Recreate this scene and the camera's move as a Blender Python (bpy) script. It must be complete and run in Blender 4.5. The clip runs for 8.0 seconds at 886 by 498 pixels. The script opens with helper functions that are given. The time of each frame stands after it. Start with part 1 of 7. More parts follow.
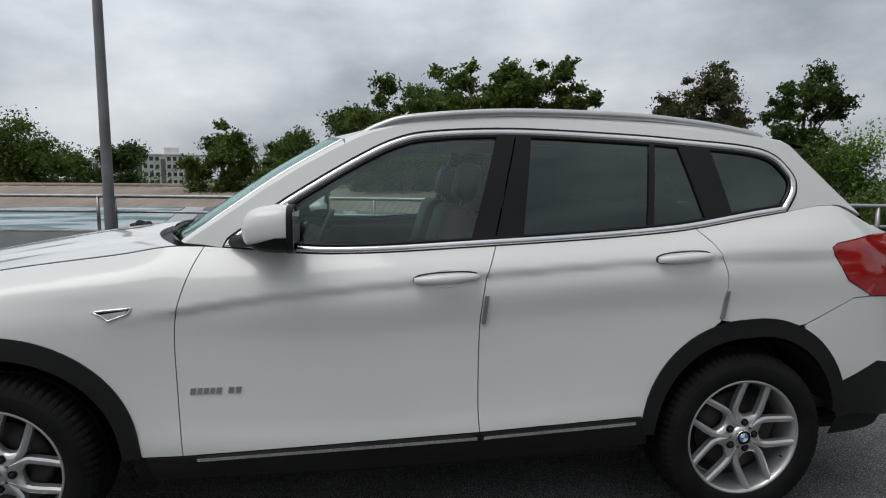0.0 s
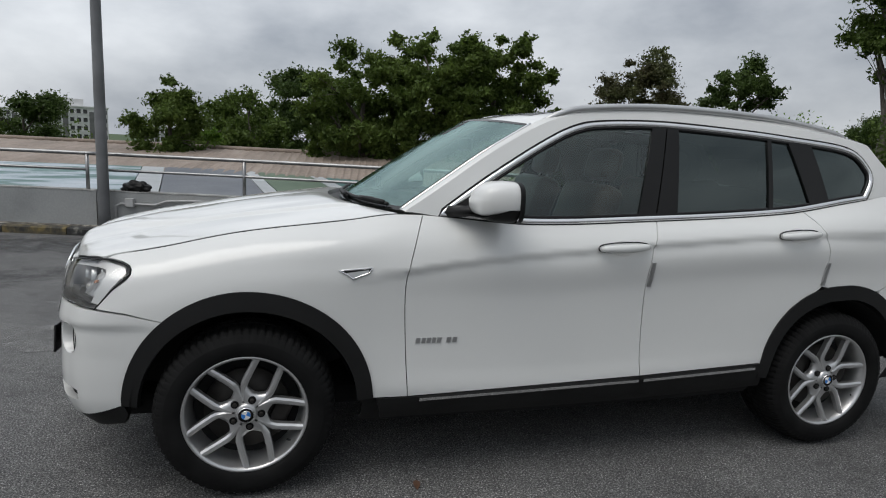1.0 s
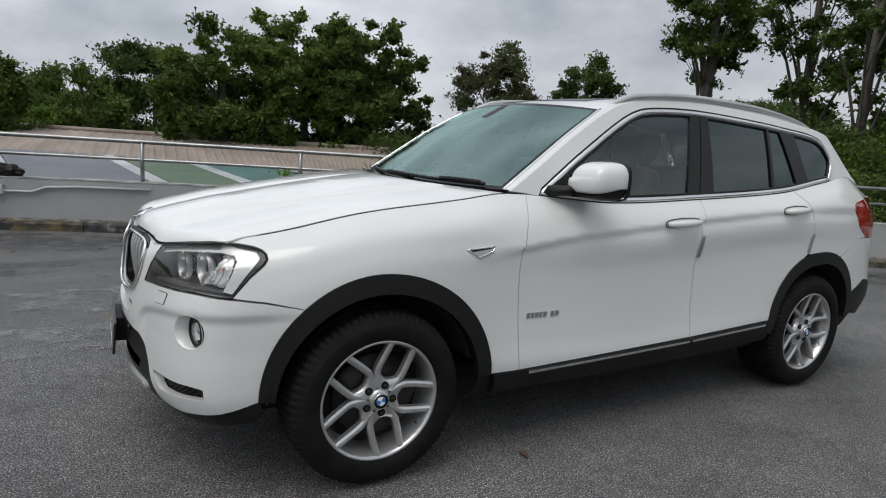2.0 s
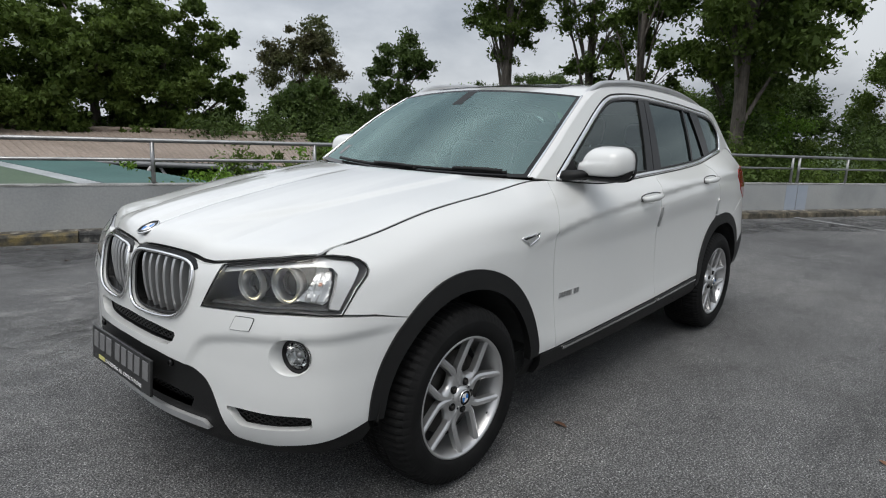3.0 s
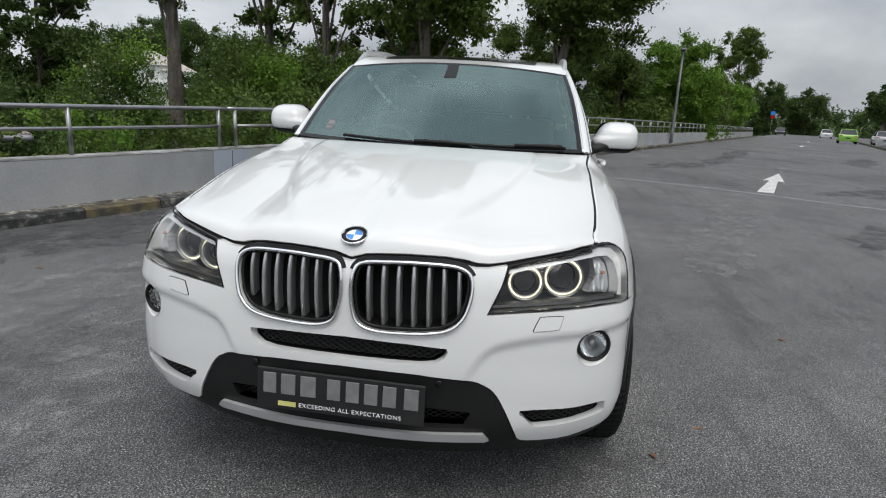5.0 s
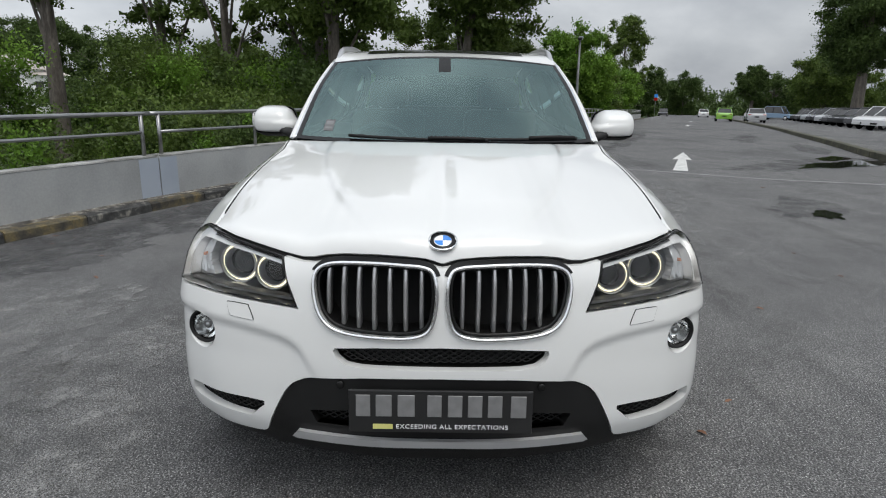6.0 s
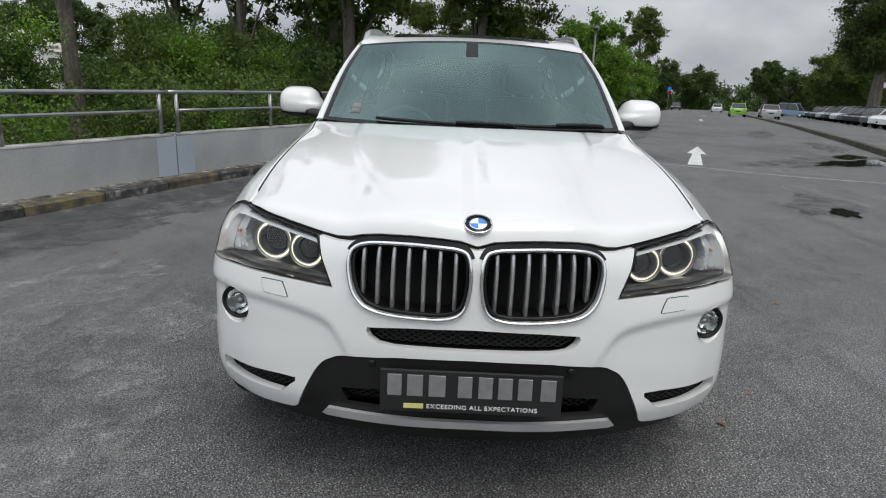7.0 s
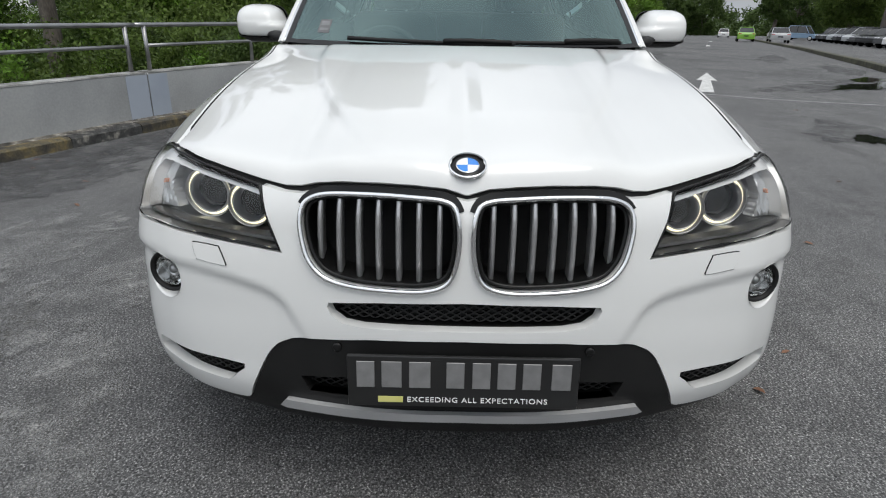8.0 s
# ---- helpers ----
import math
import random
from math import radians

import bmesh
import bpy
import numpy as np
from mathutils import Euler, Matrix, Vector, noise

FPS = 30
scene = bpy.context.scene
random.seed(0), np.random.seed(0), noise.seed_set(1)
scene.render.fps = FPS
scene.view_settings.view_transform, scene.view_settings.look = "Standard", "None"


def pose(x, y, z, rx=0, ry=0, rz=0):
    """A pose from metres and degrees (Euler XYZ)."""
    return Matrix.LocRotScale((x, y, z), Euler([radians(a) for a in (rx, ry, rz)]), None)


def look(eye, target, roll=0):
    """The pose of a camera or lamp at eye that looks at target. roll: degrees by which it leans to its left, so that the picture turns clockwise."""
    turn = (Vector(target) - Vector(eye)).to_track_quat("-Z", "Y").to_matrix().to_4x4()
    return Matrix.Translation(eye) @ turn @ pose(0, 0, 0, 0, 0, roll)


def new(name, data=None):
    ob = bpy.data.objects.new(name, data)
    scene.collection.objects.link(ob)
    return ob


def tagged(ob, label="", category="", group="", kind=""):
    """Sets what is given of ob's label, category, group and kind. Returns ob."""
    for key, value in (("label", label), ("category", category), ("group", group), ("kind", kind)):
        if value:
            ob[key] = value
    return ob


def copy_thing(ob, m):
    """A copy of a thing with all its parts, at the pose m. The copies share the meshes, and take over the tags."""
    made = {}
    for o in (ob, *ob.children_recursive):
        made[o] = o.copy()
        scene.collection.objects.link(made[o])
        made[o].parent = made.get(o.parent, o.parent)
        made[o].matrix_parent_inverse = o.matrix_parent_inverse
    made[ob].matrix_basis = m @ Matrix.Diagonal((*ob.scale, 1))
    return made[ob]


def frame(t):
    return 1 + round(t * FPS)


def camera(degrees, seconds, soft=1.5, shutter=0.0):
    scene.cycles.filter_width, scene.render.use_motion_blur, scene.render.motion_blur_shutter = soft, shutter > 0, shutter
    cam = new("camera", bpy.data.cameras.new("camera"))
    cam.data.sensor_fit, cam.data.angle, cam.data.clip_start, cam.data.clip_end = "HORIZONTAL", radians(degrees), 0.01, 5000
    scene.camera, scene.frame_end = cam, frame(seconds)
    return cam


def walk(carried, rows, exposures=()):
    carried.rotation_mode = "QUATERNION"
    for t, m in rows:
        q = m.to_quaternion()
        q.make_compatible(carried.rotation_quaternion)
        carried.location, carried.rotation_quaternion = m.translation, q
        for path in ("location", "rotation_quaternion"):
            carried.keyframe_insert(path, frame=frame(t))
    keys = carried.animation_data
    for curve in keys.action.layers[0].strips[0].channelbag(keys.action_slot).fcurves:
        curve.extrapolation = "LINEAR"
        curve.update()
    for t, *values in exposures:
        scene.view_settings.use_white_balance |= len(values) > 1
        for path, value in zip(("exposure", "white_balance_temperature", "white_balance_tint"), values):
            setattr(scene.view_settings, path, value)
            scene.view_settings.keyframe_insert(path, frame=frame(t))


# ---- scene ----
cam = camera(72.07, 8.0, 1.1)
EXPOSURES = [(0.0, 0.05), (1.0, 0.1), (2.5, 0.30), (4.5, 0.46), (8.0, 0.47)]
PATH = [
    (0, (1.312, -3.118, 1.392), (1.552, -1.142, 1.158), 0.26),
    (0.5, (0.740, -3.261, 1.438), (1.043, -1.299, 1.197), 0.71),
    (1, (0.157, -3.285, 1.418), (0.649, -1.374, 1.090), 2.80),
    (1.2, (-0.082, -3.215, 1.395), (0.534, -1.344, 1.053), 2.82),
    (2.3, (-1.159, -2.763, 1.320), (-0.064, -1.133, 0.940), 3.93),
    (2.5, (-1.312, -2.614, 1.348), (-0.127, -1.061, 0.918), 3.79),
    (3, (-1.685, -2.294, 1.342), (-0.217, -0.990, 0.960), 2.11),
    (3.5, (-1.987, -1.888, 1.349), (-0.365, -0.803, 0.910), 2.35),
    (4, (-2.283, -1.460, 1.349), (-0.515, -0.612, 0.957), 3.25),
    (4.5, (-2.486, -0.998, 1.366), (-0.634, -0.392, 0.916), 2.04),
    (4.7, (-2.517, -0.811, 1.375), (-0.622, -0.372, 0.909), 3.82),
    (5.8, (-2.500, -0.065, 1.366), (-0.561, -0.007, 0.879), -0.32),
    (6, (-2.479, 0.002, 1.364), (-0.540, -0.001, 0.875), 0.79),
    (6.5, (-2.492, 0.112, 1.357), (-0.561, 0.125, 0.836), 1.07),
    (7, (-2.493, 0.085, 1.348), (-0.564, 0.102, 0.821), 2.35),
    (7.5, (-2.397, -0.000, 1.331), (-0.480, 0.042, 0.764), 0.89),
    (8, (-2.082, 0.040, 1.266), (-0.216, 0.057, 0.546), 0.87),
]
walk(cam, [(t, look(eye, aim, lean)) for t, eye, aim, lean in PATH], exposures=EXPOSURES)

# ---- sky and sun ----
world = bpy.data.worlds.new("overcast_sky")
scene.world = world
world.use_nodes = True
nt = world.node_tree
nt.nodes.clear()
w_out = nt.nodes.new("ShaderNodeOutputWorld")
w_bg = nt.nodes.new("ShaderNodeBackground")
w_sky = nt.nodes.new("ShaderNodeTexSky")
w_sky.sky_type = 'NISHITA'
w_sky.sun_disc = False
w_sky.sun_elevation = radians(58)
w_sky.sun_rotation = radians(-90)
w_sky.air_density, w_sky.dust_density, w_sky.ozone_density = 1.0, 3.0, 1.0
w_co = nt.nodes.new("ShaderNodeTexCoord")
w_map = nt.nodes.new("ShaderNodeMapping")
w_map.inputs["Scale"].default_value = (1.0, 1.0, 2.0)
w_n1 = nt.nodes.new("ShaderNodeTexNoise")
w_n1.inputs["Scale"].default_value = 2.4
w_n1.inputs["Detail"].default_value = 7
w_n1.inputs["Roughness"].default_value = 0.52
w_n1.inputs["Distortion"].default_value = 0.0
w_ramp = nt.nodes.new("ShaderNodeValToRGB")
w_ramp.color_ramp.elements[0].position, w_ramp.color_ramp.elements[0].color = 0.36, (3.2, 3.5, 3.95, 1)
w_ramp.color_ramp.elements[1].position, w_ramp.color_ramp.elements[1].color = 0.64, (6.95, 7.25, 7.6, 1)
w_mix = nt.nodes.new("ShaderNodeMix")
w_mix.data_type = 'RGBA'
w_mix.inputs[0].default_value = 0.93
nt.links.new(w_co.outputs["Generated"], w_map.inputs["Vector"])
nt.links.new(w_map.outputs[0], w_n1.inputs["Vector"])
nt.links.new(w_n1.outputs["Fac"], w_ramp.inputs["Fac"])
nt.links.new(w_sky.outputs[0], w_mix.inputs[6])
nt.links.new(w_ramp.outputs[0], w_mix.inputs[7])
w_sep = nt.nodes.new("ShaderNodeSeparateXYZ")
w_lift = nt.nodes.new("ShaderNodeMapRange")
w_lift.inputs[1].default_value, w_lift.inputs[2].default_value = 0.05, 0.95
w_lift.inputs[3].default_value, w_lift.inputs[4].default_value = 0.83, 1.62
w_mul = nt.nodes.new("ShaderNodeVectorMath")
w_mul.operation = 'SCALE'
nt.links.new(w_co.outputs["Generated"], w_sep.inputs[0])
nt.links.new(w_sep.outputs["Z"], w_lift.inputs[0])
nt.links.new(w_mix.outputs[2], w_mul.inputs[0])
nt.links.new(w_lift.outputs[0], w_mul.inputs["Scale"])
# the cloud is thinner and brighter on the sun's side
w_side = nt.nodes.new("ShaderNodeVectorMath")
w_side.operation = 'DOT_PRODUCT'
w_side.inputs[1].default_value = (-0.50, 0.87, 0.0)
w_grad = nt.nodes.new("ShaderNodeMapRange")
w_grad.inputs[1].default_value, w_grad.inputs[2].default_value = -1.0, 1.0
w_grad.inputs[3].default_value, w_grad.inputs[4].default_value = 0.70, 1.24
w_all = nt.nodes.new("ShaderNodeVectorMath")
w_all.operation = 'SCALE'
nt.links.new(w_co.outputs["Generated"], w_side.inputs[0])
nt.links.new(w_side.outputs["Value"], w_grad.inputs[0])
nt.links.new(w_mul.outputs[0], w_all.inputs[0])
nt.links.new(w_grad.outputs[0], w_all.inputs["Scale"])
nt.links.new(w_all.outputs[0], w_bg.inputs["Color"])
w_bg.inputs["Strength"].default_value = 0.1
nt.links.new(w_bg.outputs[0], w_out.inputs[0])

sun = new("sun", bpy.data.lights.new("sun", 'SUN'))
sun.data.energy, sun.data.angle, sun.data.color = 1.0, radians(40), (1.0, 0.96, 0.9)
sun.matrix_world = look((0, 0, 0), (0.40, 0.26, -1.0))

# ---- materials ----


def ramp_node(nodes, stops):
    r = nodes.new("ShaderNodeValToRGB")
    el = r.color_ramp.elements
    while len(el) < len(stops):
        el.new(0.5)
    for e, (p, c) in zip(el, stops):
        e.position, e.color = p, (*c, 1)
    return r


def surface(name, stops, rough=0.5, scale=4.0, metal=0.0, bump=0.0, bump_scale=60.0, fine=0.0, coat=0.0, island=0.0, piece=0.0, rough_var=0.0, spec=0.5, detail=6, stretch=None):
    """A material whose colour runs through stops by a noise of that scale, with relief, fine speckle and variation from leaf to leaf or piece to piece."""
    m = bpy.data.materials.new(name)
    m.use_nodes = True
    n, l = m.node_tree.nodes, m.node_tree.links
    b = n["Principled BSDF"]
    b.inputs["Roughness"].default_value, b.inputs["Metallic"].default_value = rough, metal
    b.inputs["Specular IOR Level"].default_value = spec
    b.inputs["Coat Weight"].default_value = coat
    b.inputs["Coat Roughness"].default_value = 0.03
    co = n.new("ShaderNodeTexCoord")
    vec = co.outputs["Object"]
    if stretch:
        mp = n.new("ShaderNodeMapping")
        mp.inputs["Scale"].default_value = stretch
        l.new(vec, mp.inputs["Vector"])
        vec = mp.outputs[0]
    big = n.new("ShaderNodeTexNoise")
    big.inputs["Scale"].default_value, big.inputs["Detail"].default_value = scale, detail
    l.new(vec, big.inputs["Vector"])
    ramp = ramp_node(n, stops)
    l.new(big.outputs["Fac"], ramp.inputs["Fac"])
    col = ramp.outputs[0]
    if fine or bump:
        small = n.new("ShaderNodeTexNoise")
        small.inputs["Scale"].default_value, small.inputs["Detail"].default_value = bump_scale, 3
        l.new(vec, small.inputs["Vector"])
    if fine:
        mm = n.new("ShaderNodeMapRange")
        mm.inputs[1].default_value, mm.inputs[2].default_value = 0.3, 0.7
        mm.inputs[3].default_value, mm.inputs[4].default_value = 1 - fine, 1 + fine
        l.new(small.outputs["Fac"], mm.inputs[0])
        mul = n.new("ShaderNodeVectorMath")
        mul.operation = 'SCALE'
        l.new(col, mul.inputs[0])
        l.new(mm.outputs[0], mul.inputs["Scale"])
        col = mul.outputs[0]
    for amount, node, out in ((island, "ShaderNodeNewGeometry", "Random Per Island"), (piece, "ShaderNodeObjectInfo", "Random")):
        if amount:
            g = n.new(node)
            mm = n.new("ShaderNodeMapRange")
            mm.inputs[3].default_value, mm.inputs[4].default_value = 1 - amount, 1 + amount
            l.new(g.outputs[out], mm.inputs[0])
            mul = n.new("ShaderNodeVectorMath")
            mul.operation = 'SCALE'
            l.new(col, mul.inputs[0])
            l.new(mm.outputs[0], mul.inputs["Scale"])
            col = mul.outputs[0]
    l.new(col, b.inputs["Base Color"])
    if bump:
        bp = n.new("ShaderNodeBump")
        bp.inputs["Strength"].default_value, bp.inputs["Distance"].default_value = bump, 0.01
        l.new(small.outputs["Fac"], bp.inputs["Height"])
        l.new(bp.outputs[0], b.inputs["Normal"])
    if rough_var:
        mr = n.new("ShaderNodeMapRange")
        mr.inputs[3].default_value, mr.inputs[4].default_value = rough - rough_var, rough + rough_var
        l.new(big.outputs["Fac"], mr.inputs[0])
        l.new(mr.outputs[0], b.inputs["Roughness"])
    return m


def grey(a, b, tint=(1, 1, 1)):
    return [(0.3, tuple(a * t for t in tint)), (0.7, tuple(b * t for t in tint))]


def mesh_of(name, verts, faces, material=None, smooth=False):
    me = bpy.data.meshes.new(name)
    me.from_pydata([tuple(v) for v in verts], [], [tuple(f) for f in faces])
    if material:
        me.materials.append(material)
    if smooth:
        me.polygons.foreach_set("use_smooth", [True] * len(me.polygons))
    me.update()
    return me


def mpart(name, me, parent=None, label="", place=None):
    """A mesh as one object, under a thing or a part."""
    ob = new(name, me)
    if parent:
        ob.parent = parent
    if place:
        ob.matrix_basis = place
    if label:
        ob["label"] = label
    return ob


def part(name, bm, material, parent=None, label="", smooth=False, place=None):
    me = bpy.data.meshes.new(name)
    bm.to_mesh(me)
    bm.free()
    me.materials.append(material)
    if smooth:
        me.polygons.foreach_set("use_smooth", [True] * len(me.polygons))
    return mpart(name, me, parent, label, place)


def thing(name, m=None, **tags):
    ob = new(name)
    ob.empty_display_size = 0.1
    if m:
        ob.matrix_basis = m
    return tagged(ob, **tags)


def box_bm(size, centre=(0, 0, 0), bevel=0.0, segments=2, bm=None):
    bm2 = bmesh.new()
    bmesh.ops.create_cube(bm2, size=1.0, matrix=Matrix.Translation(centre) @ Matrix.Diagonal((*size, 1)))
    if bevel:
        bmesh.ops.bevel(bm2, geom=bm2.edges[:], offset=bevel, segments=segments, affect='EDGES', profile=0.5)
    if bm is None:
        return bm2
    tmp = bpy.data.meshes.new("tmp")
    bm2.to_mesh(tmp)
    bm2.free()
    bm.from_mesh(tmp)
    bpy.data.meshes.remove(tmp)
    return bm


def rings(path, radii, sides=10, cap=True, closed=False, flat=1.0):
    """Verts and faces of a tube along a path of points, with a radius at each."""
    pts = [Vector(p) for p in path]
    n = len(pts)
    verts, faces = [], []
    up = Vector((0, 0, 1))
    for i, p in enumerate(pts):
        a, b = pts[max(i - 1, 0)], pts[min(i + 1, n - 1)]
        if closed:
            a, b = pts[i - 1], pts[(i + 1) % n]
        t = (b - a).normalized()
        if i == 0:
            s = t.cross(up if abs(t.z) < 0.95 else Vector((1, 0, 0))).normalized()
        else:
            s = (s - t * s.dot(t)).normalized()
        u = s.cross(t)
        r = float(radii[i] if hasattr(radii, "__len__") else radii)
        for k in range(sides):
            q = 2 * math.pi * k / sides
            verts.append(p + r * (math.cos(q) * s + flat * math.sin(q) * u))
    for i in range(n if closed else n - 1):
        j = (i + 1) % n
        for k in range(sides):
            k2 = (k + 1) % sides
            faces.append((i * sides + k, i * sides + k2, j * sides + k2, j * sides + k))
    if cap and not closed:
        faces.append(tuple(range(sides - 1, -1, -1)))
        faces.append(tuple((n - 1) * sides + k for k in range(sides)))
    return verts, faces


def tube(name, path, radii, material, parent=None, label="", sides=10, closed=False, flat=1.0, cap=True):
    v, f = rings(path, radii, sides, cap, closed, flat)
    return mpart(name, mesh_of(name, v, f, material, True), parent, label)


def cubic(xs, ys):
    """A smooth curve through points, kept from overshooting."""
    xs, ys = np.asarray(xs, float), np.asarray(ys, float)
    h, d = np.diff(xs), np.diff(ys, axis=0) / (np.diff(xs) if ys.ndim == 1 else np.diff(xs)[:, None])
    m = np.zeros_like(ys)
    m[0], m[-1] = d[0], d[-1]
    m[1:-1] = np.where(d[:-1] * d[1:] > 0, 2 * d[:-1] * d[1:] / np.where(d[:-1] + d[1:] == 0, 1, d[:-1] + d[1:]), 0)

    def at(x):
        x = np.asarray(x, float)
        i = np.clip(np.searchsorted(xs, x) - 1, 0, len(xs) - 2)
        hh = h[i]
        t = np.clip((x - xs[i]) / hh, -0.3, 1.3)
        if ys.ndim > 1:
            t, hh = t[..., None], hh[..., None]
        return (2 * t**3 - 3 * t**2 + 1) * ys[i] + (t**3 - 2 * t**2 + t) * hh * m[i] + (3 * t**2 - 2 * t**3) * ys[i + 1] + (t**3 - t**2) * hh * m[i + 1]
    return at


def smooth_line(pts, per=8, closed=False):
    """A Catmull-Rom line through points."""
    p = np.asarray(pts, float)
    n = len(p)
    out = []
    for i in range(n if closed else n - 1):
        a, b, c, d = (p[(i + k) % n] for k in (-1, 0, 1, 2)) if closed else (p[max(i - 1, 0)], p[i], p[i + 1], p[min(i + 2, n - 1)])
        for k in range(per):
            t = k / per
            out.append(0.5 * (2 * b + (c - a) * t + (2 * a - 5 * b + 4 * c - d) * t * t + (3 * b - a - 3 * c + d) * t**3))
    if not closed:
        out.append(p[-1])
    return np.array(out)

# ---- ground, kerb, parapet ----
def asphalt_material():
    """Weathered asphalt: pale stones in a dark binder, worn lanes, stains and fine dirt."""
    m = bpy.data.materials.new("asphalt")
    m.use_nodes = True
    n, l = m.node_tree.nodes, m.node_tree.links
    b = n["Principled BSDF"]
    co = n.new("ShaderNodeTexCoord")

    def noise_at(scale, detail, rough=0.55):
        t = n.new("ShaderNodeTexNoise")
        t.inputs["Scale"].default_value, t.inputs["Detail"].default_value, t.inputs["Roughness"].default_value = scale, detail, rough
        l.new(co.outputs["Object"], t.inputs["Vector"])
        return t
    big, mid, grit = noise_at(0.30, 9, 0.62), noise_at(2.2, 8, 0.7), noise_at(125, 2, 0.6)
    blotch = noise_at(17, 5, 0.7)
    streak = n.new("ShaderNodeTexNoise")
    turn_ = n.new("ShaderNodeMapping")
    turn_.inputs["Rotation"].default_value = (0, 0, radians(21.5))
    turn_.inputs["Scale"].default_value = (0.22, 2.6, 1)
    streak.inputs["Scale"].default_value, streak.inputs["Detail"].default_value, streak.inputs["Roughness"].default_value = 1.0, 7, 0.62
    l.new(co.outputs["Object"], turn_.inputs["Vector"])
    l.new(turn_.outputs[0], streak.inputs["Vector"])
    stones = n.new("ShaderNodeTexVoronoi")
    stones.inputs["Scale"].default_value = 150
    l.new(co.outputs["Object"], stones.inputs["Vector"])
    base = ramp_node(n, [(0.32, (0.093, 0.093, 0.094)), (0.47, (0.149, 0.149, 0.150)), (0.60, (0.175, 0.175, 0.174)), (0.75, (0.206, 0.204, 0.200))])
    l.new(big.outputs["Fac"], base.inputs["Fac"])
    speck = ramp_node(n, [(0.08, (1.95, 1.93, 1.90)), (0.26, (1.12, 1.12, 1.12)), (0.60, (0.50, 0.50, 0.50))])
    l.new(stones.outputs["Distance"], speck.inputs["Fac"])
    patch = ramp_node(n, [(0.30, (0.66, 0.655, 0.65)), (0.47, (0.98, 0.98, 0.98)), (0.58, (1.05, 1.05, 1.05)), (0.74, (1.28, 1.27, 1.24))])
    l.new(mid.outputs["Fac"], patch.inputs["Fac"])
    grain = ramp_node(n, [(0.34, (0.24, 0.24, 0.24)), (0.47, (0.80, 0.80, 0.80)), (0.56, (1.15, 1.15, 1.14)), (0.68, (2.5, 2.48, 2.44))])
    l.new(grit.outputs["Fac"], grain.inputs["Fac"])
    col = base.outputs[0]
    worn = ramp_node(n, [(0.34, (0.80, 0.80, 0.80)), (0.50, (1.0, 1.0, 1.0)), (0.66, (1.18, 1.18, 1.17))])
    l.new(blotch.outputs["Fac"], worn.inputs["Fac"])
    lanes = ramp_node(n, [(0.33, (0.72, 0.72, 0.72)), (0.43, (0.96, 0.96, 0.96)), (0.58, (1.03, 1.03, 1.03)), (0.68, (1.16, 1.16, 1.15))])
    l.new(streak.outputs["Fac"], lanes.inputs["Fac"])
    for other in (speck, patch, grain, worn, lanes):
        mul = n.new("ShaderNodeVectorMath")
        mul.operation = 'MULTIPLY'
        l.new(col, mul.inputs[0])
        l.new(other.outputs[0], mul.inputs[1])
        col = mul.outputs[0]
    l.new(col, b.inputs["Base Color"])
    b.inputs["Roughness"].default_value = 0.78
    b.inputs["Specular IOR Level"].default_value = 0.4
    bp = n.new("ShaderNodeBump")
    bp.inputs["Strength"].default_value, bp.inputs["Distance"].default_value = 0.7, 0.004
    l.new(stones.outputs["Distance"], bp.inputs["Height"])
    l.new(bp.outputs[0], b.inputs["Normal"])
    return m


ASPHALT = asphalt_material()
CONCRETE = surface("painted_concrete", [(0.25, (0.24, 0.25, 0.25)), (0.5, (0.335, 0.345, 0.345)), (0.8, (0.40, 0.40, 0.39))], rough=0.8, scale=1.1, bump=0.15, bump_scale=45, fine=0.06, detail=8)
GRASS = surface("lawn", [(0.3, (0.025, 0.05, 0.012)), (0.7, (0.06, 0.10, 0.03))], rough=0.9, scale=0.3, bump=0.5, bump_scale=20, fine=0.4)
STEEL = surface("brushed_steel", grey(0.28, 0.40), rough=0.38, scale=6, metal=1.0, bump=0.03, bump_scale=200)

# line of the kerb's road face; the road lies on its right-hand side when walking along it
KERB = smooth_line([(-30, 9.6), (-14, 7.5), (-6, 6.45), (-3, 5.95), (0, 5.15), (2.9, 4.0), (6, 2.8), (10, 0.78), (13.45, -0.82), (16.9, -2.28), (24.9, -5.3), (33.9, -8.75), (50.8, -15.2), (92, -31), (150, -53.3)], 16)
KSEG = np.linalg.norm(np.diff(KERB, axis=0), axis=1)
KLEN = np.r_[0, np.cumsum(KSEG)]


def fall(x):
    """The deck sinks gently towards its far end."""
    x = np.asarray(x, float)
    return -0.0195 * np.where(x < 20, np.maximum(0.0, x - 8.0) ** 2 / 24.0, x - 14.0)


def kerb_at(d, off=0.0):
    """The point at a length d along the kerb, off metres behind its face."""
    x, y = np.interp(d, KLEN, KERB[:, 0]), np.interp(d, KLEN, KERB[:, 1])
    e = 0.4
    tx, ty = np.interp(d + e, KLEN, KERB[:, 0]) - np.interp(d - e, KLEN, KERB[:, 0]), np.interp(d + e, KLEN, KERB[:, 1]) - np.interp(d - e, KLEN, KERB[:, 1])
    n = math.hypot(tx, ty)
    return np.array((x - ty / n * off, y + tx / n * off))


def d_of_x(x):
    return float(np.interp(x, KERB[:, 0], KLEN))


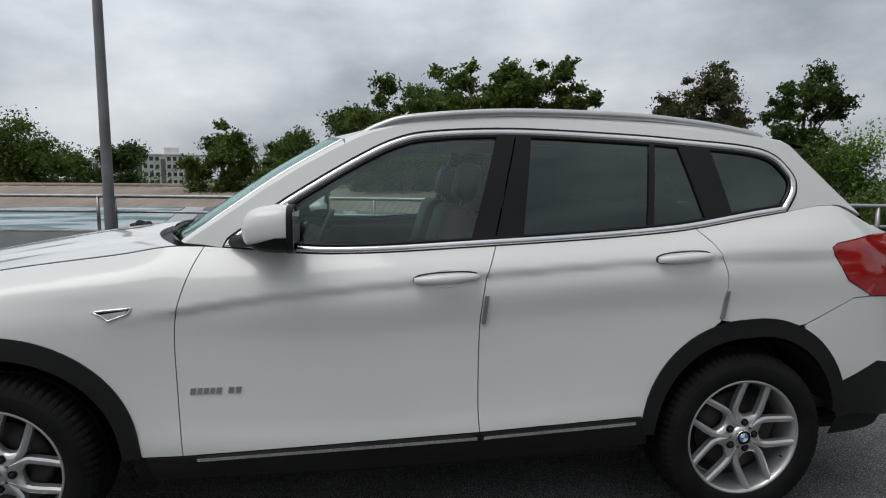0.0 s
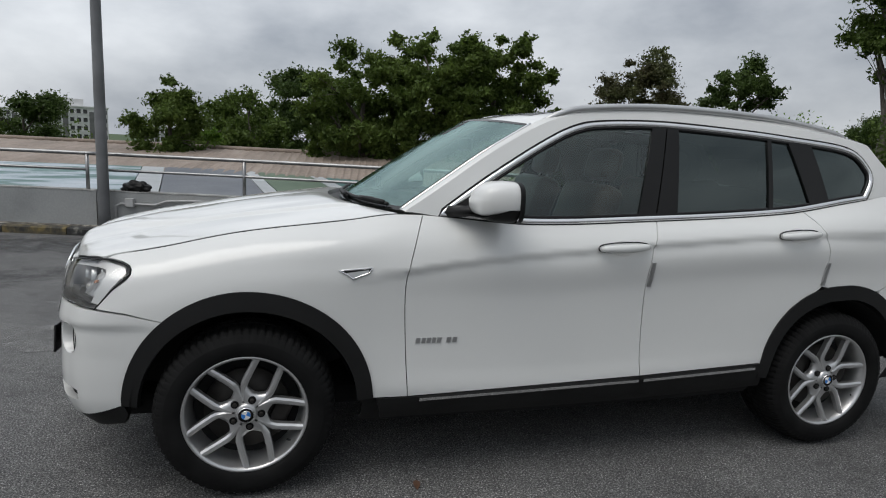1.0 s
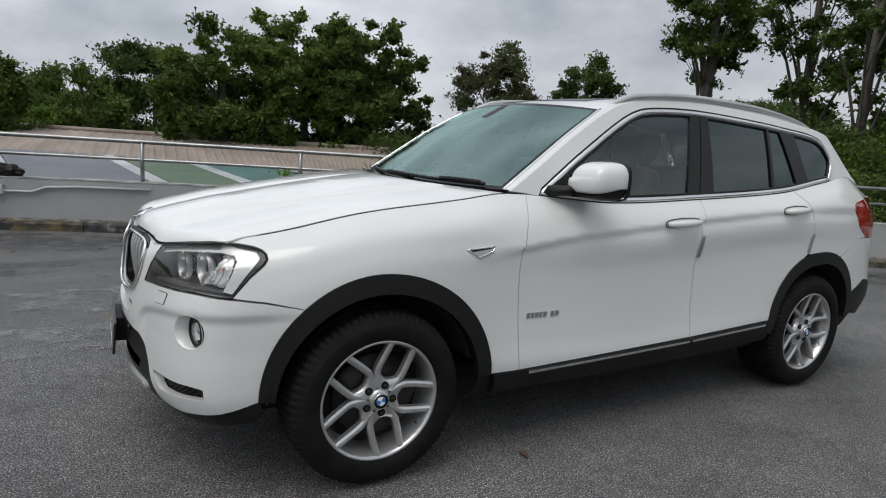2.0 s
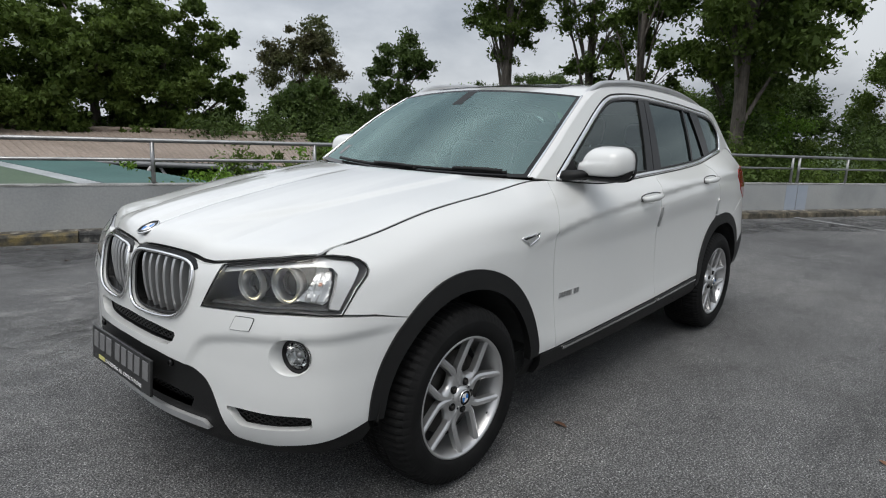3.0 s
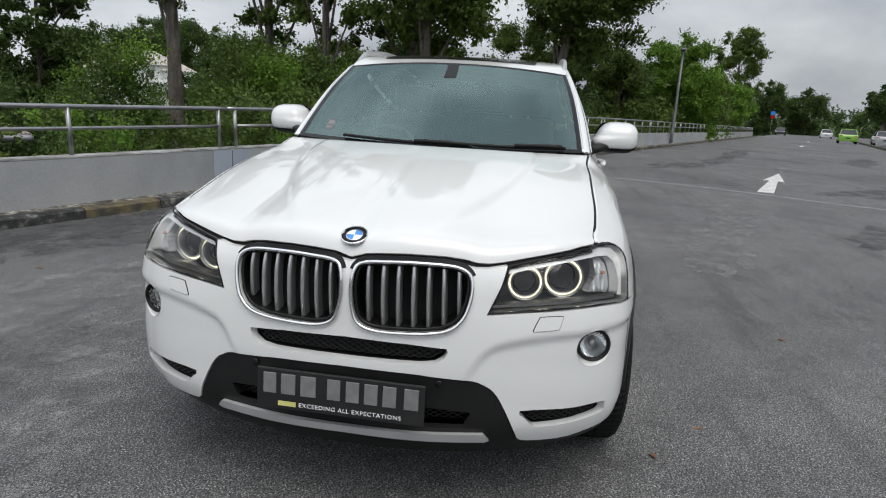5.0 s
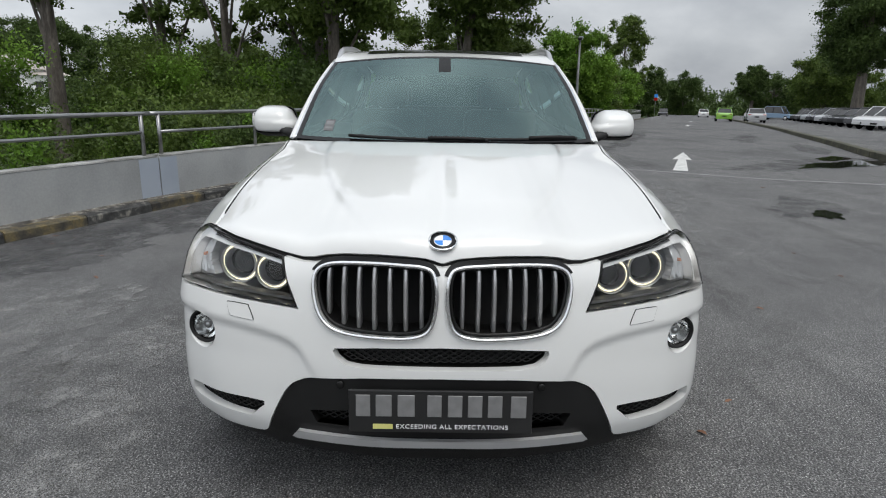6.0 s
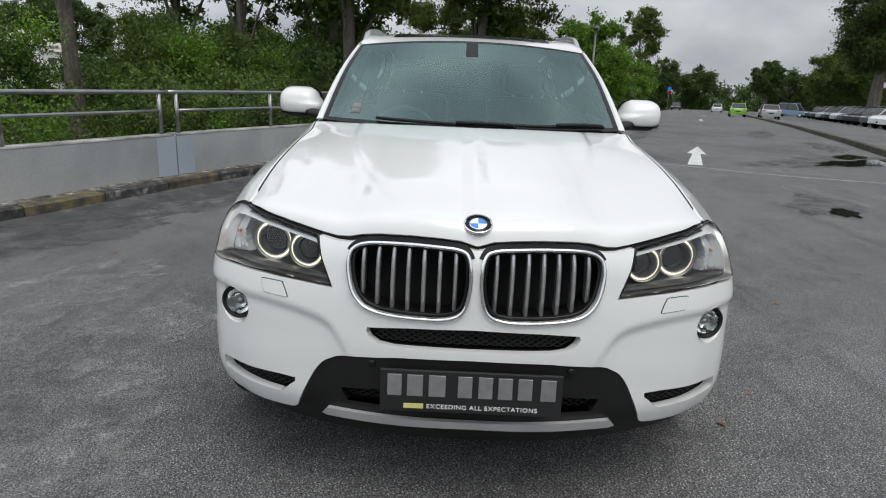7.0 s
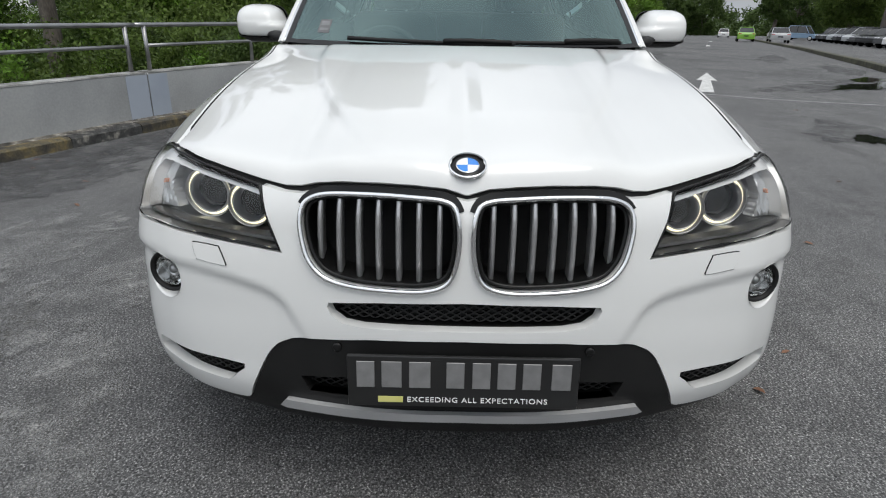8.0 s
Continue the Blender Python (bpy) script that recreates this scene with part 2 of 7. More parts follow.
def strip(name, d0, d1, section, material, parent=None, step=0.5, kind="", ends=True):
    """A solid drawn along the kerb line: section is a ring of (off, z)."""
    ds = np.arange(d0, d1 + 1e-6, (d1 - d0) / max(1, round((d1 - d0) / step)))
    k = len(section)
    verts = [(*kerb_at(d, o), z + float(fall(kerb_at(d)[0]))) for d in ds for o, z in section]
    faces = [(i * k + j, i * k + (j + 1) % k, (i + 1) * k + (j + 1) % k, (i + 1) * k + j) for i in range(len(ds) - 1) for j in range(k)]
    if ends:
        faces += [tuple(range(k)), tuple((len(ds) - 1) * k + j for j in range(k - 1, -1, -1))]
    return mpart(name, mesh_of(name, verts, [f[::-1] for f in faces], material), parent)


xs_ = [-200, -30, 0, 16] + list(range(18, 150, 3)) + [260]
# finer stretches along the curved kerb
edge_x = sorted({*np.arange(-30, 30, 0.5).tolist(), *[float(v) for v in xs_]})
dk = []
for x in edge_x:
    y = float(np.interp(x, KERB[:, 0], KERB[:, 1])) if x > -30 else 12.0
    y = y - 0.384 * max(0.0, x - 150)
    dk += [(x, y + 0.28, float(fall(x))), (x, -300.0, float(fall(x)))]
deck_me = mesh_of("road", dk, [(2 * i, 2 * i + 1, 2 * i + 3, 2 * i + 2) for i in range(len(edge_x) - 1)], ASPHALT)
if deck_me.polygons[0].normal.z < 0:
    deck_me.flip_normals()
road = tagged(mpart("road", deck_me), "grey weathered asphalt deck of the open car park", "road", kind="structure")
bm = bmesh.new()
bmesh.ops.create_grid(bm, x_segments=2, y_segments=2, size=1500)
ground = tagged(part("ground", bm, GRASS, place=pose(0, 0, -4.0)), "green grassy ground below the car park", "ground", kind="structure")

# parapet wall on a low kerb, with a stained top edge and patched joints
WALL_TOP = 0.60
CAP = surface("stained_concrete_cap", [(0.3, (0.12, 0.12, 0.11)), (0.55, (0.30, 0.30, 0.29)), (0.75, (0.5, 0.5, 0.49))], rough=0.9, scale=3.5, bump=0.3, bump_scale=60, fine=0.15)
PATCH = surface("blue_grey_patch_paint", [(0.3, (0.30, 0.34, 0.40)), (0.7, (0.36, 0.40, 0.46))], rough=0.8, scale=2, bump=0.1, bump_scale=60)
KERB_BLACK = surface("worn_black_kerb_paint", [(0.34, (0.015, 0.015, 0.015)), (0.54, (0.05, 0.05, 0.048)), (0.70, (0.24, 0.23, 0.20))], rough=0.85, scale=10, bump=0.7, bump_scale=60, fine=0.3, piece=0.2)
KERB_YELLOW = surface("worn_yellow_kerb_paint", [(0.38, (0.035, 0.033, 0.030)), (0.53, (0.10, 0.085, 0.052)), (0.75, (0.23, 0.17, 0.06))], rough=0.85, scale=8, bump=0.4, bump_scale=60, fine=0.3, piece=0.2)
KERB_TOP = surface("dirty_kerb_concrete", [(0.36, (0.03, 0.028, 0.024)), (0.50, (0.12, 0.11, 0.095)), (0.66, (0.36, 0.34, 0.30))], rough=0.9, scale=9, bump=0.8, bump_scale=40, fine=0.5)
KERB_MOSS = surface("mossy_dark_kerb", [(0.34, (0.03, 0.028, 0.022)), (0.52, (0.085, 0.075, 0.055)), (0.70, (0.20, 0.17, 0.12))], rough=0.9, scale=6, bump=0.7, bump_scale=40, fine=0.4, piece=0.25)
wall = thing("wall_parapet", label="grey painted concrete parapet wall beside the kerb", category="wall", kind="structure")
seams = [1.0, 7.4, 13.6, 19.9, 27.78, 35.62, 42.66, 49.9, 57.1, 64.3, 71.5, 78.7, 85.9, 93.1, 100.3, 107.5, 114.7]
for d0, d1 in zip(seams, seams[1:]):
    strip("wall_panel", d0 + 0.008, d1 - 0.008, [(0.24, -4.0), (0.24, WALL_TOP - 0.012), (0.252, WALL_TOP), (0.418, WALL_TOP), (0.43, WALL_TOP - 0.012), (0.43, -4.0)], CONCRETE, wall)
    strip("wall_cap", d0 + 0.02, d1 - 0.02, [(0.236, WALL_TOP - 0.004), (0.240, WALL_TOP + 0.012), (0.425, WALL_TOP + 0.012), (0.434, WALL_TOP - 0.004)], CAP, wall)
for d in seams[5:9]:
    strip("joint_patch", d - 0.30, d - 0.010, [(0.236, 0.10), (0.236, WALL_TOP - 0.02), (0.242, WALL_TOP - 0.02), (0.242, 0.10)], PATCH, wall)
    strip("joint_patch", d + 0.010, d + 0.28, [(0.236, 0.10), (0.236, WALL_TOP - 0.02), (0.242, WALL_TOP - 0.02), (0.242, 0.10)], PATCH, wall)

kerb = thing("kerb", label="low concrete kerb painted in worn black and yellow blocks", category="kerb", kind="structure")
d, k = 12.0, 0
while d < 118:
    ln = 0.86 if d < 60 else 1.7
    strip("kerb_block", d + 0.006, d + ln - 0.006, [(0.0, -0.02), (0.004, 0.085), (0.03, 0.105), (0.13, 0.110), (0.13, -0.02)], KERB_MOSS if d > 36.5 else (KERB_BLACK, KERB_YELLOW)[k % 2], kerb, 0.3)
    d += ln
    k += 1
strip("kerb_back", 10, 114, [(0.13, -0.02), (0.13, 0.106), (0.242, 0.118), (0.242, -0.02)], KERB_TOP, kerb)

# steel railings in sections
rail_sections = [(6.0, 13.4, 5), (13.8, 19.7, 4), (20.1, 27.62, 5), (27.88, 35.50, 5), (35.76, 42.56, 5)] + [(a + 0.12, a + 7.08, 6) for a in (42.62, 49.9, 57.1, 64.3, 71.5, 78.7, 85.9, 93.1, 100.3, 107.5)]
for d0, d1, n in rail_sections:
    rl = thing("railing", label="brushed stainless steel tube railing on the parapet wall", category="railing", group="railings along the parapet")
    ds = np.linspace(d0, d1, 18)
    ends = [d0 - 0.13, *ds, d1 + 0.13]
    tube("top_rail", [(*kerb_at(q, 0.335), 1.105 + float(fall(kerb_at(q)[0]))) for q in ends], 0.026, STEEL, rl, "", 10)
    tube("middle_rail", [(*kerb_at(q, 0.335), 0.885 + float(fall(kerb_at(q)[0]))) for q in ds], 0.019, STEEL, rl, "", 8)
    for q in np.linspace(d0, d1, n):
        low = float(fall(kerb_at(q)[0]))
        tube("railing_post", [(*kerb_at(q, 0.335), WALL_TOP + 0.01 + low), (*kerb_at(q, 0.335), 1.10 + low)], 0.024, STEEL, rl, "", 10)

# lamp posts
GALV = surface("grey_galvanised_steel", grey(0.16, 0.24, (1, 1.02, 1.05)), rough=0.5, scale=3, metal=0.4, bump=0.05, bump_scale=90)


def lamp_post(x, y, h, label):
    lp = thing("street_lamp", label=label, category="street lamp", group="street lamps")
    tube("pole", [(x, y, float(fall(x))), (x, y, 0.35), (x, y, h * 0.5), (x, y, h)], [0.085, 0.075, 0.062, 0.045], GALV, lp, "", 16)
    tube("base_collar", [(x, y, float(fall(x))), (x, y, 0.10 + float(fall(x))), (x, y, 0.14 + float(fall(x)))], [0.11, 0.11, 0.085], GALV, lp, "", 16)
    part("lamp_head", box_bm((0.5, 0.22, 0.12), (0, 0, 0), 0.04, 3), BLACK_PAINT, lp, "dark lamp head", True, pose(x - 0.1, y, h + 0.05, 0, -12, -20))
    part("lamp_lens", box_bm((0.36, 0.17, 0.02), (0, 0, -0.065), 0.006), LENS_WHITE, lp, "", False, pose(x - 0.1, y, h + 0.05, 0, -12, -20))


BLACK_PAINT = surface("black_painted_metal", grey(0.02, 0.03), rough=0.4, scale=5)
LENS_WHITE = surface("milky_lens", grey(0.55, 0.62), rough=0.3, scale=5)
px, py = kerb_at(27.94, 0.12)
lamp_post(px, py, 7.6, "tall grey steel street lamp post at the kerb")
px, py = kerb_at(d_of_x(28.2), 0.10)
lamp_post(px, py, 4.05, "slim grey street lamp with a dark head by the wall")

# conduit pipe and a dark bag on the wall
PIPE = surface("white_conduit", grey(0.42, 0.5), rough=0.5, scale=8)
cd = thing("conduit_pipe", label="pale plastic conduit pipe fixed to the parapet wall", category="pipe")
pipe = [(*kerb_at(28.05, 0.215), 0.12), (*kerb_at(28.05, 0.215), 0.40), (*kerb_at(28.12, 0.215), 0.44), (*kerb_at(28.6, 0.215), 0.44), (*kerb_at(28.75, 0.215), 0.50), (*kerb_at(29.1, 0.215), 0.52), (*kerb_at(29.9, 0.215), 0.52)]
tube("pipe", pipe, 0.016, PIPE, cd, "", 8)
part("junction_box", box_bm((0.12, 0.06, 0.12), (0, 0, 0), 0.01), PIPE, cd, "", False, pose(*kerb_at(28.25, 0.205), 0.46, 0, 0, -18))
BAG = surface("black_plastic_bag", grey(0.004, 0.010), rough=0.45, scale=9, spec=0.25, bump=0.5, bump_scale=30)
bm = bmesh.new()
bmesh.ops.create_icosphere(bm, subdivisions=4, radius=1.0)
for q in bm.verts:
    n = noise.noise(q.co * 2.3) * 0.28 + noise.noise(q.co * 6.0) * 0.10
    q.co = Vector((q.co.x * 0.20 * (1 + n), q.co.y * 0.10 * (1 + n), max(q.co.z, -0.45) * 0.10 * (1 + n)))
tagged(part("black_bag", bm, BAG, None, "", True, pose(*kerb_at(28.28, 0.335), WALL_TOP + 0.055, 0, 0, -18)), "crumpled black plastic bag lying on the parapet wall", "bag")

# ---- road marks, joint, puddles, fallen leaves ----
MARK = surface("worn_white_road_paint", [(0.3, (0.42, 0.42, 0.41)), (0.6, (0.62, 0.62, 0.60))], rough=0.8, scale=6, fine=0.25, bump=0.2, bump_scale=90)
STAIN = surface("dark_damp_asphalt", [(0.3, (0.060, 0.060, 0.061)), (0.7, (0.10, 0.10, 0.10))], rough=0.65, scale=3, bump=0.6, bump_scale=125, fine=0.9)


def patchy(m, lo, hi, most, scale=3.2):
    """Lets a ground material show in ragged patches only, over what lies below it."""
    sn, sl = m.node_tree.nodes, m.node_tree.links
    body = sn["Principled BSDF"]
    s_out = next(e for e in sn if e.bl_idname == "ShaderNodeOutputMaterial")
    s_clear, s_mix, s_co, s_noise = (sn.new("ShaderNode" + e) for e in ("BsdfTransparent", "MixShader", "TexCoord", "TexNoise"))
    s_noise.inputs["Scale"].default_value, s_noise.inputs["Detail"].default_value, s_noise.inputs["Roughness"].default_value = scale, 9, 0.72
    s_ramp = ramp_node(sn, [(lo, (0, 0, 0)), (hi, (most, most, most))])
    sl.new(s_co.outputs["Object"], s_noise.inputs["Vector"])
    sl.new(s_noise.outputs["Fac"], s_ramp.inputs["Fac"])
    sl.new(s_ramp.outputs[0], s_mix.inputs[0])
    sl.new(s_clear.outputs[0], s_mix.inputs[1])
    sl.new(body.outputs[0], s_mix.inputs[2])
    sl.new(s_mix.outputs[0], s_out.inputs[0])


patchy(STAIN, 0.39, 0.64, 0.68)
SCUFF = surface("pale_scuffed_asphalt", [(0.3, (0.20, 0.20, 0.197)), (0.7, (0.30, 0.298, 0.29))], rough=0.85, scale=5, bump=0.6, bump_scale=125, fine=0.7)
patchy(SCUFF, 0.44, 0.68, 0.85, 4.5)
WATER = surface("rain_water", grey(0.012, 0.02), rough=0.03, scale=2, spec=0.6)
JOINT = surface("joint_filler", [(0.3, (0.05, 0.05, 0.05)), (0.7, (0.10, 0.10, 0.095))], rough=0.9, scale=5, fine=0.2)


def flat(name, pts, z, material, **tags):
    me = mesh_of(name, [(x, y, z + float(fall(x))) for x, y in pts], [tuple(range(len(pts)))], material)
    if me.polygons[0].normal.z < 0:
        me.flip_normals()
    return tagged(mpart(name, me), **tags)


u = Vector((0.931, -0.366))
w = Vector((0.366, 0.931))


def arrow(ox, oy, k, ):
    o = Vector((ox, oy))
    shape = [(0, 0.14), (2.6, 0.085), (2.5, 0.215), (4.9, 0.0), (2.5, -0.215), (2.6, -0.085), (0, -0.14)]
    return [tuple(o + u * a * k + w * b * k) for a, b in shape]


flat("road_arrow", arrow(9.43, -4.63, 1.0), 0.004, MARK, label="white painted lane arrow on the asphalt", category="road marking", kind="structure")
flat("road_arrow", arrow(42.1, -17.5, 1.0), 0.004, MARK, label="white painted lane arrow on the asphalt", category="road marking", kind="structure")
flat("road_arrow", arrow(62.0, -25.6, 1.0), 0.004, MARK, label="white painted lane arrow on the asphalt", category="road marking", kind="structure")
jl = smooth_line([(10.9, 0.35), (10.33, -0.95), (9.68, -3.0), (9.05, -4.3), (8.3, -5.5), (7.75, -7.1), (6.9, -10.2), (6.2, -13)], 6)
JOINT_PALE = surface("pale_joint_mortar", grey(0.17, 0.30), rough=0.9, scale=5, fine=0.4)
for off, wd, mt, z in ((0.0, 0.045, JOINT, 0.004), (0.05, 0.13, JOINT_PALE, 0.0045), (0.185, 0.03, JOINT, 0.005)):
    t_ = np.gradient(jl, axis=0)
    t_ /= np.linalg.norm(t_, axis=1)[:, None]
    n_ = np.stack([-t_[:, 1], t_[:, 0]], -1)
    a_, b_ = jl + n_ * off, jl + n_ * (off + wd)
    m = len(jl)
    me = mesh_of("expansion_joint", [(*p, z) for p in a_] + [(*p, z) for p in b_], [(i, i + 1, m + i + 1, m + i) for i in range(m - 1)], mt)
    if me.polygons[0].normal.z < 0:
        me.flip_normals()
    tagged(mpart("expansion_joint", me), "dark expansion joint across the deck", "road joint", kind="structure")


def blot(name, x, y, rx, ry, turn, material, z, seed, **tags):
    """A flat patch with an uneven edge."""
    pts = []
    for k in range(160):
        q = 2 * math.pi * k / 160
        r = 1 + 0.42 * noise.noise((math.cos(q) * 1.6 + seed, math.sin(q) * 1.6, seed)) + 0.25 * noise.noise((math.cos(q) * 5 + seed, math.sin(q) * 5, seed)) + 0.14 * noise.noise((math.cos(q) * 17 + seed, math.sin(q) * 17, seed))
        a, b = rx * r * math.cos(q), ry * r * math.sin(q)
        pts.append((x + a * math.cos(turn) - b * math.sin(turn), y + a * math.sin(turn) + b * math.cos(turn)))
    return flat(name, pts, z, material, **tags)


WET = dict(category="puddle", kind="structure")
blot("damp_patch", 5.4, -4.75, 0.95, 0.42, -0.5, STAIN, 0.004, 3.1, label="dark damp patch on the asphalt", **WET)
blot("puddle", 4.9, -4.75, 0.30, 0.16, -0.4, WATER, 0.008, 7.7, label="small dark rain puddle", **WET)
blot("damp_patch", 11.2, -8.4, 2.6, 0.75, -1.0, STAIN, 0.004, 4.4, label="dark damp patch on the asphalt", **WET)
blot("puddle", 11.1, -8.8, 1.7, 0.42, -1.05, WATER, 0.008, 1.7, label="long shallow rain puddle reflecting the sky", **WET)
blot("puddle", 12.6, -9.6, 0.9, 0.30, -0.7, WATER, 0.008, 2.9, label="shallow rain puddle by the kerb", **WET)
blot("damp_patch", 16.5, -11.2, 2.6, 0.45, -0.4, STAIN, 0.004, 9.2, label="dark damp patch on the asphalt", **WET)
blot("damp_patch", 23.0, -12.5, 4.0, 0.5, -0.5, STAIN, 0.004, 5.5, label="dark damp patch on the asphalt", **WET)
blot("damp_patch", 14.5, -4.0, 1.6, 0.5, -0.5, STAIN, 0.004, 6.5, label="dark damp patch on the asphalt", **WET)
gr = random.Random(8)
for k in range(16):
    dd = 24.5 + 1.25 * k
    gx, gy = kerb_at(dd, -0.55 - gr.uniform(0.0, 0.35))
    tx, ty = kerb_at(dd + 0.3) - kerb_at(dd - 0.3)
    blot("damp_patch", gx, gy, gr.uniform(1.0, 1.6), gr.uniform(0.40, 0.75), math.atan2(ty, tx), STAIN, 0.004 + 0.0004 * k, 20.5 + k, label="dark damp dirt along the kerb", **WET)
for gx, gy, grx, gry, gt in ((-3.4, 2.6, 1.3, 0.35, 0.4), (-1.9, 3.4, 0.9, 0.3, 0.2), (18.0, -6.0, 3.0, 0.35, -0.36), (24.0, -8.2, 4.0, 0.4, -0.36)):
    blot("damp_patch", gx, gy, grx, gry, gt, STAIN, 0.0045, gx * 1.7 + gy, label="dark worn stain on the asphalt", **WET)
SCUFFED = dict(category="worn patch", kind="structure")
for gx, gy, grx, gry, gt in ((0.35, 1.80, 0.95, 0.30, -0.30), (-0.55, 2.15, 1.1, 0.40, -0.1), (-0.9, 1.35, 0.9, 0.35, 0.2), (0.7, 2.6, 1.2, 0.35, -0.3), (6.3, -3.2, 1.3, 0.4, -0.3), (4.0, -2.4, 1.2, 0.35, -0.2)):
    blot("scuffed_patch", gx, gy, grx, gry, gt, SCUFF, 0.0062, gx * 2.3 + gy, label="pale scuffed patch on the asphalt", **SCUFFED)
LITTER = surface("pale_litter", grey(0.5, 0.62), rough=0.7, scale=20)
blot("litter", *kerb_at(24.6, -0.35), 0.10, 0.035, 0.2, LITTER, 0.009, 4.7, label="scrap of white paper by the kerb", category="litter")
DEAD_LEAF = surface("dead_leaf", [(0.3, (0.10, 0.05, 0.03)), (0.7, (0.20, 0.10, 0.055))], rough=0.7, scale=30, piece=0.4)
lv = [(-0.5, 0, 0), (-0.2, 0.24, 0.08), (0.2, 0.22, 0.10), (0.55, 0, 0.02), (0.2, -0.22, 0.12), (-0.2, -0.24, 0.07), (0, 0, 0.03)]
leaf_me = mesh_of("fallen_leaf", lv, [(6, 3, 2), (6, 2, 1), (6, 1, 0), (6, 0, 5), (6, 5, 4), (6, 4, 3)], DEAD_LEAF)
rng = random.Random(5)
spots = [(0.69, -0.96), (1.40, -2.14), (2.20, -3.19), (2.92, -3.22), (4.87, -2.0), (1.30, 3.07), (-0.9, 4.27), (3.6, -1.99), (-0.18, -1.10), (0.1, -1.34), (1.6, 3.5), (-2.0, 4.6), (6.5, -2.6), (8.5, -1.6), (7.2, -5.1), (2.9, 3.55), (-3.0, 3.0), (1.9, 2.6), (-0.9, 3.0), (4.7, 2.2), (11.0, -2.5), (-4.2, 4.2), (3.5, -5.5), (5.6, 2.3)]
spots += [(kerb_at(dd, -abs(rng.gauss(0.08, 0.10)) - 0.05)) for dd in [26 + 0.45 * i + rng.random() for i in range(46)]] + [kerb_at(22.5 + 0.38 * i, -0.25 - 1.3 * rng.random() ** 2) for i in range(34)]
for x, y in spots:
    s_ = rng.uniform(0.035, 0.08)
    ob = new("fallen_leaf", leaf_me)
    ob.matrix_basis = pose(x, y, 0.003, rng.uniform(-12, 12), rng.uniform(-12, 12), rng.uniform(0, 360)) @ Matrix.Diagonal((s_, s_ * 0.8, s_, 1))
    tagged(ob, "curled brown fallen leaf on the asphalt", "leaf", "fallen leaves")

# median kerb on the far side of the lane
med = np.array([(4.5, -7.9), (9.0, -9.5), (13.55, -11.08), (18.3, -13.1), (24.7, -15.8), (35.9, -20.6), (71.5, -34.6), (120, -53.4)])
MEDIAN = surface("mossy_kerb", [(0.3, (0.035, 0.035, 0.025)), (0.6, (0.10, 0.095, 0.06)), (0.8, (0.2, 0.18, 0.10))], rough=0.9, scale=2.5, bump=0.4, bump_scale=40, fine=0.3, piece=0.3)
mk = thing("median_kerb", label="dark mossy concrete kerb between the lanes", category="kerb", kind="structure")
ml = np.r_[0, np.cumsum(np.linalg.norm(np.diff(med, axis=0), axis=1))]
q = 0.0
while q < ml[-1] - 1.3:
    p0, p1 = (np.array([np.interp(e, ml, med[:, 0]), np.interp(e, ml, med[:, 1])]) for e in (q + 0.01, q + 1.29))
    c, ang = (p0 + p1) / 2, math.atan2(p1[1] - p0[1], p1[0] - p0[0])
    part("kerb_block", box_bm((1.28, 0.22, 0.18), (0, 0, 0.07), 0.02, 2), MEDIAN, mk, "", False, pose(*c, float(fall(c[0])), 0, 0, math.degrees(ang)))
    q += 1.3

# ---- neighbouring roofs below the deck ----
ROOF_BROWN = surface("weathered_roof_sheet", [(0.3, (0.19, 0.15, 0.12)), (0.6, (0.28, 0.225, 0.185)), (0.8, (0.35, 0.30, 0.26))], rough=0.75, scale=1.2, fine=0.15, bump=0.2, bump_scale=20, stretch=(1, 0.25, 1))
sheets = {"teal": [(0.3, (0.035, 0.10, 0.092)), (0.7, (0.065, 0.15, 0.135))], "green": [(0.3, (0.05, 0.09, 0.05)), (0.7, (0.08, 0.125, 0.07))], "white": [(0.3, (0.28, 0.30, 0.31)), (0.7, (0.45, 0.47, 0.48))], "grey": [(0.3, (0.085, 0.095, 0.115)), (0.7, (0.13, 0.14, 0.155))], "blue": [(0.36, (0.05, 0.12, 0.11)), (0.47, (0.09, 0.17, 0.16)), (0.53, (0.30, 0.36, 0.40)), (0.66, (0.42, 0.46, 0.50))]}
sheet_mats = {k: surface(f"faded_{k}_canopy_sheet", c, rough=0.6, scale=0.9, fine=0.12, bump=0.1, bump_scale=20, stretch=(0.7, 2.2, 1) if k == "blue" else None) for k, c in sheets.items()}
canopy = thing("canopy", label="flat canopy roof of faded green, grey and white painted sheets", category="canopy")
bands = [("teal", 3.1, 1.7), ("white", 1.7, 1.4), ("green", 1.4, 0.2), ("white", 0.2, -0.08), ("grey", -0.08, -1.9), ("white", -1.9, -2.4), ("blue", -2.4, -7.5), ("white", -7.5, -7.9), ("green", -7.9, -10.5), ("blue", -10.5, -15), ("white", -15, -16), ("blue", -16, -26)]
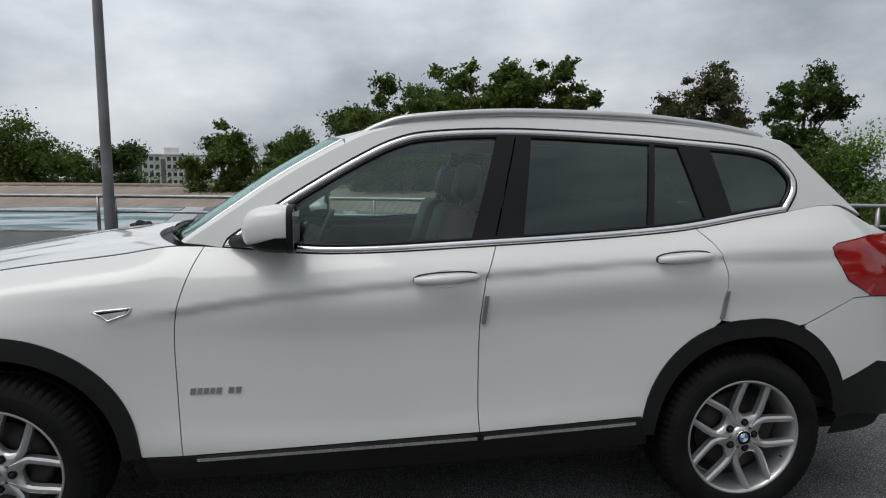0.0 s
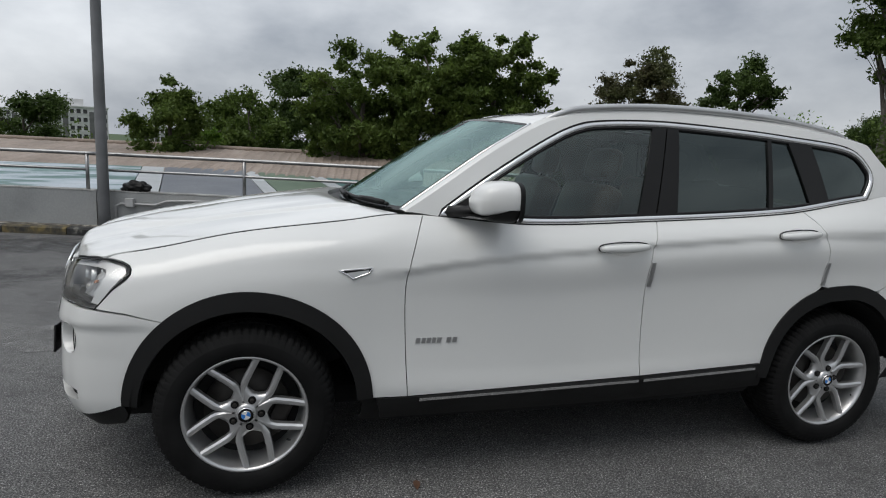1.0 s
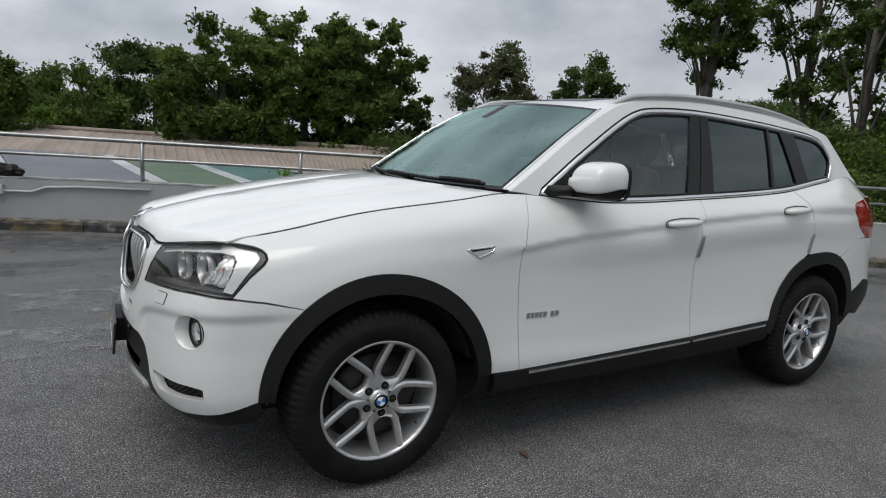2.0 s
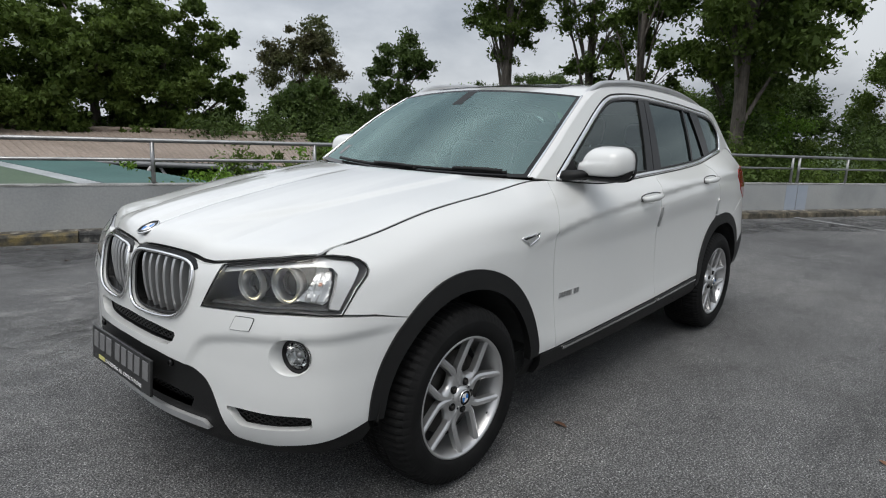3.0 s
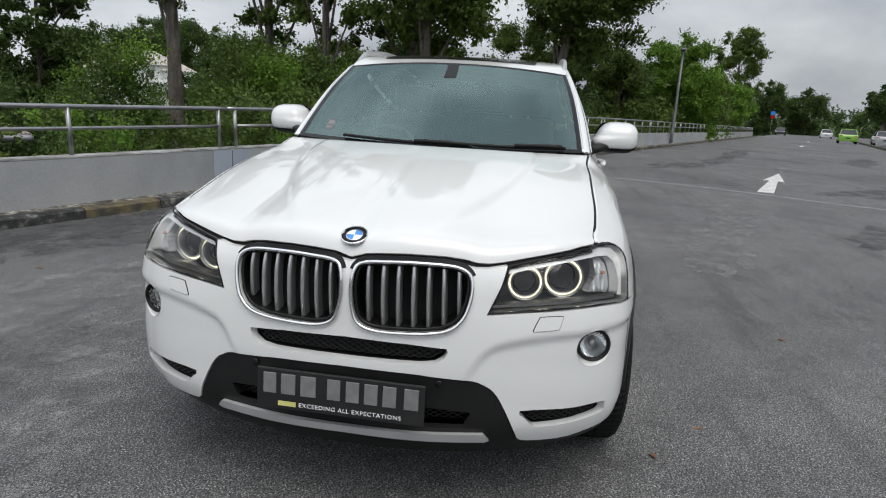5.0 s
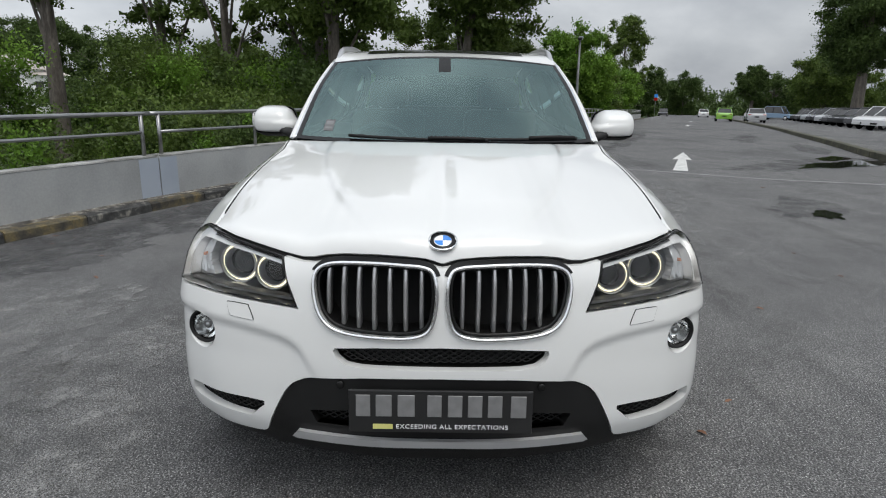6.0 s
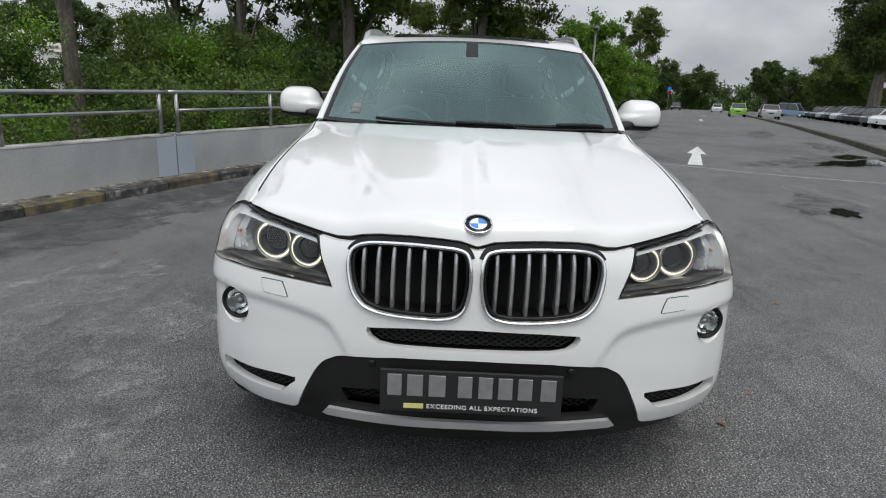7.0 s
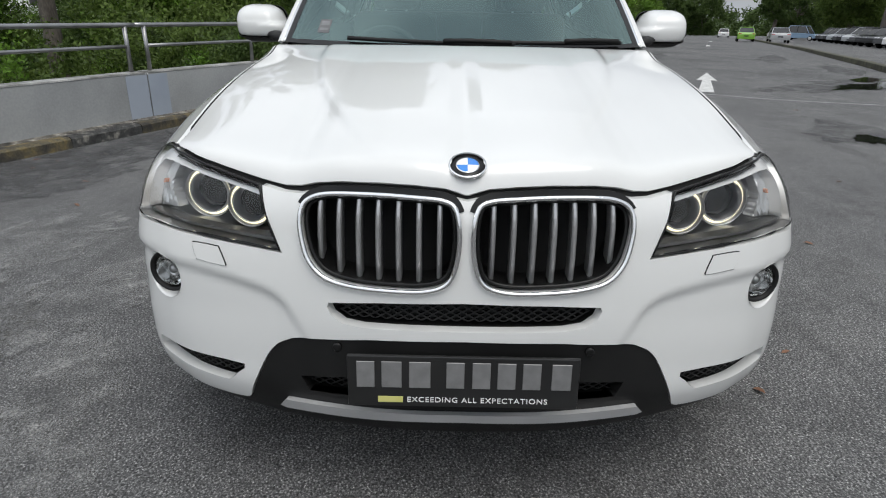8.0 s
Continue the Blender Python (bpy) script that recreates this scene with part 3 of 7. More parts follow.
for kind_, x1, x0 in bands:
    bm = bmesh.new()
    y0a, y0b = np.interp(x0, KERB[:, 0], KERB[:, 1]) + 1.7, np.interp(x1, KERB[:, 0], KERB[:, 1]) + 1.7
    lean = 0.9
    lo = [bm.verts.new(p) for p in ((x0 + 0.01, y0a, 0.40), (x1 - 0.01, y0b, 0.40), (x1 - 0.01 - lean, 13.0, 0.62), (x0 + 0.01 - lean, 13.0, 0.62))]
    f_ = bm.faces.new(lo)
    r_ = bmesh.ops.extrude_face_region(bm, geom=[f_])
    bmesh.ops.translate(bm, verts=[e for e in r_["geom"] if isinstance(e, bmesh.types.BMVert)], vec=(0, 0, -0.06))
    bmesh.ops.recalc_face_normals(bm, faces=bm.faces)
    part("roof_sheet", bm, sheet_mats[kind_], canopy)
for x in (-22, -16, -10, -4, 2.0):
    tube("canopy_post", [(x, 12.0, -4.0), (x, 12.0, 0.55)], 0.08, GALV, canopy, "", 8)
    tube("canopy_post", [(x, np.interp(x, KERB[:, 0], KERB[:, 1]) + 1.9, -4.0), (x, np.interp(x, KERB[:, 0], KERB[:, 1]) + 1.9, 0.36)], 0.08, GALV, canopy, "", 8)

shed = thing("shed", label="low shed with a weathered brown corrugated metal roof", category="shed")
nx, ny = 480, 5
vs, fs = [], []
front = smooth_line([(-34.0, 13.4), (-10.0, 12.9), (0.5, 11.6), (3.9, 9.1), (5.5, 6.9)], 24)
back = smooth_line([(-34.0, 24.0), (-10.0, 22.0), (1.0, 18.0), (6.0, 15.2), (9.4, 13.2)], 24)
for i in range(nx + 1):
    q = i / nx * (len(front) - 1)
    k = min(int(q), len(front) - 2)
    fa, ba = front[k] + (front[k + 1] - front[k]) * (q - k), back[k] + (back[k + 1] - back[k]) * (q - k)
    wave = 0.022 if i % 4 == 1 else 0.0
    for j in range(ny + 1):
        t_ = j / ny
        p = fa + (ba - fa) * t_
        vs.append((p[0], p[1], 0.56 + 0.44 * t_ + wave))
for i in range(nx):
    for j in range(ny):
        fs.append((i * (ny + 1) + j, (i + 1) * (ny + 1) + j, (i + 1) * (ny + 1) + j + 1, i * (ny + 1) + j + 1))
mpart("corrugated_roof", mesh_of("corrugated_roof", vs, fs, ROOF_BROWN), shed, "brown corrugated roof sheets")
tube("roof_ridge", [(*p, 1.03) for p in back], 0.09, ROOF_BROWN, shed, "", 8)
tube("gutter", [(*p, 0.50) for p in front], 0.055, GALV, shed, "", 8)
part("shed_wall", box_bm((30, 0.2, 4.3), (-18.0, 14.6, -1.75)), CONCRETE, shed)
for x, y in ((3.4, 9.7), (4.3, 8.7), (5.2, 7.5)):
    for dx in (-0.55, 0.55):
        tube("roof_strut", [(x + dx * 1.0, y - dx * 0.8, -0.5), (x + dx * 0.10, y, 0.50)], 0.03, PIPE, shed, "pale steel strut", 8)
    tube("roof_post", [(x, y, -4.0), (x, y, -0.6)], 0.09, GALV, shed, "", 8)

# ---- far houses ----
PLASTER = surface("white_plaster", grey(0.62, 0.75), rough=0.85, scale=0.4, fine=0.05, bump=0.1, bump_scale=5)
PANE = surface("dark_window_pane", grey(0.03, 0.07), rough=0.12, scale=0.5)
GREY_PANEL = surface("grey_facade_panel", grey(0.12, 0.18), rough=0.7, scale=0.6)


def block(x, y, z, turn, wd, dp, floors, bays, label, storey=3.0):
    """A far block of flats with windows, balconies and a roof edge."""
    b = thing("apartment_building", pose(x, y, z, 0, 0, turn), label=label, category="building", group="far buildings")
    h = floors * storey
    part("wall", box_bm((wd, dp, h), (0, 0, h / 2)), PLASTER, b)
    part("roof", box_bm((wd + 0.8, dp + 0.8, 0.5), (0, 0, h + 0.25), 0.05), PLASTER, b)
    part("roof_house", box_bm((wd * 0.2, dp * 0.5, 2.6), (wd * 0.12, 0, h + 1.8), 0.05), PLASTER, b)
    wm = None
    for i in range(bays):
        cx = -wd / 2 + wd * (i + 0.5) / bays
        if i % 4 == 2:
            part("facade_panel", box_bm((wd / bays * 0.8, 0.2, h * 0.92), (cx, -dp / 2 - 0.06, h * 0.48)), GREY_PANEL, b)
            continue
        for k in range(floors):
            cz = storey * k + 1.6
            if wm is None:
                win = part("window", box_bm((wd / bays * 0.62, 0.16, 1.5), (0, 0, 0), 0.02), PANE, b)
                sill_ = part("window_sill", box_bm((wd / bays * 0.72, 0.5, 0.16), (0, -0.15, -0.84), 0.02), PLASTER, win)
                wm, sm = win.data, sill_.data
            else:
                win = mpart("window", wm, b)
                mpart("window_sill", sm, win)
            win.matrix_basis = pose(cx, -dp / 2 - 0.05, cz)
    return b


block(-80, 253, -14.5, 19, 27, 12, 8, 13, "white block of flats behind the trees")
block(-104, 268, -16, 19, 24, 12, 8, 11, "white block of flats behind the trees")
block(-50, 276, -20, 19, 18, 11, 8, 9, "white block of flats behind the trees")
TILE = surface("pale_roof_tile", [(0.3, (0.36, 0.32, 0.29)), (0.7, (0.5, 0.46, 0.42))], rough=0.8, scale=2, fine=0.2)


def villa(x, y, z, turn, label):
    vb = thing("house", pose(x, y, z, 0, 0, turn), label=label, category="house", group="white houses on the slope")
    part("wall", box_bm((6, 6, 7.0), (0, 0, 3.5), 0.03), PLASTER, vb)
    bm = bmesh.new()
    pts = [(-3.5, -3.5, 7.0), (3.5, -3.5, 7.0), (3.5, 3.5, 7.0), (-3.5, 3.5, 7.0), (-1.0, 0, 8.7), (1.0, 0, 8.7)]
    vs_ = [bm.verts.new(p) for p in pts]
    for g in ((0, 1, 5, 4), (1, 2, 5), (2, 3, 4, 5), (3, 0, 4), (3, 2, 1, 0)):
        bm.faces.new([vs_[i] for i in g])
    part("roof", bm, TILE, vb, "pale tiled hip roof")
    for cx in (-1.7, 1.6):
        for cz in (2.0, 5.2):
            win = part("window", box_bm((1.3, 0.12, 1.4), (cx, -3.03, cz), 0.02), PANE, vb)
            part("window_frame", box_bm((1.5, 0.08, 0.14), (cx, -3.06, cz - 0.76)), PLASTER, win)
    part("porch_roof", box_bm((3.4, 1.6, 0.22), (0.4, -3.7, 3.5), 0.03), PLASTER, vb)


for x, y, z, a in ((111.5, 81.3, -2.6, -45), (114.5, 78.6, -2.0, -38), (117, 75.5, -3.0, -45), (122, 84.5, -0.6, -40), (109, 86.5, -3.4, -40)):
    villa(x, y, z, a, "white two-storey house with a pale hip roof")
villa(66, 3.5, -4.6, -80, "white house with a tiled gable among trees")

# ---- trees and shrubs ----


def foliage(name, dark, light, rough=0.55):
    m = surface(name, [(0.3, dark), (0.7, light)], rough=rough, scale=0.6, island=0.30, spec=0.2)
    n, l = m.node_tree.nodes, m.node_tree.links
    body = n["Principled BSDF"]
    out = next(e for e in n if e.bl_idname == "ShaderNodeOutputMaterial")
    thin, mix = n.new("ShaderNodeBsdfTranslucent"), n.new("ShaderNodeMixShader")
    mix.inputs[0].default_value = 0.32
    l.new(body.inputs["Base Color"].links[0].from_socket, thin.inputs["Color"])
    l.new(body.outputs[0], mix.inputs[1])
    l.new(thin.outputs[0], mix.inputs[2])
    l.new(mix.outputs[0], out.inputs[0])
    return m


LEAF_GREEN = foliage("green_leaves", (0.050, 0.084, 0.016), (0.125, 0.180, 0.040))
LEAF_BRIGHT = foliage("bright_green_leaves", (0.075, 0.155, 0.018), (0.165, 0.285, 0.040))
LEAF_RED = foliage("reddish_dark_leaves", (0.075, 0.060, 0.032), (0.105, 0.130, 0.050))
LEAF_DEEP = foliage("deep_green_leaves", (0.038, 0.066, 0.017), (0.088, 0.134, 0.036))
BARK = surface("grey_brown_bark", [(0.3, (0.065, 0.055, 0.046)), (0.7, (0.15, 0.132, 0.112))], rough=0.9, scale=5, bump=0.6, bump_scale=25, fine=0.3, stretch=(1, 1, 0.25))
trng = np.random.default_rng(11)


def leaf_mesh(name, centres, size, material, droop=0.3):
    """Many small folded leaves, one round each centre."""
    n = len(centres)
    a = trng.normal(size=(n, 3))
    a[:, 2] -= droop
    a /= np.linalg.norm(a, axis=1)[:, None]
    b = np.cross(a, trng.normal(size=(n, 3)))
    b /= np.linalg.norm(b, axis=1)[:, None]
    c = np.cross(a, b)
    s = (size * trng.uniform(0.6, 1.35, n))[:, None]
    base, tip = centres - a * s * 0.5, centres + a * s * 0.5
    left, right = base + b * s * 0.32 + c * s * 0.10, base - b * s * 0.32 - c * s * 0.10
    verts = np.stack([left, tip, right], 1).reshape(-1, 3)
    me = bpy.data.meshes.new(name)
    me.vertices.add(3 * n)
    me.vertices.foreach_set("co", verts.ravel())
    me.loops.add(3 * n)
    me.loops.foreach_set("vertex_index", np.arange(3 * n, dtype=np.int32))
    me.polygons.add(n)
    me.polygons.foreach_set("loop_start", np.arange(0, 3 * n, 3, dtype=np.int32))
    me.polygons.foreach_set("loop_total", np.full(n, 3, dtype=np.int32))
    me.materials.append(material)
    me.update(calc_edges=True)
    return me


def clump_points(centres, radii, per, squash=0.75):
    out = []
    for c, r in zip(centres, radii):
        k = max(8, int(per * (r / np.mean(radii)) ** 2))
        twigs = max(4, k // 14)
        tips = trng.normal(size=(twigs, 3)) * 0.52 * trng.uniform(0.7, 1.3, 3)
        tips /= np.maximum(1.0, np.linalg.norm(tips, axis=1) / 0.95)[:, None]
        which = trng.integers(0, twigs, k)
        along_ = trng.uniform(0.25, 1.1, k)[:, None]
        p = r * (tips[which] * along_ + np.clip(trng.normal(size=(k, 3)) * 0.14, -0.3, 0.3))
        p[:, 2] *= squash
        out.append(c + p)
    return np.vstack(out)


def tree(x, y, z, top, wide, label, leaf=LEAF_GREEN, low=0.35, clumps=34, per=260, size=0.15, trunk=0.16, lean=(0.0, 0.0), gap=0.0, boxy=2.0, limbs=9):
    """A tree whose crown of leaf clumps reaches from low (a share of its height) to top."""
    tr = thing("tree", label=label, category="tree", group="trees beyond the parapet")
    h = top - z
    zc, hz = z + h * (1 + low) / 2, h * (1 - low) / 2
    cs, rs = [], []
    while len(cs) < clumps:
        d = trng.uniform(-1, 1, 3)
        if np.sum(abs(d) ** boxy) > 1 or np.linalg.norm(d) < 0.30:
            continue
        r = trng.uniform(0.19, 0.34) * min(wide, hz * 1.3) * (0.62 if boxy > 2 else 1.0)
        cs.append((x + lean[0] + d[0] * (wide - r * 0.6), y + lean[1] + d[1] * (wide - r * 0.6), zc + d[2] * (hz - r * 0.5)))
        rs.append(r * (1 - gap))
    cs, rs = np.array(cs), np.array(rs)
    # fine leaves outside, fewer and larger sprays within, that close the crown
    outer, core = clump_points(cs, rs * 1.12, int(per * 1.95)), clump_points(cs, rs * 0.72, int(per * (0.36 if gap else 0.6)))
    sizes = np.r_[np.full(len(outer), size * 0.70), np.full(len(core), size * 1.15)]
    mpart("crown", leaf_mesh("crown", np.vstack([outer, core]), sizes, leaf), tr)
    vs, fs = [], []

    def add(path, radii, sides):
        v, f = rings(path, radii, sides)
        k = len(vs)
        vs.extend(v)
        fs.extend(tuple(i + k for i in g) for g in f)
    hz_top = zc + hz * 0.55
    bend = trng.uniform(-0.25, 0.25, 2)
    spine = [np.array((x + bend[0] * math.sin(t * 3) + lean[0] * t, y + bend[1] * math.sin(t * 2.4) + lean[1] * t, z + (hz_top - z) * t)) for t in np.linspace(0, 1, 10)]
    add(spine, [trunk * (1.25 - 1.05 * t) + 0.012 for t in np.linspace(0, 1, 10)], 10)
    order = trng.permutation(len(cs))[:limbs]
    for i in order:
        t0 = min(0.93, max(0.35 * low + 0.25, (cs[i][2] - z) / (hz_top - z) - trng.uniform(0.15, 0.35)))
        j = t0 * 9
        a = spine[int(j)] + (spine[min(int(j) + 1, 9)] - spine[int(j)]) * (j - int(j))
        mid = 0.5 * (a + cs[i]) + (0, 0, 0.12 * np.linalg.norm(cs[i] - a))
        path = smooth_line([a, mid, cs[i]], 4)
        add(list(path), list(np.linspace(trunk * 0.42 * (1.1 - t0 * 0.6), 0.018, len(path))), 6)
        for _ in range(3):
            tip = cs[i] + trng.normal(size=3) * rs[i] * 0.6
            add([mid, 0.5 * (mid + tip) + (0, 0, 0.05), tip], [0.022, 0.014, 0.007], 5)
    mpart("trunk", mesh_of("trunk", vs, fs, BARK, True), tr)
    return tr


# the great dense trees behind the canopy
tree(2.6, 17.6, -4, 4.6, 2.3, "broad dense green tree behind the shed roof", low=0.12, boxy=4.0, clumps=210, per=150, size=0.17, trunk=0.25)
tree(7.0, 17.0, -4, 5.3, 2.1, "broad dense green tree behind the shed roof", low=0.12, boxy=4.0, clumps=240, per=150, size=0.17, trunk=0.28)
tree(5.0, 17.9, -4, 5.2, 2.7, "broad dense green tree behind the shed roof", low=0.12, boxy=4.0, clumps=270, per=150, size=0.18, trunk=0.25)
tree(-1.4, 23.0, -4, 3.3, 2.2, "rounded green tree behind the shed roof", low=0.15, clumps=46, per=300, size=0.17)
tree(-3.7, 18.6, -4, 3.3, 1.45, "slim green tree behind the shed roof", low=0.2, clumps=110, per=230, size=0.14, gap=0.0)
tree(-2.9, 19.4, -4, 2.1, 1.1, "low green tree behind the shed roof", LEAF_BRIGHT, low=0.2, clumps=26, per=220, size=0.14)
tree(-17.6, 30, -4, 4.7, 5.4, "large spreading green tree beyond the canopy", low=0.05, clumps=130, per=300, size=0.22, trunk=0.3)
tree(-13.5, 34, -4, 3.8, 3.0, "green tree beyond the canopy", LEAF_DEEP, low=0.15, clumps=50, per=260, size=0.22)
tree(-26, 27, -4, 5.0, 5.0, "large spreading green tree beyond the canopy", LEAF_DEEP, low=0.15, clumps=70, per=280, size=0.22)
tree(1.4, 29.5, -4, 5.6, 3.2, "tall dark tree further behind", LEAF_DEEP, low=0.2, clumps=70, per=260, size=0.22)
tree(-2.6, 30.5, -4, 3.9, 2.6, "dark tree further behind", LEAF_GREEN, low=0.2, clumps=60, per=260, size=0.22)
# slighter trees with gaps, in the order of the walk
tree(15.4, 21.6, -4, 6.7, 2.3, "thin tree with reddish dark leaves and gaps", LEAF_RED, low=0.38, clumps=84, per=130, size=0.16, gap=0.12, trunk=0.12)
tree(15.3, 15.4, -4, 5.3, 1.6, "slender tree with dark leaves and a bent trunk", LEAF_DEEP, low=0.42, clumps=80, per=150, size=0.15, gap=0.08, trunk=0.13, lean=(0.2, 0.1))
tree(20.9, 14.4, -4, 13.0, 2.4, "tall slender tree with a straight grey trunk", LEAF_GREEN, low=0.47, clumps=100, per=190, size=0.20, gap=0.1, trunk=0.30)
tree(21.0, 10.2, -4, 12.0, 2.6, "tall open tree with forked limbs", LEAF_GREEN, low=0.39, clumps=44, per=150, size=0.20, gap=0.12, trunk=0.22)
tree(19.3, 7.2, -4, 12.0, 2.2, "tall open tree with forked limbs", LEAF_GREEN, low=0.38, clumps=42, per=150, size=0.20, gap=0.12, trunk=0.18)
tree(17.5, 3.3, -4, 13.0, 3.3, "tall leafy tree close to the parapet", LEAF_GREEN, low=0.375, clumps=110, per=170, size=0.22, gap=0.1, trunk=0.22)
tree(21.0, 4.4, -4, 12.0, 2.8, "tall leafy tree close to the parapet", LEAF_GREEN, low=0.35, clumps=90, per=170, size=0.22, gap=0.1, trunk=0.20)
tree(28.2, -0.2, -4, 14.0, 3.8, "large tree with a leaning trunk behind the railing", LEAF_GREEN, low=0.38, clumps=150, per=200, size=0.24, gap=0.08, trunk=0.27, lean=(0.6, -1.8))
tree(34.5, 0.5, -4, 6.4, 3.2, "feathery green tree behind the railing", LEAF_GREEN, low=0.1, clumps=90, per=320, size=0.20)
tree(37.0, -3.4, -4, 6.0, 3.2, "feathery green tree behind the railing", LEAF_DEEP, low=0.1, clumps=90, per=320, size=0.20)
tree(33.0, -4.2, -4, 4.4, 2.4, "dense green tree close behind the railing", LEAF_GREEN, low=0.1, clumps=80, per=300, size=0.18)
tree(41.5, -8.9, -4, 6.9, 3.1, "rounded bright green tree beyond the wall", LEAF_BRIGHT, low=0.1, clumps=130, per=260, size=0.20)
tree(52.0, -12.4, -4, 5.2, 3.4, "dense green tree beyond the wall", LEAF_GREEN, low=0.1, clumps=80, per=280, size=0.24)
tree(70.5, -20.6, -4, 10.9, 3.2, "tall feathery pale green tree beyond the wall", LEAF_GREEN, low=0.25, clumps=110, per=170, size=0.22, gap=0.12)
tree(62.0, -17.0, -4, 5.4, 3.4, "dense green tree beyond the wall", LEAF_BRIGHT, low=0.1, clumps=70, per=260, size=0.26)
tree(160.0, -62.0, -4, 8.6, 6.0, "dark green tree far along the lane", LEAF_DEEP, low=0.05, clumps=60, per=220, size=0.42)
tree(150.0, -50.0, -4, 9.6, 5.0, "dark green tree far along the lane", LEAF_DEEP, low=0.05, clumps=60, per=220, size=0.42)
for hx, hy, ht, hw, hl in ((31.0, 16.5, 4.6, 3.4, LEAF_DEEP), (29.5, 10.5, 4.4, 3.2, LEAF_GREEN), (26.5, 5.5, 5.2, 3.0, LEAF_DEEP), (12.0, 17.0, 3.2, 2.0, LEAF_DEEP), (17.6, 20.6, 3.2, 2.4, LEAF_DEEP)):
    tree(hx, hy, -4, ht, hw, "leafy green tree filling the slope behind", hl, low=0.12, clumps=90, per=230, size=0.20)
tree(60.0, 36.0, -6, 3.6, 4.4, "rounded green tree near the white houses", LEAF_DEEP, low=0.1, clumps=60, per=260, size=0.28)
for hx, hy, ht, hw in ((130, 93, 16, 8), (140, 84, 18, 8), (122, 101, 15, 8), (146, 98, 20, 9)):
    tree(hx, hy, -4, ht, hw, "large rounded green tree above the white houses", LEAF_DEEP, low=0.15, clumps=70, per=220, size=0.50)
tree(60.5, -41.5, -1.1, 15.5, 4.8, "large dark tree beside the parked cars", LEAF_DEEP, low=0.25, clumps=130, per=300, size=0.27, trunk=0.5)
tree(87.5, -54.5, -2, 9.0, 5.4, "large green tree beside the parked cars", LEAF_GREEN, low=0.1, clumps=100, per=260, size=0.32, trunk=0.4)
tree(101.0, -50.5, -2.2, 7.0, 2.8, "rounded dark tree at the end of the car park", LEAF_DEEP, low=0.35, clumps=60, per=240, size=0.30, trunk=0.3)
tree(112.0, -60.0, -2, 6.0, 7.0, "broad dark tree at the end of the car park", LEAF_DEEP, low=0.1, clumps=60, per=220, size=0.4, trunk=0.4)
tree(92.0, -60.0, -2, 6.6, 6.0, "broad green tree at the end of the car park", LEAF_GREEN, low=0.15, clumps=60, per=220, size=0.36, trunk=0.4)


def thicket(name, pts, label, leaf, size, per, radius, category="shrub"):
    """Leaf clumps of undergrowth round given spots."""
    cs = np.array(pts)
    rs = radius * trng.uniform(0.6, 1.3, len(cs))
    me = leaf_mesh(name, clump_points(cs, rs, int(per * 1.5), 0.9), size * 0.8, leaf, 0.0)
    tagged(mpart(name, me), label, category, kind="stuff")


def along(d0, d1, o0, o1, z0, z1, n):
    out = []
    for _ in range(n):
        d = trng.uniform(d0, d1)
        o = trng.uniform(o0, o1)
        out.append((*kerb_at(d, o), trng.uniform(z0, z1)))
    return out


thicket("shrubs", along(32.6, 38.0, 0.65, 1.8, 0.0, 1.0, 56), "leafy shrub over the end of the canopy roof", LEAF_GREEN, 0.065, 150, 0.24)


def cleared(pts):
    """Keeps the undergrowth off the strip that leads to the tall straight trunk."""
    a, b = np.array((6.0, 4.6)), np.array((20.8, 14.4))
    way = (b - a) / np.linalg.norm(b - a)
    return [p for p in pts if p[2] < -1.2 or abs((p[0] - a[0]) * way[1] - (p[1] - a[1]) * way[0]) > 0.85]


thicket("shrubs", cleared(along(33.5, 41.5, 0.9, 2.4, -0.6, 0.40, 52)), "tangled green shrubs close behind the parapet", LEAF_GREEN, 0.062, 260, 0.30)
thicket("shrubs", cleared(along(31.0, 38.0, 0.75, 1.7, -0.3, 1.10, 44)), "thin climbing shrub over the roof edge", LEAF_BRIGHT, 0.060, 110, 0.30)
thicket("shrubs", cleared(along(31.5, 41.0, 0.8, 1.6, -0.3, 0.55, 26)), "sparse browning weeds behind the parapet", LEAF_RED, 0.055, 120, 0.26)
thicket("shrubs", cleared(along(35.5, 42, 2.0, 5.0, -1.2, 0.8, 100)), "dense green undergrowth below the trees", LEAF_DEEP, 0.085, 420, 0.5)
thicket("shrubs", cleared(along(38, 47, 4.0, 10.0, -2.0, 1.0, 180)), "dense green undergrowth below the trees", LEAF_GREEN, 0.11, 420, 0.85)
thicket("shrubs", along(41.5, 62, 0.9, 3.2, -0.8, 0.75, 170), "green shrubs along the railing", LEAF_GREEN, 0.10, 240, 0.5)
thicket("shrubs", along(44, 70, 3.0, 9.0, -2.0, 1.9, 180), "dense green undergrowth behind the railing", LEAF_DEEP, 0.15, 330, 1.0)
thicket("shrubs", along(62, 112, 1.5, 7.0, -1.5, 1.9, 200), "dense green hedge along the far wall", LEAF_GREEN, 0.24, 200, 1.1)
thicket("shrubs", [(trng.uniform(5.5, 15), trng.uniform(11, 19), trng.uniform(-2.5, 1.3)) for _ in range(110)], "dark undergrowth below the slender trees", LEAF_DEEP, 0.12, 380, 0.9)
thicket("shrubs", cleared([(13.5 + 7 * t - 1.2 * r, 9.8 - 5.5 * t + 2.5 * r, z) for t, r, z in zip(trng.uniform(0, 1, 110), trng.uniform(-1, 1, 110), trng.uniform(-0.5, 2.3, 110))]), "tall bright green bushes below the trees", LEAF_BRIGHT, 0.10, 420, 0.75)
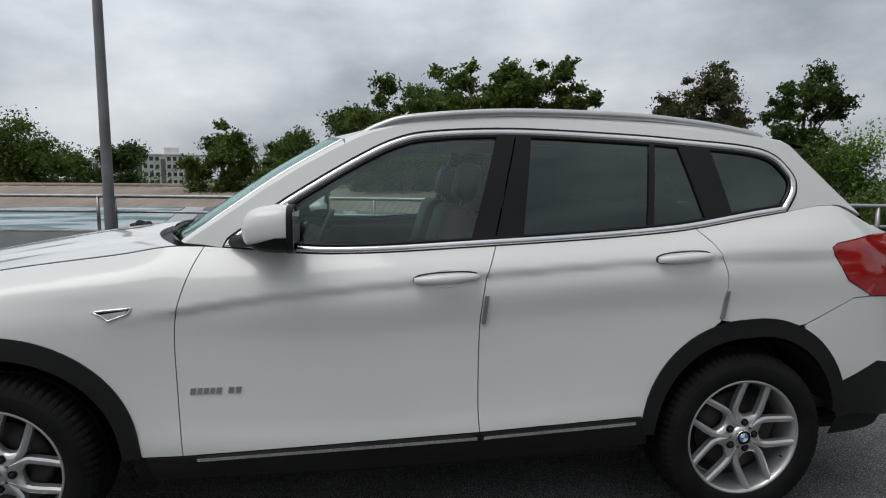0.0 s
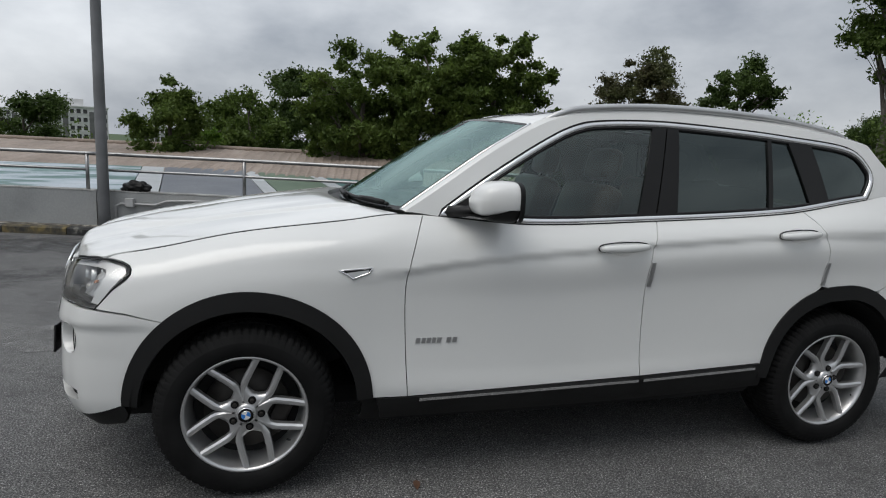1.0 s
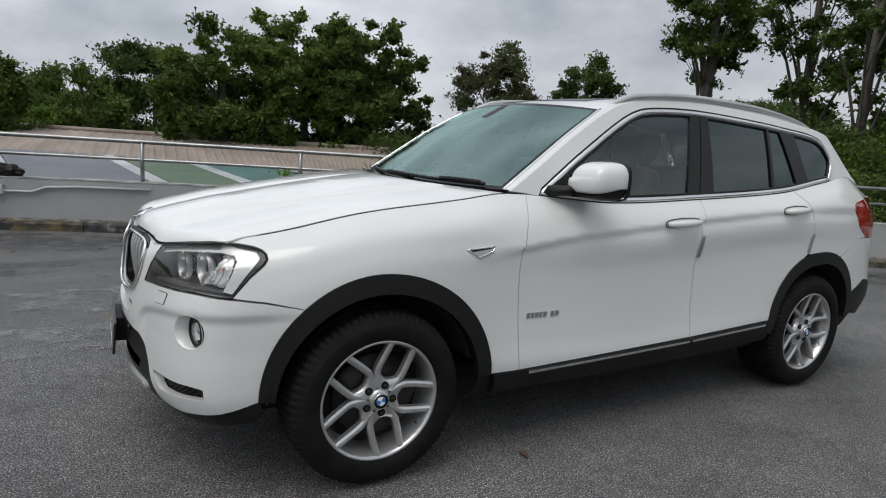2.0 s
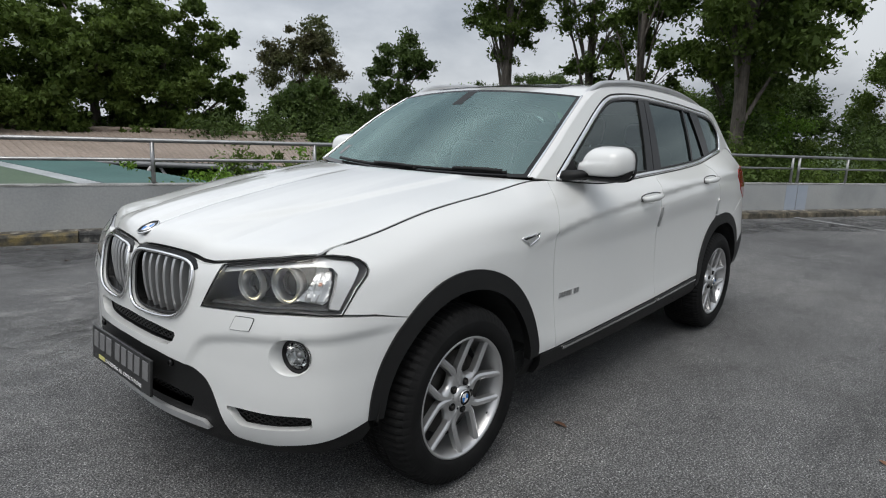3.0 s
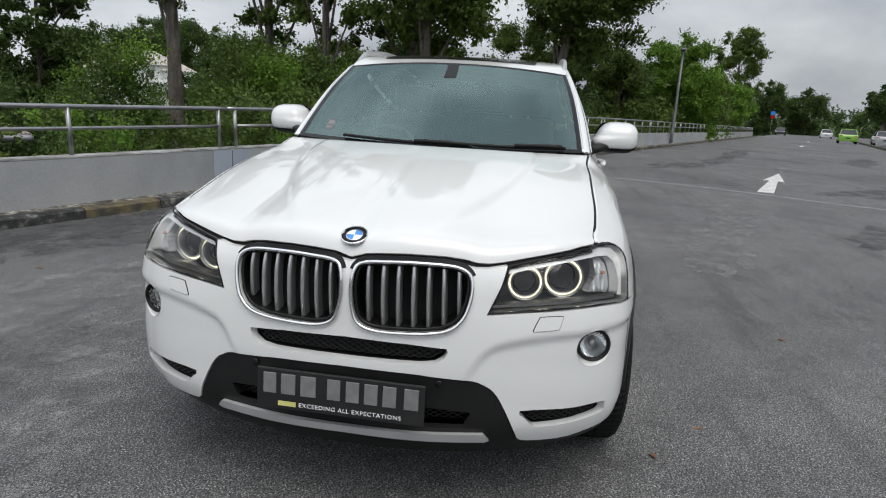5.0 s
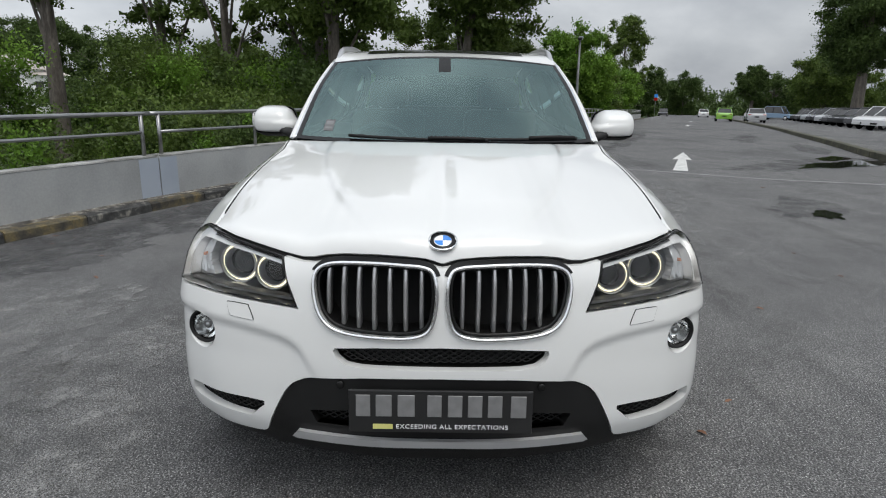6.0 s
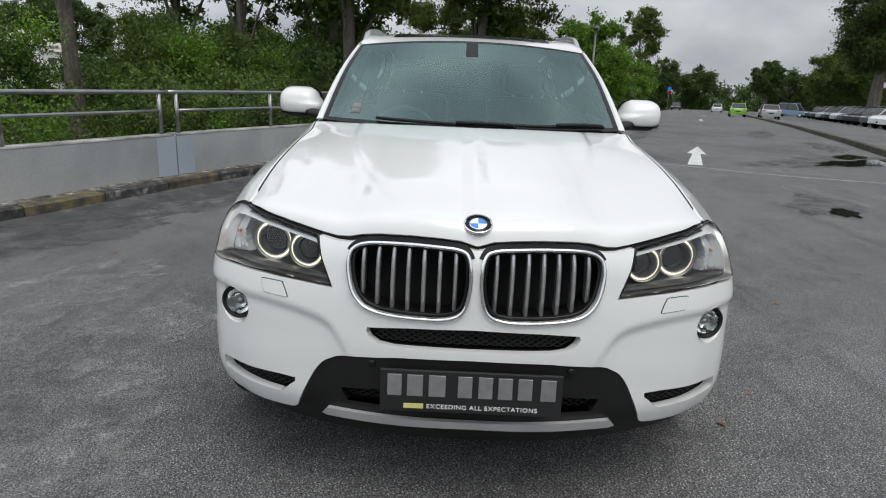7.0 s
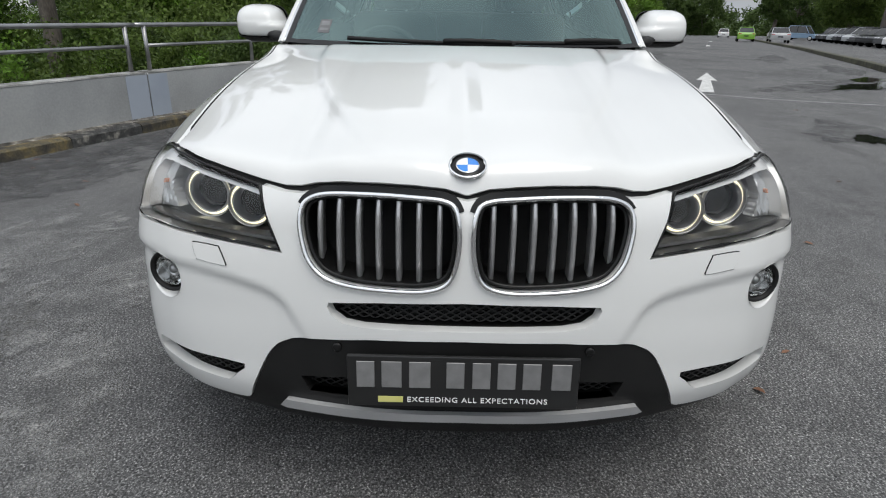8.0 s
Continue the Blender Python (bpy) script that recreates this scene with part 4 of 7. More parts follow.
thicket("shrubs", cleared([(13.5 + 9 * t - 1.2 * r, 10.8 - 7.5 * t + 2.5 * r, z) for t, r, z in zip(trng.uniform(0, 1, 90), trng.uniform(-1, 1, 90), trng.uniform(-0.5, 2.5, 90))]), "tall green bushes below the trees", LEAF_GREEN, 0.11, 420, 0.8)
thicket("shrubs", [(trng.uniform(14, 30), trng.uniform(9, 20), trng.uniform(-3, -0.6)) for _ in range(150)], "green undergrowth below the tall trees", LEAF_GREEN, 0.15, 300, 1.0)
thicket("tree_belt", [(-60 + 2.4 * i + trng.uniform(-1, 1), 40 + trng.uniform(0, 10), trng.uniform(-3, 0.9)) for i in range(60)], "low belt of far green trees", LEAF_GREEN, 0.30, 300, 1.9, "trees")
thicket("tree_belt", [(30 + 1.6 * i + trng.uniform(-2, 2), 36 - 0.85 * i + trng.uniform(0, 6), trng.uniform(-5, -1.0)) for i in range(60)], "belt of green trees below the houses", LEAF_GREEN, 0.34, 260, 2.0, "trees")
thicket("tree_belt", [(168 + trng.uniform(0, 30), -150 + 1.2 * i, trng.uniform(-5, 3.0)) for i in range(140)], "far dark belt of trees at the end of the lane", LEAF_DEEP, 1.0, 260, 4.2, "trees")
thicket("tree_belt", [(50 + 0.9 * i, -52 - 0.35 * i + trng.uniform(-4, 4), trng.uniform(-1.0, 1.8)) for i in range(60)], "belt of trees behind the parked cars", LEAF_GREEN, 0.36, 240, 2.2, "trees")
# two added belts, never in view, that only darken the car's reflections
thicket("tree_belt", [(-90 + 3.4 * i, -75 + trng.uniform(-5, 5), trng.uniform(0, 6.5)) for i in range(45)], "unseen added belt of trees across the car park", LEAF_GREEN, 0.8, 110, 4.5, "trees")
thicket("tree_belt", [(-85 + trng.uniform(-5, 5), -70 + 3.2 * i, trng.uniform(0, 6.0)) for i in range(40)], "unseen added belt of trees across the car park", LEAF_DEEP, 0.8, 110, 4.5, "trees")

# ---- the car's surfaces: x runs from nose to tail, front axle at 0 ----
PLAN = [(-0.845, 0.0), (-0.835, 0.22), (-0.79, 0.45), (-0.73, 0.64), (-0.665, 0.76), (-0.554, 0.868), (-0.32, 0.918), (0.0, 0.932), (0.7, 0.930), (1.7, 0.930), (2.8, 0.932), (3.25, 0.908), (3.52, 0.85), (3.68, 0.73), (3.77, 0.4), (3.79, 0.0)]
pl = np.array(PLAN)
pl = np.vstack([pl[2:0:-1] * (1, -1), pl, pl[-2:-4:-1] * (1, -1)])
fine_plan = smooth_line(pl, 40)[80:-80]
plan_s = np.r_[0, np.cumsum(np.linalg.norm(np.diff(fine_plan, axis=0), axis=1))]
plan_t = np.gradient(fine_plan, axis=0)
plan_t /= np.linalg.norm(plan_t, axis=1)[:, None]
SMAX = plan_s[-1]


def s_near(x, w):
    """How far round the plan the place nearest to (x, w) lies."""
    x, w = np.atleast_1d(np.asarray(x, float)), np.atleast_1d(np.asarray(w, float))
    return np.array([plan_s[np.argmin((fine_plan[:, 0] - a) ** 2 + (fine_plan[:, 1] - b) ** 2)] for a, b in zip(x, w)])


def s_side(x):
    """Round the plan, at x on the car's flank."""
    mid = (plan_s > plan_s[np.argmin(abs(fine_plan[:, 1] - 0.80))] * 0) & (fine_plan[:, 1] > 0.70)
    return np.interp(x, fine_plan[mid, 0], plan_s[mid])


def s_front(w):
    """Round the plan, at half-width w on the car's nose."""
    n = int(np.argmax(fine_plan[:, 1] > 0.915))
    return np.interp(w, fine_plan[:n, 1], plan_s[:n])


# upright sections: heights, then how far each lies inside the plan
SECTIONS = [
    (float(s_front(0.0)), (.225, .27, .36, .46, .56, .66, .78, .86, .90), (.10, .06, .02, .005, 0, .010, .022, .035, .055)),
    (float(s_front(0.45)), (.235, .28, .36, .46, .56, .66, .76, .86, .905), (.09, .05, .012, .003, 0, .008, .025, .05, .075)),
    (float(s_near(-0.665, 0.76)[0]), (.25, .29, .37, .46, .56, .66, .76, .87, .935), (.10, .05, .006, -.010, -.014, -.011, .008, .048, .107)),
    (float(s_side(-0.45)), (.26, .31, .40, .48, .58, .68, .80, .905, .968), (.09, .04, .002, -.006, -.009, -.005, .016, .066, .15)),
    (float(s_side(0.0)), (.26, .32, .42, .55, .68, .80, .91, .995, 1.056), (.06, .02, .005, 0, .0, .006, .03, .08, .17)),
    (float(s_side(0.40)), (.25, .325, .41, .53, .67, .80, .93, 1.037, 1.107), (.078, .016, 0, .003, .010, .013, .020, .060, .162)),
    (float(s_side(0.62)), (.24, .33, .40, .52, .66, .80, .94, 1.055, 1.138), (.09, .013, -.005, .005, .016, .018, .014, .052, .134)),
    (float(s_side(1.2)), (.24, .33, .39, .50, .64, .80, .965, 1.04, 1.108), (.09, .013, -.006, .006, .018, .023, .010, .036, .083)),
    (float(s_side(1.75)), (.25, .35, .42, .52, .66, .84, .995, 1.07, 1.13), (.09, .011, -.006, .006, .018, .023, .010, .036, .090)),
    (float(s_side(2.5)), (.28, .38, .46, .56, .70, .88, 1.045, 1.11, 1.178), (.08, .009, -.004, .001, .010, .020, .010, .041, .107)),
    (float(s_side(2.95)), (.30, .40, .48, .58, .72, .88, 1.06, 1.16, 1.245), (.08, .02, .005, 0, .003, .012, .012, .045, .127)),
    (float(s_side(3.28)), (.30, .40, .48, .60, .74, .90, 1.06, 1.18, 1.285), (.06, .02, 0, -.005, 0, .008, .018, .06, .150)),
    (float(s_side(3.46)), (.30, .40, .48, .60, .74, .88, 1.02, 1.12, 1.20), (.06, .02, 0, -.01, 0, .008, .018, .05, .10)),
    (float(s_near(3.62, 0.79)[0]), (.30, .40, .48, .60, .74, .86, .98, 1.07, 1.15), (.06, .02, -.01, -.015, .0, .01, .02, .04, .07)),
    (float(SMAX), (.30, .36, .44, .58, .70, .82, .94, 1.04, 1.12), (.08, .03, 0, -.02, -.01, .01, .03, .05, .08)),
]
sec_z = cubic([s for s, _, _ in SECTIONS], [z for _, z, _ in SECTIONS])
sec_d = cubic([s for s, _, _ in SECTIONS], [d for _, _, d in SECTIONS])


def z_top(s):
    return sec_z(s)[..., -1]


SHOULDER = cubic([float(s_side(x)) for x in (0.35, 0.61, 0.83, 1.06, 1.34, 1.74, 2.5, 3.2, 3.45)], [0.872, 0.915, 0.949, 0.975, 0.999, 1.033, 1.082, 1.100, 1.10])
CREASE = cubic([0.30, 0.38, 0.44, 0.49, 0.66, 0.85, 1.18, 1.25], [0.50, 0.558, 0.636, 0.660, 0.690, 0.704, 0.715, 0.715])


def flank(s, z, lift=0.0):
    """Places on the lower body, left side: s round the plan, z up; lift: outwards."""
    s, z = np.broadcast_arrays(np.atleast_1d(np.asarray(s, float)), np.atleast_1d(np.asarray(z, float)))
    zs, ds = sec_z(s), sec_d(s)
    i = np.clip((zs < z[:, None]).sum(1) - 1, 0, zs.shape[1] - 2)
    r = np.arange(len(s))
    h = np.diff(zs, axis=1)
    g = np.diff(ds, axis=1) / h
    m = np.zeros_like(ds)
    m[:, 0], m[:, -1] = g[:, 0], g[:, -1]
    m[:, 1:-1] = (g[:, :-1] * h[:, 1:] + g[:, 1:] * h[:, :-1]) / (h[:, 1:] + h[:, :-1])
    hh = h[r, i]
    t = np.clip((z - zs[r, i]) / hh, -0.5, 1.0)
    d = (2 * t**3 - 3 * t**2 + 1) * ds[r, i] + (t**3 - 2 * t**2 + t) * hh * m[r, i] + (3 * t**2 - 2 * t**3) * ds[r, i + 1] + (t**3 - t**2) * hh * m[r, i + 1]
    line = CREASE(np.clip(s, 0.30, 1.25))
    below = np.clip((line - z) / 0.026, 0, 1)
    below = below * below * (3 - 2 * below)
    fade = np.clip((z - 0.36) / 0.22, 0, 1) * np.clip((s - 0.34) / 0.12, 0, 1) * np.clip((1.22 - s) / 0.16, 0, 1)
    d = d + 0.014 * below * fade
    above = z - SHOULDER(np.clip(s, 1.86, 5.0))
    soft = 0.004 * np.log1p(np.exp(np.clip(above / 0.004, -30, 30)))
    under = np.maximum(0.0, -above)
    d = d + 0.0180 * (1 - np.exp(-under / 0.009)) * np.exp(-under / 0.10) * np.clip((s - 1.88) / 0.28, 0, 1) * np.clip((5.0 - s) / 0.5, 0, 1)
    d = d + 0.14 * soft * np.clip((s - 1.75) / 0.35, 0, 1) * np.clip((5.1 - s) / 0.5, 0, 1) - lift
    px, pw = np.interp(s, plan_s, fine_plan[:, 0]), np.interp(s, plan_s, fine_plan[:, 1])
    tx, tw = np.interp(s, plan_s, plan_t[:, 0]), np.interp(s, plan_s, plan_t[:, 1])
    return np.stack([px + tw * d, -(pw - tx * d), z], -1)

# ---- the car's paint, glass and trims ----
PAINT = surface("white_paint", [(0.3, (0.69, 0.695, 0.68)), (0.7, (0.72, 0.725, 0.71))], rough=0.38, scale=1.5, coat=1.0, spec=0.4)
SKID = surface("silver_painted_plastic", grey(0.50, 0.58), rough=0.35, scale=6, metal=0.35)
BROW = surface("pale_silver_lamp_trim", grey(0.74, 0.80), rough=0.25, scale=6, metal=0.25)
BLACK_PLASTIC = surface("black_plastic", grey(0.007, 0.013), rough=0.5, spec=0.28, scale=5, bump=0.08, bump_scale=400)
GLOSS_BLACK = surface("gloss_black_trim", grey(0.008, 0.012), rough=0.2, scale=3, spec=0.25)
# near-black that stands in for shade in gaps, wells and hollows
DARK = surface("void_shade", grey(0.004, 0.008), rough=0.9, scale=5)
CHROME = surface("chrome", grey(0.80, 0.86), rough=0.08, scale=4, metal=1.0)
SATIN = surface("satin_silver", grey(0.45, 0.55), rough=0.35, scale=6, metal=1.0)
ALLOY = surface("alloy_silver", [(0.3, (0.50, 0.50, 0.50)), (0.7, (0.60, 0.60, 0.60))], rough=0.28, scale=7, metal=0.75, coat=0.3)
RUBBER = surface("tyre_rubber", grey(0.006, 0.012), rough=0.75, scale=9, spec=0.15, bump=0.1, bump_scale=150)
CABIN = surface("dark_cabin_trim", grey(0.05, 0.08), rough=0.7, scale=6, bump=0.1, bump_scale=200)
LEATHER = surface("brown_leather", [(0.3, (0.05, 0.032, 0.026)), (0.7, (0.085, 0.05, 0.04))], rough=0.5, scale=5, bump=0.1, bump_scale=120)
RED_LENS = surface("red_lens", [(0.3, (0.28, 0.006, 0.008)), (0.7, (0.42, 0.012, 0.012))], rough=0.12, scale=9, coat=1.0)
BRAKE = surface("brake_iron", [(0.3, (0.026, 0.024, 0.022)), (0.7, (0.055, 0.050, 0.046))], rough=0.5, scale=12, metal=0.6)
BLUE = surface("blue_enamel", [(0.3, (0.03, 0.20, 0.62)), (0.7, (0.04, 0.25, 0.70))], rough=0.15, scale=9, coat=1.0)
WHITE_ENAMEL = surface("white_enamel", grey(0.8, 0.85), rough=0.2, scale=9)
PLATE_BLACK = surface("plate_black", grey(0.012, 0.018), rough=0.3, scale=6)
PLATE_SILVER = surface("plate_silver", grey(0.19, 0.25), rough=0.4, scale=30, metal=0.3)
YELLOW_STICKER = surface("yellow_sticker", [(0.3, (0.55, 0.52, 0.16)), (0.7, (0.62, 0.6, 0.22))], rough=0.4, scale=20)
LAMP_GREY = surface("grey_lamp_backing", grey(0.09, 0.14), rough=0.35, scale=8, metal=0.3)
AMBER = surface("amber_reflector", [(0.3, (0.45, 0.20, 0.12)), (0.7, (0.55, 0.30, 0.20))], rough=0.2, scale=30)


def pane_glass(name, tint, ior=1.5, rough=0.0, gloss_tint=(1, 1, 1)):
    m = bpy.data.materials.new(name)
    m.use_nodes = True
    n, l = m.node_tree.nodes, m.node_tree.links
    n.clear()
    out, mix, fres, clear, gloss = (n.new("ShaderNode" + k) for k in ("OutputMaterial", "MixShader", "Fresnel", "BsdfTransparent", "BsdfGlossy"))
    fres.inputs["IOR"].default_value = ior
    clear.inputs["Color"].default_value = (*tint, 1)
    gloss.inputs["Roughness"].default_value = rough
    gloss.inputs["Color"].default_value = (*gloss_tint, 1)
    l.new(fres.outputs[0], mix.inputs[0])
    l.new(clear.outputs[0], mix.inputs[1])
    l.new(gloss.outputs[0], mix.inputs[2])
    l.new(mix.outputs[0], out.inputs[0])
    return m


SCREEN_GLASS = pane_glass("windscreen_glass", (0.50, 0.66, 0.62), 2.45, 0.10, (0.74, 1.0, 0.96))
DOOR_GLASS = pane_glass("door_glass", (0.70, 0.82, 0.78), 1.85, 0.02, (0.9, 1.0, 0.98))
PRIVACY_GLASS = pane_glass("dark_tinted_glass", (0.07, 0.085, 0.083), 1.85, 0.0, (0.85, 1.0, 0.98))
LAMP_GLASS = pane_glass("clear_lamp_cover", (0.93, 0.94, 0.94), 1.45)
RING_GLOW = bpy.data.materials.new("ring_glow")
RING_GLOW.use_nodes = True
bs = RING_GLOW.node_tree.nodes["Principled BSDF"]
bs.inputs["Base Color"].default_value = (0.9, 0.85, 0.6, 1)
bs.inputs["Emission Color"].default_value = (1.0, 0.90, 0.62, 1)
bs.inputs["Emission Strength"].default_value = 1.1

from mathutils.geometry import delaunay_2d_cdt


def subdivide(poly, step):
    out = []
    for a, b in zip(poly, np.roll(poly, -1, axis=0)):
        k = max(1, int(math.ceil(np.linalg.norm(b - a) / step)))
        out += [a + (b - a) * i / k for i in range(k)]
    return np.array(out)


def inside(poly, q):
    """Which of the points q lie in the polygon."""
    r = np.zeros(len(q), bool)
    for (x0, y0), (x1, y1) in zip(poly, np.roll(poly, -1, axis=0)):
        c = ((y0 > q[:, 1]) != (y1 > q[:, 1]))
        with np.errstate(divide="ignore", invalid="ignore"):
            r ^= c & (q[:, 0] < (x1 - x0) * (q[:, 1] - y0) / (y1 - y0) + x0)
    return r


def shrunk(poly, by):
    """The polygon with its edge moved inwards."""
    poly = np.asarray(poly, float)
    area = np.sum(poly[:, 0] * np.roll(poly[:, 1], -1) - np.roll(poly[:, 0], -1) * poly[:, 1])
    a, b = poly - np.roll(poly, 1, axis=0), np.roll(poly, -1, axis=0) - poly
    a /= np.linalg.norm(a, axis=1)[:, None] + 1e-9
    b /= np.linalg.norm(b, axis=1)[:, None] + 1e-9
    n = np.stack([-(a + b)[:, 1], (a + b)[:, 0]], -1)
    n /= np.linalg.norm(n, axis=1)[:, None] + 1e-9
    return poly + n * by * (1 if area > 0 else -1)


def sheet(outline, surf, holes=(), lift=0.0, depth=0.012, step=0.03):
    """Verts and faces of a panel cut out of a surface, with a turned-in edge."""
    loops = [subdivide(np.asarray(p, float), step * 0.7) for p in (outline, *holes)]
    lo, hi = loops[0].min(0), loops[0].max(0)
    gx, gy = np.meshgrid(np.arange(lo[0], hi[0], step), np.arange(lo[1], hi[1], step * 0.87), indexing="ij")
    gx = gx + (np.arange(gx.shape[1]) % 2)[None] * step * 0.5
    q = np.stack([gx.ravel(), gy.ravel()], -1)
    ok = inside(loops[0], q)
    for h in loops[1:]:
        ok &= ~inside(h, q)
    q = q[ok]
    every = np.vstack(loops)
    if len(q):
        near = np.array([np.min(np.sum((every - p) ** 2, 1)) for p in q])
        q = q[near > (0.4 * step) ** 2]
    edges, k = [], 0
    for p in loops:
        edges += [(k + i, k + (i + 1) % len(p)) for i in range(len(p))]
        k += len(p)
    v2, _, f2, _, _, _ = delaunay_2d_cdt([Vector(p) for p in np.vstack([every, q])], edges, [], 0, 1e-6)
    v2 = np.array([tuple(v) for v in v2])
    mid = np.array([v2[list(f)].mean(0) for f in f2])
    ok = inside(loops[0], mid)
    for h in loops[1:]:
        ok &= ~inside(h, mid)
    tri, count, pairs = [], {}, {}
    for f, o in zip(f2, ok):
        if not o:
            continue
        a, b, c = (v2[i] for i in f)
        if abs((b - a)[0] * (c - a)[1] - (b - a)[1] * (c - a)[0]) < 0.004 * step * step:
            continue
        if (b - a)[0] * (c - a)[1] - (b - a)[1] * (c - a)[0] < 0:
            f = f[::-1]
        tri.append(tuple(f))
        for i in range(3):
            e = (f[i], f[(i + 1) % 3])
            count[e] = count.get(e, 0) + 1
            pairs[frozenset(e)] = pairs.get(frozenset(e), 0) + 1
    rim = [e for e in count if count[e] == 1 and (e[1], e[0]) not in count and pairs[frozenset(e)] == 1]
    verts = surf(v2[:, 0], v2[:, 1], lift).tolist()
    faces = list(tri)
    if depth:
        low = surf(v2[:, 0], v2[:, 1], lift - depth)
        used = sorted({i for e in rim for i in e})
        at = {i: len(verts) + k for k, i in enumerate(used)}
        verts += [verts[i] for i in used]
        inn = {i: len(verts) + k for k, i in enumerate(used)}
        verts += [low[i].tolist() for i in used]
        faces += [(at[b], at[a], inn[a], inn[b]) for a, b in rim]
    return verts, faces


def both(name, vf, material, parent, label="", mirror=True, smooth=True):
    """A part of the car's left side, and its twin on the right."""
    v, f = vf
    obs = [mpart(name, mesh_of(name, v, f, material, smooth), parent, label)]
    if mirror:
        obs.append(mpart(name, mesh_of(name, [(x, -y, z) for x, y, z in v], [g[::-1] for g in f], material, smooth), parent, label))
    return obs


def nose(s, z, lift=0.0):
    """The lower body across the nose: s negative on the right side."""
    s = np.atleast_1d(np.asarray(s, float))
    p = flank(np.abs(s), z, lift)
    p[:, 1] *= np.where(s < 0, -1.0, 1.0)
    return p


def sz(pts):
    """Points (x, z) of the flank as (s, z)."""
    p = np.asarray(pts, float)
    return np.stack([s_side(p[:, 0]), p[:, 1]], -1)


def arch(cx, r0, a0, a1, n=40, squash=0.0):
    a = np.radians(np.linspace(a0, a1, n))
    r = r0 + squash * np.sin(a) + (0.06 * np.maximum(0, np.cos(a)) * np.sin(a) ** 3 if cx > 1 else 0)
    wide = np.where((np.cos(a) > 0) & (cx < 1), 1.10, 1.0)
    return np.stack([cx + r * wide * np.cos(a), 0.345 + r * np.sin(a)], -1)


def top_line(x0, x1, n=30, drop=0.0):
    s = np.linspace(s_side(x0), s_side(x1), n)
    return np.stack([s, z_top(s) - drop], -1)


def mirrored(half):
    """A closed outline across the nose from its left half, that starts and ends on the middle line."""
    half = np.asarray(half, float)
    return np.vstack([half, half[::-1] * (-1, 1)])[:-1] if abs(half[-1, 0]) < 1e-6 and abs(half[0, 0]) > 1e-6 else np.vstack([half, (half * (-1, 1))[::-1][1:-1]])


def arc2(cx, cz, rx, rz, n=28):
    a = np.linspace(0, 2 * math.pi, n, endpoint=False)
    return np.stack([cx + rx * np.cos(a), cz + rz * np.sin(a)], -1)


car = thing("car", label="white compact sport utility car parked on the asphalt", category="car")

# outlines on the body
FRONT_DOOR_GAP = smooth_line([(0.705, 1.135), (0.67, 1.05), (0.632, 0.92), (0.62, 0.81), (0.628, 0.58), (0.64, 0.392)], 6)
MIDDLE_GAP = smooth_line([(1.795, 1.13), (1.762, 1.06), (1.742, 1.0), (1.722, 0.84), (1.715, 0.55), (1.72, 0.432)], 6)
REAR_GAP = smooth_line([(2.62, 1.19), (2.675, 1.11), (2.705, 1.0), (2.69, 0.835)], 6)
REAR_ARCH = arch(2.81, 0.445, 15, 180, 40, 0.047)
LAMP = smooth_line([(.441, .750), (.628, .764), (.802, .773), (.965, .768), (1.022, .839), (1.070, .880), (1.080, .896), (1.077, .909), (1.064, .920), (1.03, .929), (.97, .935), (.91, .937), (.842, .932), (.668, .915), (.508, .889), (.474, .818)], 1, True)
KIDNEY = smooth_line([(.024, .866), (.052, .884), (.12, .889), (.20, .891), (.30, .888), (.352, .880), (.381, .861), (.388, .825), (.380, .775), (.362, .733), (.325, .700), (.261, .685), (.160, .680), (.085, .683), (.040, .702), (.021, .745), (.015, .81)], 6, True)
SLOT = mirrored([(0, .652), (.20, .647), (.318, .638), (.322, .628), (.312, .608), (.285, .590), (.24, .584), (0, .583)])
SIDE_VENT = smooth_line([(.560, .434), (.70, .438), (.850, .440), (.866, .434), (.868, .418), (.860, .398), (.748, .384), (.632, .376), (.606, .381), (.58, .406)], 2, True)
U_EDGE = smooth_line([(0, .557), (.20, .553), (.28, .546), (.394, .535), (.434, .521), (.468, .499), (.501, .452), (.562, .328)], 4)
LIP_EDGE = smooth_line([(.562, .328), (.60, .314), (.75, .318), (.93, .352), (1.06, .398)], 4)
front_arc = sz(arch(0, 0.445, 128, 172, 20, 0.05))

bumper_half = np.vstack([[(0, .884), (.05, .893), (.12, .898), (.20, .900), (.30, .897), (.36, .889), (.40, .882), (.44, .882), (.500, .890), (.474, .818), (.436, .745)], [(.628, .760), (.802, .769), (.965, .764)], [(1.08, .752)], front_arc, LIP_EDGE[::-1], U_EDGE[::-1][1:]])
bumper_poly = mirrored(bumper_half)[::-1]
fogs = [arc2(sg * .800, .634, .070, .060, 40) for sg in (1, -1)]
kidneys = [KIDNEY, KIDNEY * (-1, 1)]
vents = [SIDE_VENT, SIDE_VENT * (-1, 1)]
v, f = sheet(shrunk(bumper_poly, 0.0015), nose, [*kidneys, SLOT, *fogs, *vents], step=0.015, depth=0.03)
front_bumper = mpart("front_bumper", mesh_of("front_bumper", v, f, PAINT, True), car, "white painted front bumper")

